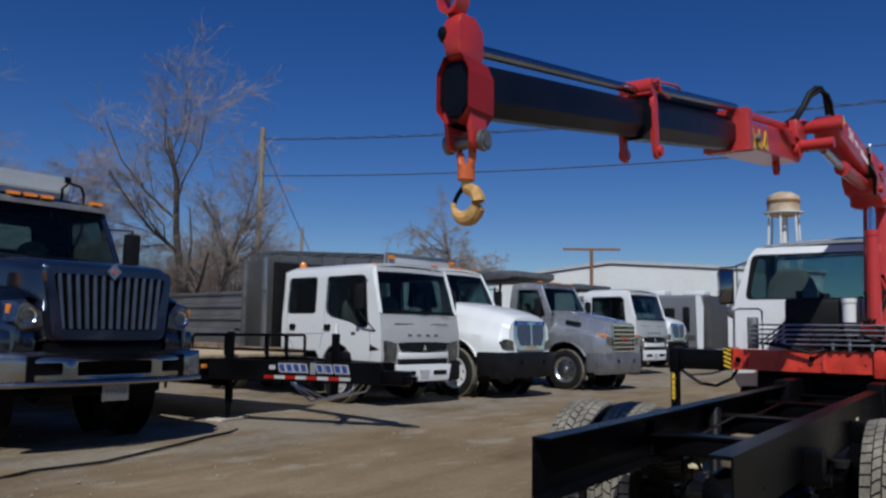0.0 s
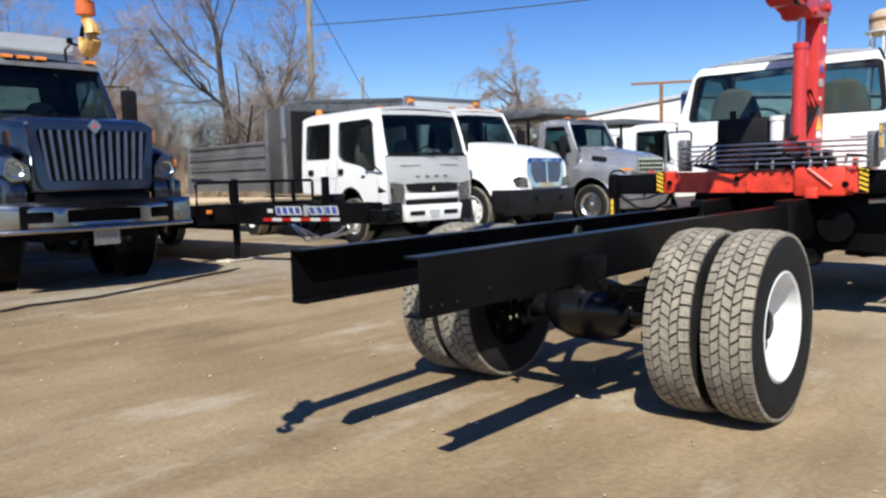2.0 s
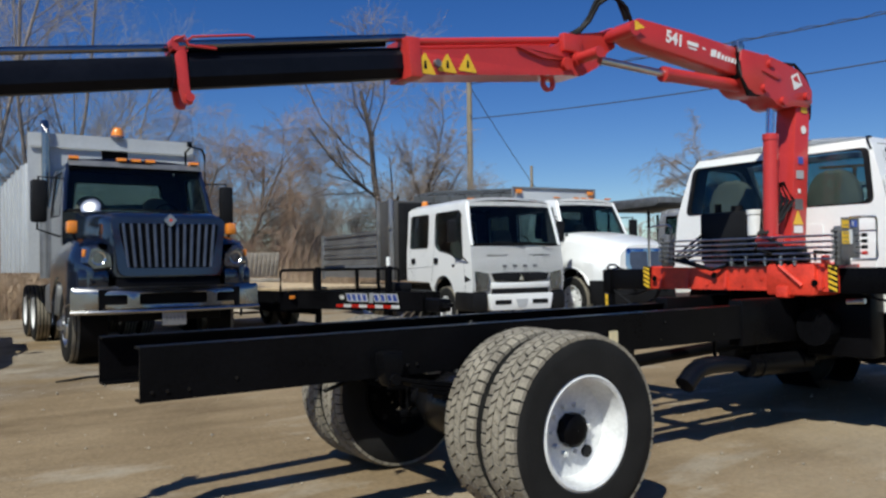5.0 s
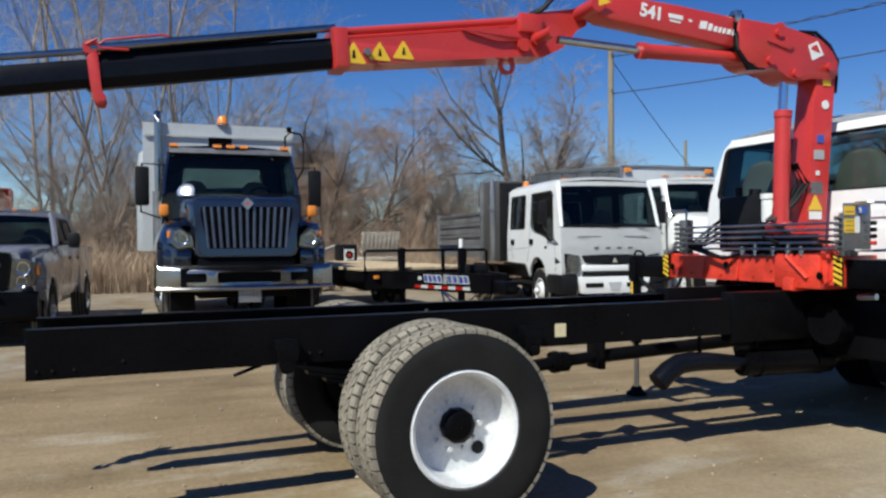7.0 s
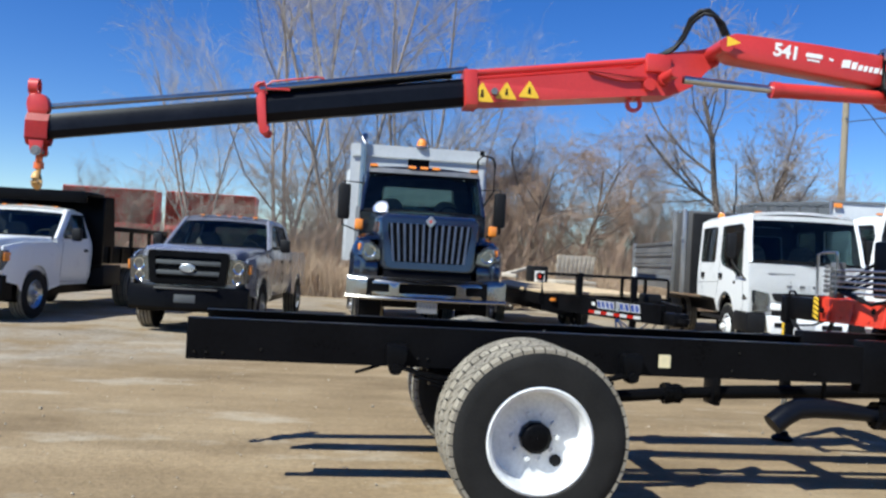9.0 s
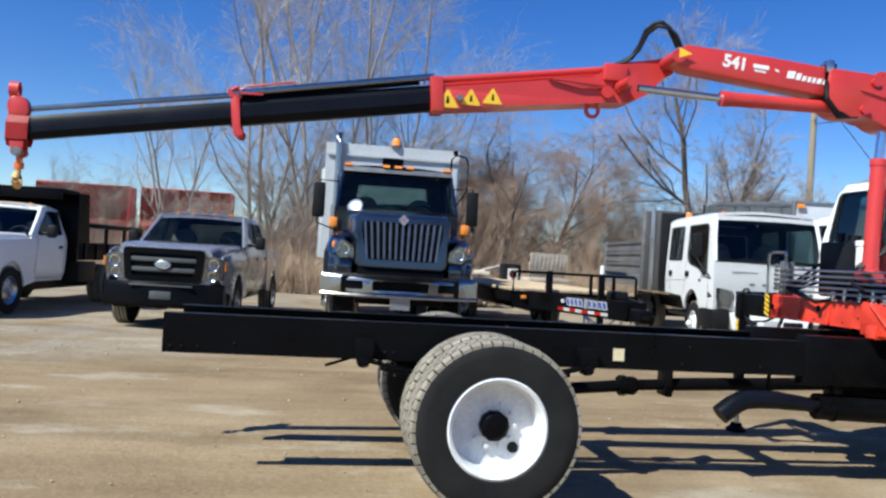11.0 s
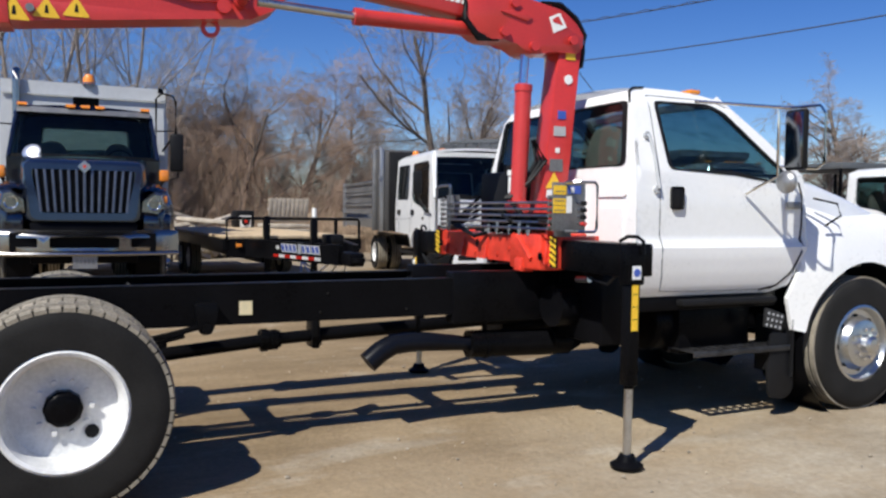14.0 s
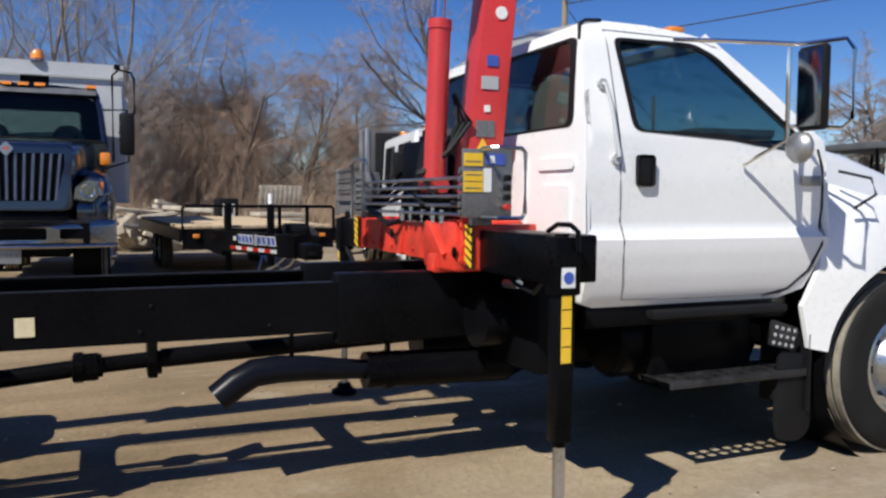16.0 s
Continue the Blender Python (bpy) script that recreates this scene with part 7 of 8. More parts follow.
    part("plate_holder", box(B(), 0.09, 0.106, -0.17, 0.17, 0.5, 0.63, 0.01), TRIM, bp)
    for k in range(5):
        y = (-0.5, -0.2, 0, 0.2, 0.5)[k]
        part("roof_lamp", box(B(), -2.62, -2.54, y - 0.04, y + 0.04, 1.99, 2.02, 0.008), AMBER, root)
    part("underside", box(B(), -6.0 if bed else -5.8, -0.3, -0.6, 0.6, 0.35, 0.7), BLACK, root)
    if bed:
        part("bed_floor", box(B(), -6.08, -4.18, -0.93, 0.93, 0.72, 0.8), paint, root)
        part("tailgate", box(B(), -6.12, -6.06, -0.95, 0.95, 0.7, 1.3, 0.02), paint, root)
    # tall waistline above the wheels
    waist = [(0.3, 0.3), (0.66, 0.66), (1.24, 1.33), (1.33, 1.43), (1.85, 1.87), (2.1, 2.1)]
    for o in root.children_recursive:
        up = o
        while up.parent is not root:
            up = up.parent
        if o.type == "MESH" and up.name.split(".")[0] != "wheel":
            for v in o.data.vertices:
                v.co.z = lerp_of(waist, v.co.z)
    return root


pickup(pose(-3.48, 7.7, 0, 0, 0, -96.25) @ Matrix.Diagonal((0.98, 1, 1, 1)), "silver crew-cab pickup with black grille on gravel", PICKUP, True, True, 1.0)
ram = pickup(pose(-7.42, 8.3, 0, 0, 0, -99), "white chassis-cab pickup with black tipper body", WHITE, False, False, 1.0)
dump_body(ram, -3.35, -6.8, 0.95, 1.3, 1.08, BLACK)
part("body_front", box(B(), -3.35, -3.25, -1.12, 1.12, 0.9, 2.3, 0.02), BLACK, ram)
for sy in (-1, 1):
    part("shield_cheek", prism(B(), [(-3.85, 1.3), (-3.3, 1.3), (-3.3, 2.3), (-3.7, 2.3)], sy * 1.1 - 0.02, sy * 1.1 + 0.02), BLACK, ram)
part("cab_shield", box(B(), -3.3, -2.55, -1.1, 1.1, 2.26, 2.34, 0.02), BLACK, ram)
part("shield_lip", box(B(), -2.58, -2.5, -1.1, 1.1, 2.12, 2.34, 0.02), BLACK, ram)
for sy in (-1, 1):
    part("side_rail", box(B(), -6.8, -3.8, sy * 1.1 - 0.03, sy * 1.1 + 0.03, 1.62, 1.72, 0.01), BLACK, ram)
    for x in (-6.7, -5.7, -4.7):
        part("rail_post", box(B(), x - 0.04, x + 0.04, sy * 1.1 - 0.03, sy * 1.1 + 0.03, 1.28, 1.63), BLACK, ram)
part("tool_box", box(B(), -4.2, -3.4, -1.12, 1.12, 0.5, 0.92, 0.02), BLACK_PLASTIC, ram)
wheel(ram, -5.05, 1.0, 0.42, 0.42, 0.26, 1, WHITE_DULL, "dish")


# ---- flat-deck trailer ----
def trailer():
    root = thing("flat_trailer", pose(3.72, 8.5, 0, 0, 0, -88), "black flat-deck trailer with timber deck and front rail", "trailer")
    W = 1.2
    for s in (-1, 1):
        part("side_rail", box(B(), -7.2, 0.0, s * W - 0.05, s * W + 0.05, 0.72, 0.92), BLACK, root)
        part("main_beam", box(B(), -7.2, 0.0, s * 0.55 - 0.05, s * 0.55 + 0.05, 0.5, 0.72), BLACK, root)
        bm = B()
        d = Vector((2.75, -s * 0.72, 0)).normalized()
        n = Vector((-d.y, d.x, 0))
        a, b = Vector((-0.1, s * 0.86, 0)), Vector((2.65, s * 0.12, 0))
        for z0, z1, w in ((0.62, 0.92, 0.045),):
            vs = [bm.verts.new((*(p + n * q).xy, z)) for z in (z0, z1) for p, q in ((a, -w), (b, -w), (b, w), (a, w))]
            for f in ((0, 3, 2, 1), (4, 5, 6, 7), (0, 1, 5, 4), (1, 2, 6, 5), (2, 3, 7, 6), (3, 0, 4, 7)):
                bm.faces.new([vs[i] for i in f])
        part("tongue_arm", bm, BLACK, root)
        out = 1 if n.y * s > 0 else -1
        # sign and tape on the arm's outer face
        def on_arm(t0, t1, z0, z1, material, name, lift=0.004, skew=0.0):
            bm2 = B()
            q = n * out * (0.047 + lift)
            p0, p1 = a + (b - a) * t0 + q, a + (b - a) * t1 + q
            k_ = (b - a) * skew
            f = bm2.faces.new([bm2.verts.new((*p.xy, z)) for p, z in ((p0, z0), (p1, z0), (p1 + k_, z1), (p0 + k_, z1))])
            bmesh.ops.solidify(bm2, geom=[f], thickness=0.003)
            part(name, bm2, material, root)
        for k in range(8):
            on_arm(0.36 + 0.06 * k, 0.42 + 0.06 * k, 0.66, 0.71, RED_LENS if k % 2 == 0 else WHITE_SIGN, "reflective_tape")
        for t0 in (0.455, 0.495, 0.535, 0.575, 0.665, 0.712, 0.762, 0.80):
            on_arm(t0 - 0.006, t0 + 0.036, 0.755, 0.885, WHITE_SIGN, "sign_edge", 0.003, 0.012 * s)
            on_arm(t0, t0 + 0.028, 0.77, 0.87, BLUE_SIGN, "sign_bar", 0.007, 0.012 * s)
        on_arm(0.62, 0.65, 0.74, 0.9, SILVER_BODY, "sign_badge", 0.008)
        on_arm(0.39, 0.425, 0.79, 0.85, WHITE_SIGN, "round_decal", 0.006)
        part("front_lamp", box(B(), 0.02, 0.05, s * 1.0 - 0.05, s * 1.0 + 0.05, 0.78, 0.84, 0.01), AMBER, root)
        for k in range(2):
            wheel(root, -4.2 - 0.95 * k, s * 1.0, 0.38, 0.38, 0.24, s, WHITE_DULL, "disc")
    part("front_plate", box(B(), -0.05, 0.0, -W, W, 0.6, 0.92), BLACK, root)
    # head rail
    part("head_rail", tube(B(), [(0.0, -W, 0.9), (0.0, -W, 1.24), (0.0, -W + 0.04, 1.27), (0.0, W - 0.04, 1.27), (0.0, W, 1.24), (0.0, W, 0.9)], 0.026, 8), BLACK, root)
    for y in (-0.55, 0.3, 0.75):
        part("rail_post", box(B(), -0.025, 0.025, y - 0.025, y + 0.025, 0.9, 1.26), BLACK, root)
    # jacks, coupler, tool box
    for y, x in ((-0.52, 0.06), (-0.3, 1.95)):
        bm = box(B(), x - 0.045, x + 0.045, y - 0.045, y + 0.045, 0.25 if x < 1 else 0.45, 1.32, 0.01)
        if x < 1:
            rod(bm, (x, y, 0.04), (x, y, 0.4), 0.04)
            box(bm, x - 0.12, x + 0.12, y - 0.12, y + 0.12, 0.03, 0.06)
        part("parking_jack", bm, BLACK, root)
    part("jack_crank", rod(B(), (1.95, -0.3, 1.3), (1.95, -0.3, 1.46), 0.035), WHITE_SIGN, root)
    bm = box(B(), 2.5, 3.0, -0.12, 0.12, 0.62, 0.82, 0.03)
    lathe(bm, [(0.1, -0.03), (0.1, 0.03), (0.06, 0.03), (0.06, -0.03), (0.1, -0.03)], pose(3.05, 0, 0.72), 20)
    part("coupler", bm, BLACK, root)
    part("tool_tray", box(B(), 1.55, 1.8, -0.05, 0.25, 0.9, 1.05, 0.03), BLACK_PLASTIC, root)
    bm = B()
    for k in range(3):
        tube(bm, [(2.4, 0.05 * k, 0.8), (2.2, -0.3 + 0.2 * k, 0.5), (1.6, -0.4 + 0.2 * k, 0.35), (1.0, -0.2, 0.6)], 0.016, 6)
    part("safety_chain", bm, STEEL, root)
    n = 16
    deck = part("plank", box(B(), -7.2, 0.0, -0.073, 0.073, 0.92, 0.965, 0.006), PLANK, root)
    deck.location.y = -W + 0.07
    for k in range(1, n):
        o = new("plank", deck.data)
        o.parent = root
        o.location = (0, -W + 0.07 + (2 * W - 0.14) * k / (n - 1), 0.003 * ((k * 7) % 3))
    blk = thing("timber_block", pose(3.25, 8.42, 0, 0, 0, 12), "weathered timber block under the trailer jack", "block")
    part("block", box(B(), -0.4, 0.3, -0.14, 0.14, 0.0, 0.034, 0.006), PALLET, blk)
    # what lies on the deck
    bx = thing("speaker_box", pose(4.15, 15.2, 0.965, 0, 0, -80) @ Matrix.Scale(0.72, 4), "black box with white square face and red centre", "box")
    part("case", box(B(), -0.25, 0.25, -0.36, 0.36, 0, 0.6, 0.08), BLACK_PLASTIC, bx)
    part("face", box(B(), 0.25, 0.262, -0.2, 0.2, 0.02, 0.42), WHITE_SIGN, bx)
    part("ring", rod(B(), (0.262, 0, 0.22), (0.28, 0, 0.22), 0.15, seg=24), BLACK_PLASTIC, bx)
    part("centre", rod(B(), (0.28, 0, 0.22), (0.29, 0, 0.22), 0.06, seg=18), RED_LENS, bx)


trailer()

# ---- pallet, timber pile, containers ----
pal = thing("pallet", pose(6.02, 18.0, 1.06, 12, 0, 4), "weathered grey-white timber pallet leaning upright on a stack", "pallet")
for k in range(9):
    part("slat", box(B(), -0.6 + 0.135 * k, -0.48 + 0.135 * k, -0.02, 0.0, 0, 0.72, 0.004), PALLET, pal)
for z in (0.08, 0.36, 0.62):
    part("bearer", box(B(), -0.6, 0.6, 0.0, 0.09, z, z + 0.05), PALLET, pal)
stack = thing("pallet_stack", pose(6.07, 18.6, 0.06, 0, 0, 3), "stack of dark weathered pallets in the dry weeds", "pallet stack")
for k in range(7):
    part("pallet_layer", box(B(), -0.65, 0.65, -0.6, 0.6, 0.14 * k, 0.14 * k + 0.1, 0.01), PALLET, stack)
pile = thing("timber_pile", pose(3.0, 18.5, 0), "heap of broken pale timber and stone in dry weeds", "timber pile")
rng = random.Random(5)
for k in range(26):
    L = rng.uniform(0.8, 2.2)
    mm = pose(rng.uniform(-1.6, 1.4), rng.uniform(-0.6, 0.8), 0.15 + 0.035 * k + rng.uniform(0, 0.2), rng.uniform(-12, 12), rng.uniform(-20, 20), rng.uniform(-40, 40))
    part("board", box(B(), -L / 2, L / 2, -0.07, 0.07, -0.05, 0.05, 0.01, mm), PALLET, pile)
bm = B()
for k in range(60):
    mm = pose(rng.gauss(0, 0.8), rng.gauss(0.2, 0.5), rng.uniform(0.05, 0.7), rng.uniform(0, 90), rng.uniform(0, 90), rng.uniform(0, 90))
    w = rng.uniform(0.1, 0.28)
    box(bm, -w, w, -w * 0.8, w * 0.8, -w * 0.6, w * 0.6, w * 0.2, mm)
pieces("rubble", bm, STONE, pile)


def container(m, label, L=6.1):
    root = thing("shipping_container", m, label, "container", "red containers")
    for y0, y1 in ((-1.2, -1.17), (1.17, 1.2)):
        n = int(L / 0.28)
        pts, back = [], []
        for k in range(n):
            x = -L / 2 + L * k / n
            w = L / n
            for dx, d in ((0, 0), (0.35, 0), (0.5, 0.014), (0.85, 0.014)):
                pts.append((x + w * dx, d))
        bm = B()
        a = [bm.verts.new((x, y0 + (d if y0 < 0 else -d), 0.15)) for x, d in pts]
        b = [bm.verts.new((x, y0 + (d if y0 < 0 else -d), 2.5)) for x, d in pts]
        fs = [bm.faces.new((a[k], a[k + 1], b[k + 1], b[k])) for k in range(len(a) - 1)]
        bmesh.ops.solidify(bm, geom=fs, thickness=0.01)
        part("side_wall", bm, RED_RUST, root)
    for x in (-L / 2, L / 2):
        part("end_wall", box(B(), x - 0.03, x + 0.03, -1.2, 1.2, 0.1, 2.55), RED_RUST, root)
    part("roof", box(B(), -L / 2, L / 2, -1.2, 1.2, 2.5, 2.59, 0.01), RED_RUST, root)
    part("floor", box(B(), -L / 2, L / 2, -1.2, 1.2, 0.0, 0.16, 0.01), RED_RUST, root)
    return root


for x, y, z, a in ((-10.05, 54, 0.0, 0), (-10.05, 54, 2.6, 0), (-17.0, 54.2, 0.0, 0), (-17.0, 54.2, 2.6, 0)):
    container(pose(x, y, z, 0, 0, a), "faded red shipping container stacked beyond the brush", 6.1)

# a thin dark tube added for the shaded line at the yard's gravel edge
hose = tube(B(), [(-1.3, 6.27, 0.0), (-0.93, 6.31, 0.025), (-0.22, 6.28, 0.02), (0.4, 6.5, 0.02), (1.07, 6.72, 0.025), (1.6, 6.98, 0.02), (2.09, 7.11, 0.02), (2.5, 7.4, 0.0)], 0.016, 6)
tagged(part("hose", hose, RUBBER), "thin dark strip added for the shaded line before the trucks", "hose")


# ---- trees and brush ----
def branch_mesh(name, segs, material, sides=5):
    """Tapered bars (a, b, r0, r1) as one mesh."""
    P, F = [], []
    for a, b, r0, r1 in segs:
        d = (b - a).normalized()
        s = d.cross(Vector((0.3, 0.9, 0.2))).normalized()
        u = s.cross(d)
        n = sides if r0 > 0.02 else 3
        k = len(P)
        for p, r in ((a, r0), (b, r1)):
            P += [tuple(p + (s * math.cos(q * math.tau / n) + u * math.sin(q * math.tau / n)) * r) for q in range(n)]
        F += [(k + q, k + (q + 1) % n, k + n + (q + 1) % n, k + n + q) for q in range(n)]
    me = bpy.data.meshes.new(name)
    me.from_pydata(P, [], F)
    me.materials.append(material)
    me.polygons.foreach_set("use_smooth", [True] * len(F))
    return me


def grow_tree(seed, H, trunks=1, spread=0.5, depth=5, droop=0.0, r0=0.16, kids=(3, 4), start=0.28, lean=0.15, stems=None, least=0.004):
    r = random.Random(seed)
    thick, thin = [], []

    def limb(p, d, L, rad, lvl):
        n = 5 if lvl == 0 else 3
        pts, q, dd = [p], p, d
        step = L / n
        for k in range(n):
            w = 0.09 if lvl == 0 else 0.22
            dd = (dd + Vector((r.gauss(0, w), r.gauss(0, w), r.gauss(0, w * 0.6) + (0.05 if lvl < 2 else -droop)))).normalized()
            ra, rb = rad * (1 - 0.62 * k / n), rad * (1 - 0.62 * (k + 1) / n)
            nq = q + dd * step
            (thick if rad > 0.018 else thin).append((q, nq, ra, rb))
            if lvl < depth and (k + 1) / n > (start if lvl == 0 else 0.2):
                for _ in range(r.randint(*kids) if lvl else r.randint(kids[0], kids[1])):
                    ax = Vector((r.gauss(0, 1), r.gauss(0, 1), r.gauss(0, 0.5))).normalized()
                    side = (ax - dd * ax.dot(dd)).normalized()
                    a = r.uniform(0.5, 1.0) * spread * 1.5
                    nd = (dd * math.cos(a) + side * math.sin(a)).normalized()
                    limb(q + (nq - q) * r.random(), nd, L * r.uniform(0.35, 0.6) * (0.85 if lvl == 0 else 1), max(least, rb * r.uniform(0.4, 0.62)), lvl + 1)
            q = nq

    for d, share in stems or ():
        limb(Vector((d[0] * 0.3, d[1] * 0.3, -0.1)), Vector(d).normalized(), H * share, r0 * (0.6 + 0.4 * share), 0)
    for k in range(0 if stems else trunks):
        a = k * math.tau / max(1, trunks) + r.random()
        d = Vector((lean * math.cos(a) if trunks > 1 else r.gauss(0, 0.04), lean * math.sin(a) if trunks > 1 else r.gauss(0, 0.04), 1)).normalized()
        limb(Vector((0.12 * math.cos(a) * (trunks > 1), 0.12 * math.sin(a) * (trunks > 1), -0.1)), d, H * r.uniform(0.8, 0.95), r0 * r.uniform(0.8, 1), 0)
    return thick, thin


def tree_kind(seed, label, bark, twig, **kw):
    thick, thin = grow_tree(seed, **kw)
    root = thing("bare_tree", Matrix(), label, "tree", "bare trees along the yard edge")
    for nm, sg, mt in (("trunk", thick, bark), ("crown", thin, twig)):
        if sg:
            o = new(nm, branch_mesh(nm, sg, mt))
            o.parent = root
    return root, len(thick) + len(thin)


TREES = {
    "limbs": (dict(H=8.6, spread=0.56, depth=4, r0=0.19, kids=(2, 3), start=0.3, least=0.007, stems=(((-0.06, 0.04, 1), 1.0), ((0.3, -0.18, 0.9), 0.7))), "tall bare grey tree with spreading limbs", BARK, TWIG, 11),
    "thin": (dict(H=13.0, trunks=3, spread=0.4, depth=4, r0=0.09, kids=(1, 3), start=0.3, lean=0.1), "slender bare multi-stemmed tree beside the yard", BARK_PALE, TWIG_PALE, 23),
    "brown": (dict(H=6.8, trunks=3, spread=0.75, depth=4, droop=0.1, r0=0.12, kids=(2, 4), start=0.2, lean=0.3), "bushy bare tree with russet drooping twigs", BARK, TWIG_RED, 37),
    "shrub": (dict(H=5.2, trunks=4, spread=0.5, depth=3, r0=0.06, kids=(3, 4), start=0.1, lean=0.35), "bare many-stemmed shrub in dry brush", TWIG, TWIG, 41),
    "far": (dict(H=8.0, spread=0.8, depth=4, droop=0.1, r0=0.25, kids=(2, 3), start=0.2, least=0.012, stems=(((0, 0, 1), 0.95), ((0.45, 0.1, 0.8), 0.75), ((-0.5, -0.1, 0.8), 0.75))), "distant bare tree with drooping crown", BARK, TWIG, 53),
}
PLACES = {
    "limbs": [(13.4, 22.4, 0.95, 0), (16.9, 27.5, 0.55, 140), (10.9, 27.5, 0.62, 70)],
    "thin": [(-3.2, 24.8, 1.0, 0), (-0.9, 24.2, 1.05, 80), (1.3, 24.6, 0.95, 200), (-6.5, 27, 0.7, 120), (3.4, 27, 0.72, 300)],
    "brown": [(7.7, 24.6, 1.0, 0), (5.6, 24.4, 0.85, 130), (4.2, 25.5, 0.75, 250), (15.5, 25.5, 0.6, 40)],
    "shrub": [(-5.2, 24.0, 0.62, 0), (-1.9, 23.6, 0.95, 60), (2.6, 23.8, 1.0, 120), (10.2, 23.6, 0.75, 10), (11.8, 24.5, 0.8, 200), (16.4, 24.5, 0.9, 300), (18.6, 26.2, 1.0, 30), (-9.4, 24.6, 0.7, 220), (21.5, 28, 0.9, 90), (4.9, 26.5, 1.1, 75), (0.4, 26.5, 1.1, 15), (7.2, 27, 1.1, 100), (13.0, 27.5, 0.8, 280), (24.5, 30, 0.8, 190)],
    "far": [(63, 44.3, 1.5, 0), (52, 41, 0.5, 90), (34, 40, 0.45, 30), (66, 38, 0.55, 200)],
}
for key, (kw, label, bark, twig, seed) in TREES.items():
    root, count = tree_kind(seed, label, bark, twig, **kw)
    for k, (x, y, s, a) in enumerate(PLACES[key]):
        m = Matrix.LocRotScale((x, y, 0), Euler((0, 0, radians(a))), (s, s, s))
        if k == 0:
            root.matrix_basis = m
        else:
            o = copy_thing(root, pose(x, y, 0, 0, 0, a))
            o.scale = (s, s, s)


def brush():
    r = np.random.default_rng(7)
    n = 105000
    x = r.uniform(-16, 30, n)
    y = 20.6 + 5.5 * r.random(n) ** 1.2 + np.maximum(0, x - 18) * 0.5
    h = r.uniform(0.7, 1.5, n) + 1.0 * r.random(n) ** 3 + 0.5 * np.clip((y - 21) / 4, 0, 1)
    h *= 0.75 + 0.35 * np.sin(x * 0.9 + 1) * np.sin(x * 0.37)
    h *= np.where(x < -2.5, 0.85, 1.0)
    h = np.maximum(0.4, h)
    w = r.uniform(0.004, 0.012, n)
    a = r.uniform(0, np.pi, n)
    lx, ly = r.normal(0, 0.28, n) * h, r.normal(0, 0.28, n) * h
    dx, dy = np.cos(a) * w, np.sin(a) * w
    P = np.zeros((n, 6, 3))
    for k, t in enumerate((0.0, 0.55, 1.0)):
        wid = (1.0, 0.8, 0.25)[k]
        bend = t * t
        for j, s in enumerate((-1, 1)):
            P[:, 2 * k + j, 0] = x + lx * bend + s * dx * wid
            P[:, 2 * k + j, 1] = y + ly * bend + s * dy * wid
            P[:, 2 * k + j, 2] = h * t * (1 - 0.08 * t)
    base = np.arange(n)[:, None] * 6
    F = np.concatenate([base + np.array([[0, 1, 3, 2]]), base + np.array([[2, 3, 5, 4]])])
    me = bpy.data.meshes.new("dry_brush")
    me.from_pydata(P.reshape(-1, 3).tolist(), [], F.tolist())
    me.materials.append(DRY)
    tagged(new("dry_brush", me), "dense tan and brown dry weeds and brush", "brush", kind="stuff")


brush()


def thicket():
    """Fine woody twigs through and above the brush."""
    r = random.Random(9)
    segs = []
    for k in range(3800):
        x = r.uniform(-16, 28)
        p = Vector((x, 22 + 5 * r.random() + max(0, x - 18) * 0.5, 0))
        d = Vector((r.gauss(0, 0.2), r.gauss(0, 0.2), 1)).normalized()
        L = r.uniform(1.4, 4.0) * (0.5 if x < -2.5 else 0.62 if x > 9 else 1.0)
        q = p
        for j in range(4):
            d = (d + Vector((r.gauss(0, 0.15), r.gauss(0, 0.15), 0))).normalized()
            e = q + d * L / 4
            segs.append((q, e, 0.014 - 0.003 * j, 0.011 - 0.0025 * j))
            for _ in range(2):
                dd = (d + Vector((r.gauss(0, 0.6), r.gauss(0, 0.6), 0.2))).normalized()
                segs.append((e, e + dd * r.uniform(0.3, 0.9), 0.007, 0.003))
            q = e
    tagged(new("thicket", branch_mesh("thicket", segs, TWIG_RED)), "tangle of thin leafless woody stems", "thicket", kind="stuff")


thicket()


def far_woods():
    r = random.Random(12)
    segs = []
    for k in range(900):
        a = radians(r.uniform(-25, 120))
        R = r.uniform(120, 190)
        p = Vector((R * math.cos(a), R * math.sin(a), 0))
        H = r.uniform(3, 7.5)
        top = p + Vector((r.gauss(0, 0.5), r.gauss(0, 0.5), H))
        segs.append((p, top, 0.2, 0.06))
        for j in range(14):
            t = r.uniform(0.25, 1)
            q = p + (top - p) * t
            segs.append((q, q + Vector((r.gauss(0, 1.3), r.gauss(0, 1.3), r.uniform(0.2, 1.6))), 0.09, 0.03))
    tagged(new("far_woods", branch_mesh("far_woods", segs, TWIG, 3)), "low leafless woods along the horizon", "woods", kind="stuff")


far_woods()


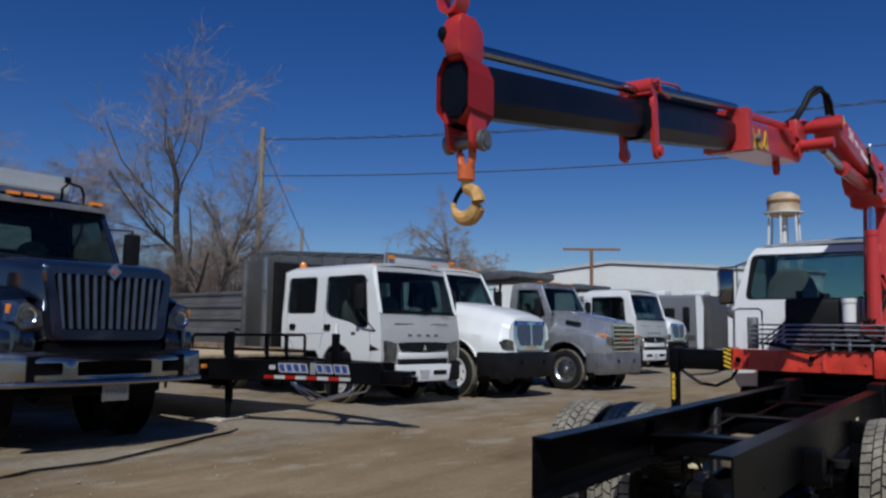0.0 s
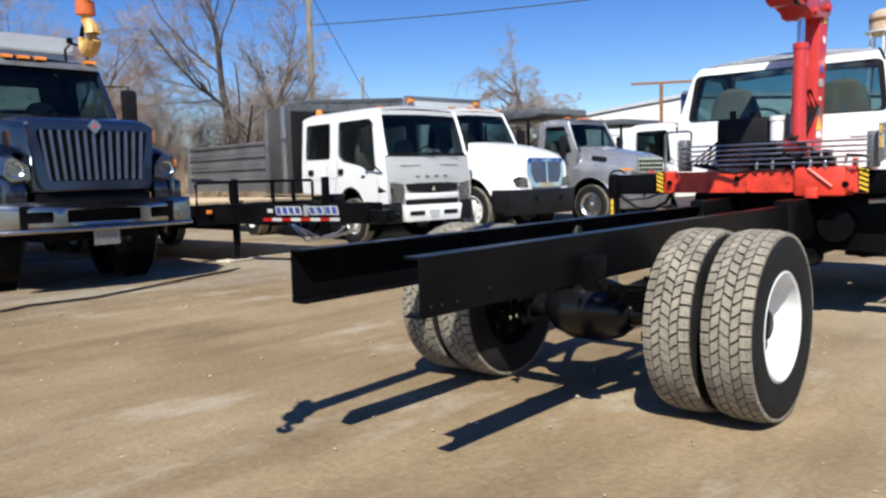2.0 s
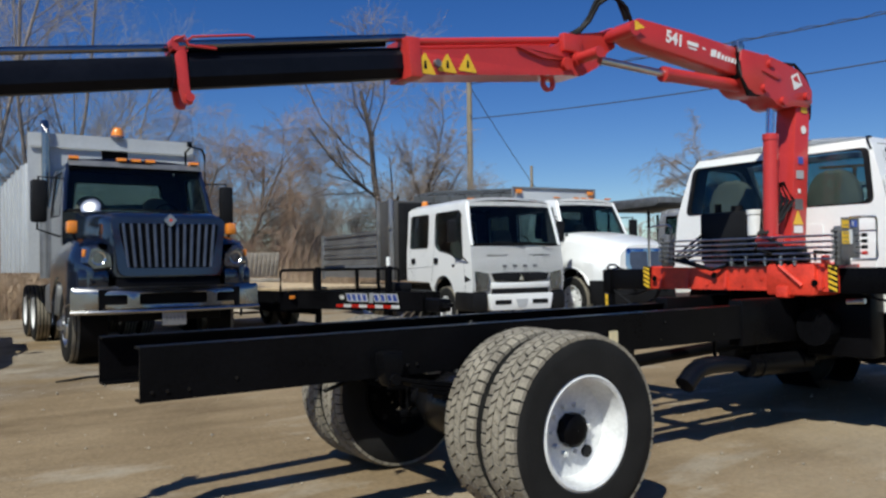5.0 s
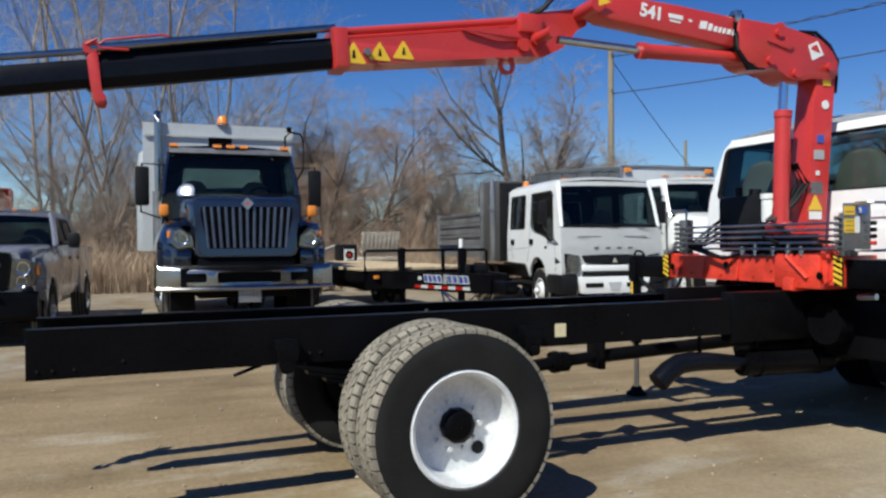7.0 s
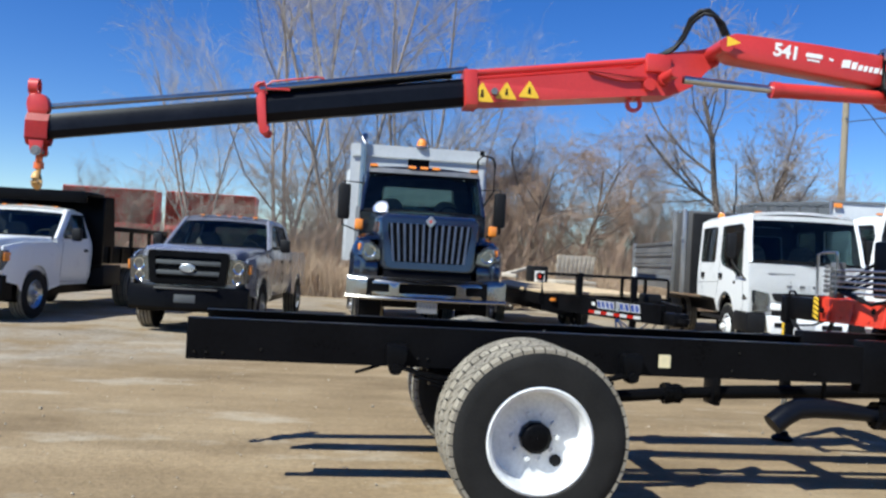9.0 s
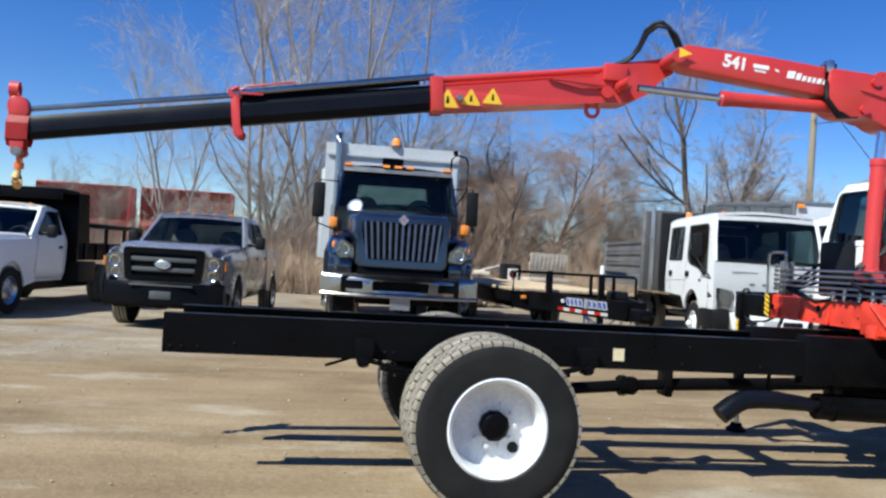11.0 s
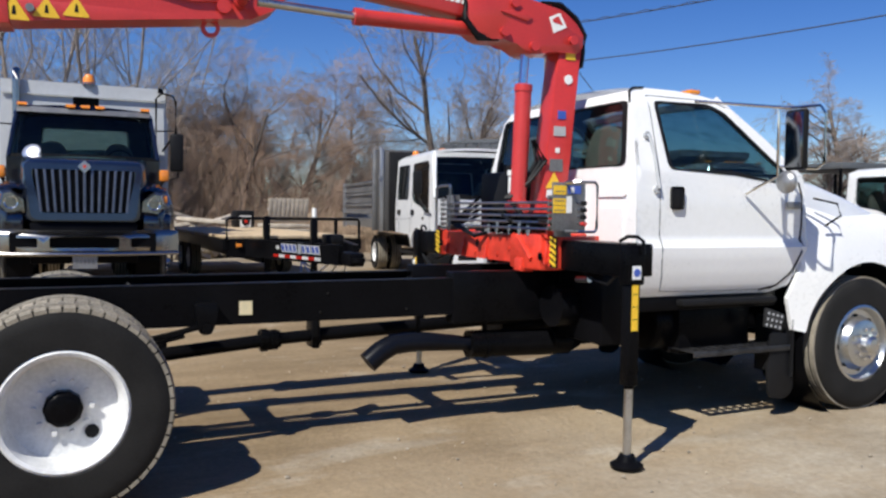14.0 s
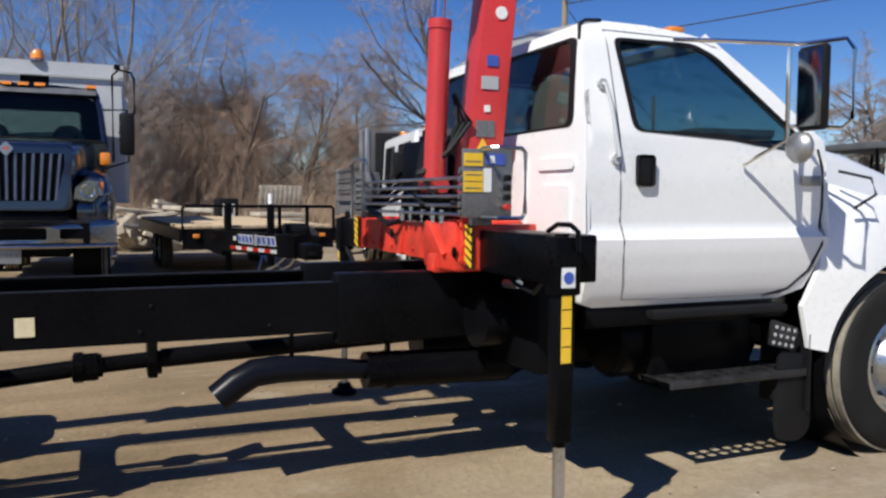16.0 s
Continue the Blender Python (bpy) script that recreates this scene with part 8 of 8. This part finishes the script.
def gravel():
    r = np.random.default_rng(3)
    V = np.array([(1, 0, 0), (-1, 0, 0), (0, 1, 0), (0, -1, 0), (0, 0, 0.7), (0, 0, -0.7)], float)
    T = np.array([(0, 2, 4), (2, 1, 4), (1, 3, 4), (3, 0, 4), (2, 0, 5), (1, 2, 5), (3, 1, 5), (0, 3, 5)])
    n = 4200
    x = np.concatenate([r.uniform(-7, 9, 2000), r.uniform(-9, 14, 2200)])
    y = np.concatenate([r.uniform(-4.5, 6, 2000), r.uniform(5, 12, 2200)])
    s = 0.005 + 0.008 * r.random(n) ** 3 + 0.014 * r.random(n) ** 14
    P = V[None] * s[:, None, None] * r.uniform(0.6, 1.3, (n, 6, 1))
    a = r.uniform(0, 6.28, n)
    c, q = np.cos(a)[:, None], np.sin(a)[:, None]
    X, Y = P[..., 0] * c - P[..., 1] * q, P[..., 0] * q + P[..., 1] * c
    P[..., 0], P[..., 1] = X + x[:, None], Y + y[:, None]
    P[..., 2] += s[:, None] * 0.25 + np.array([rise(q_) for q_ in y])[:, None]
    F = (T[None] + (np.arange(n) * 6)[:, None, None]).reshape(-1, 3)
    me = bpy.data.meshes.new("gravel")
    me.from_pydata(P.reshape(-1, 3).tolist(), [], F.tolist())
    me.materials.append(STONE)
    tagged(new("gravel", me), "loose grey gravel stones scattered on the dirt", "gravel", kind="stuff")


gravel()

# ---- pole, wires, distance ----
pole = thing("utility_pole", pose(21.0, 27.5, 0), "weathered timber utility pole carrying black cables", "utility pole")
part("post", rod(B(), (0, 0, 0), (0.05, 0, 10.9), 0.18, 0.13, 14), POLE_WOOD, pole)
bm = B()
for z in (10.45, 8.7):
    rod(bm, (0, -0.16, z), (0, 0.16, z), 0.05)
part("insulator", bm, GREY_STEEL, pole)
pole2 = thing("utility_pole", pose(33.5, 37, 0), "short weathered timber pole beyond the yard", "utility pole")
part("post", rod(B(), (0, 0, 0), (0, 0, 8.0), 0.13, 0.1, 12), POLE_WOOD, pole2)


def sag(a, b, d, n=24):
    a, b = Vector(a), Vector(b)
    return [a + (b - a) * t - Vector((0, 0, 4 * d * t * (1 - t))) for t in [k / n for k in range(n + 1)]]


for a, b, d, r in (((21.0, 27.5, 10.4), (26.5, -12, 9.6), 0.7, 0.02), ((21.0, 27.5, 8.65), (26.5, -12, 8.3), 0.7, 0.024), ((21.0, 27.5, 10.4), (44, 42, 1.8), 0.5, 0.022)):
    o = part("overhead_cable", tube(B(), sag(a, b, d), r, 6), WIRE)
    tagged(o, "black overhead cable sagging from the timber pole", "cable", "overhead cables")
bm = B()
pts = sag((21.0, 27.5, 10.4), (26.5, -12, 9.6), 0.7, 240)
tube(bm, [p + Vector((0, 0.0, 0.05)) + 0.035 * Vector((math.cos(k * 0.9), 0, math.sin(k * 0.9))) for k, p in enumerate(pts)], 0.016, 5)
tagged(part("overhead_cable", bm, WIRE), "twisted overhead cable wound along its carrier wire", "cable", "overhead cables")

tower = thing("water_tower", pose(144, 29, 3.2) @ Matrix.Diagonal((0.92, 0.92, 1, 1)), "white and rust water tower far beyond the yard", "water tower")
part("tank", lathe(B(), [(0.01, 18.6), (2.2, 18.9), (2.9, 19.5), (2.95, 22.2), (2.9, 22.3), (1.6, 23.0), (0.01, 23.3)], Matrix(), 32), TANK, tower)
part("tank_band", lathe(B(), [(2.98, 21.0), (3.0, 21.1), (3.0, 21.5), (2.98, 21.6)], Matrix(), 32), RUSTY, tower)
part("walkway", lathe(B(), [(3.0, 19.3), (3.6, 19.3), (3.6, 19.5), (3.0, 19.5)], Matrix(), 32), WHITE_WALL, tower)
for k in range(6):
    a = k * math.tau / 6
    part("leg", rod(B(), (3.6 * math.cos(a), 3.6 * math.sin(a), 0), (2.7 * math.cos(a), 2.7 * math.sin(a), 19.4), 0.22, seg=8), WHITE_WALL, tower)
part("riser", rod(B(), (0, 0, 0), (0, 0, 18.8), 0.5, seg=12), WHITE_WALL, tower)

hall = thing("warehouse", pose(70, 25.5, 0, 0, 0, 102) @ Matrix.Diagonal((1, 1, 1.12, 1)), "long white metal warehouse with a low gable roof", "warehouse")
bm = prism(B(), [(-14, 0), (14, 0), (14, 5.3), (3, 6.5), (-14, 5.6)], -8, 8)
part("wall", bm, WHITE_WALL, hall)
bm = prism(B(), [(-14.3, 5.65), (3, 6.6), (14.3, 5.35), (14.3, 5.55), (3, 6.85), (-14.3, 5.85)], -8.2, 8.2)
part("roof", bm, SILVER_BODY, hall)
for k in range(3):
    part("roof_vent", rod(B(), (-8 + 7 * k, 0, 5.8), (-8 + 7 * k, 0, 7.1), 0.4), ALU, hall)
for k in range(20):
    part("wall_rib", box(B(), -13.5 + 1.4 * k, -13.4 + 1.4 * k, 7.99, 8.05, 0, 5.3), WHITE_WALL, hall)
    part("wall_rib", box(B(), -13.5 + 1.4 * k, -13.4 + 1.4 * k, -8.05, -7.99, 0, 5.3), WHITE_WALL, hall)
tpole = thing("crossbar_post", pose(49.7, 23.3, 0, 0, 0, -62), "rusty orange steel post with a long crossbar", "post")
part("post", rod(B(), (0, 0, 0), (0, 0, 7.4), 0.13, seg=10), RUSTY, tpole)
part("crossbar", box(B(), -2.1, 2.1, -0.08, 0.08, 7.35, 7.52, 0.01), RUSTY, tpole)
rv = thing("travel_trailer", pose(32.5, 9.3, 0, 0, 0, -92) @ Matrix.Scale(1.12, 4), "grey travel trailer with dark windows and a white front corner", "caravan")
part("body", loft(B(), [hoop(x, 1.15, 1.12, 0.6, z1, 0.12, 4) for x, z1 in ((-0.25, 2.78), (-5.8, 2.8), (-5.9, 2.6))]), RV_GREY, rv)
part("front_cap", loft(B(), [hoop(x, hw, hw - 0.03, 0.62, z1, 0.12, 4) for x, hw, z1 in ((0.06, 1.0, 2.2), (0.02, 1.08, 2.55), (-0.08, 1.15, 2.76), (-0.25, 1.155, 2.79))]), RAKE, rv)
for s in (-1, 1):
    part("corner_trim", prism(B(), rounded([(-0.5, 0.62), (-0.27, 0.62), (-0.24, 2.3), (-0.36, 2.76), (-0.56, 2.76)], 0.03), s * 1.155 - 0.012, s * 1.155 + 0.012), WHITE, rv)
    part("side_band", box(B(), -5.7, -0.6, s * 1.155 - 0.008, s * 1.155 + 0.008, 0.95, 1.15), RAKE, rv)
    for x, w, z0, z1 in ((-0.95, 0.14, 1.3, 2.3), (-1.65, 0.22, 1.55, 2.25), (-2.9, 0.3, 1.5, 2.15), (-4.3, 0.4, 1.5, 2.15)):
        part("side_window", box(B(), x - w, x + w, s * 1.16 - 0.014, s * 1.16 + 0.014, z0, z1, 0.01), BLACK_PLASTIC, rv)
for x, h in ((-0.9, 0.2), (-2.6, 0.24)):
    part("roof_unit", box(B(), x - 0.45, x + 0.45, -0.4, 0.4, 2.78, 2.79 + h, 0.06), WHITE, rv)
for s in (-1, 1):
    wheel(rv, -3.4, s * 1.0, 0.36, 0.36, 0.22, s, WHITE_DULL, "disc")

# all that stands beyond the truck stands on the higher ground
for o in scene.objects:
    if o.parent is None and o.type in ("MESH", "EMPTY") and o.name.split(".")[0] not in ("ground", "gravel"):
        far_off = o.matrix_basis.translation.y > 4.5 or o.name.split(".")[0] in ("hose", "dry_brush", "thicket")
        if far_off:
            o.location.z += RISE
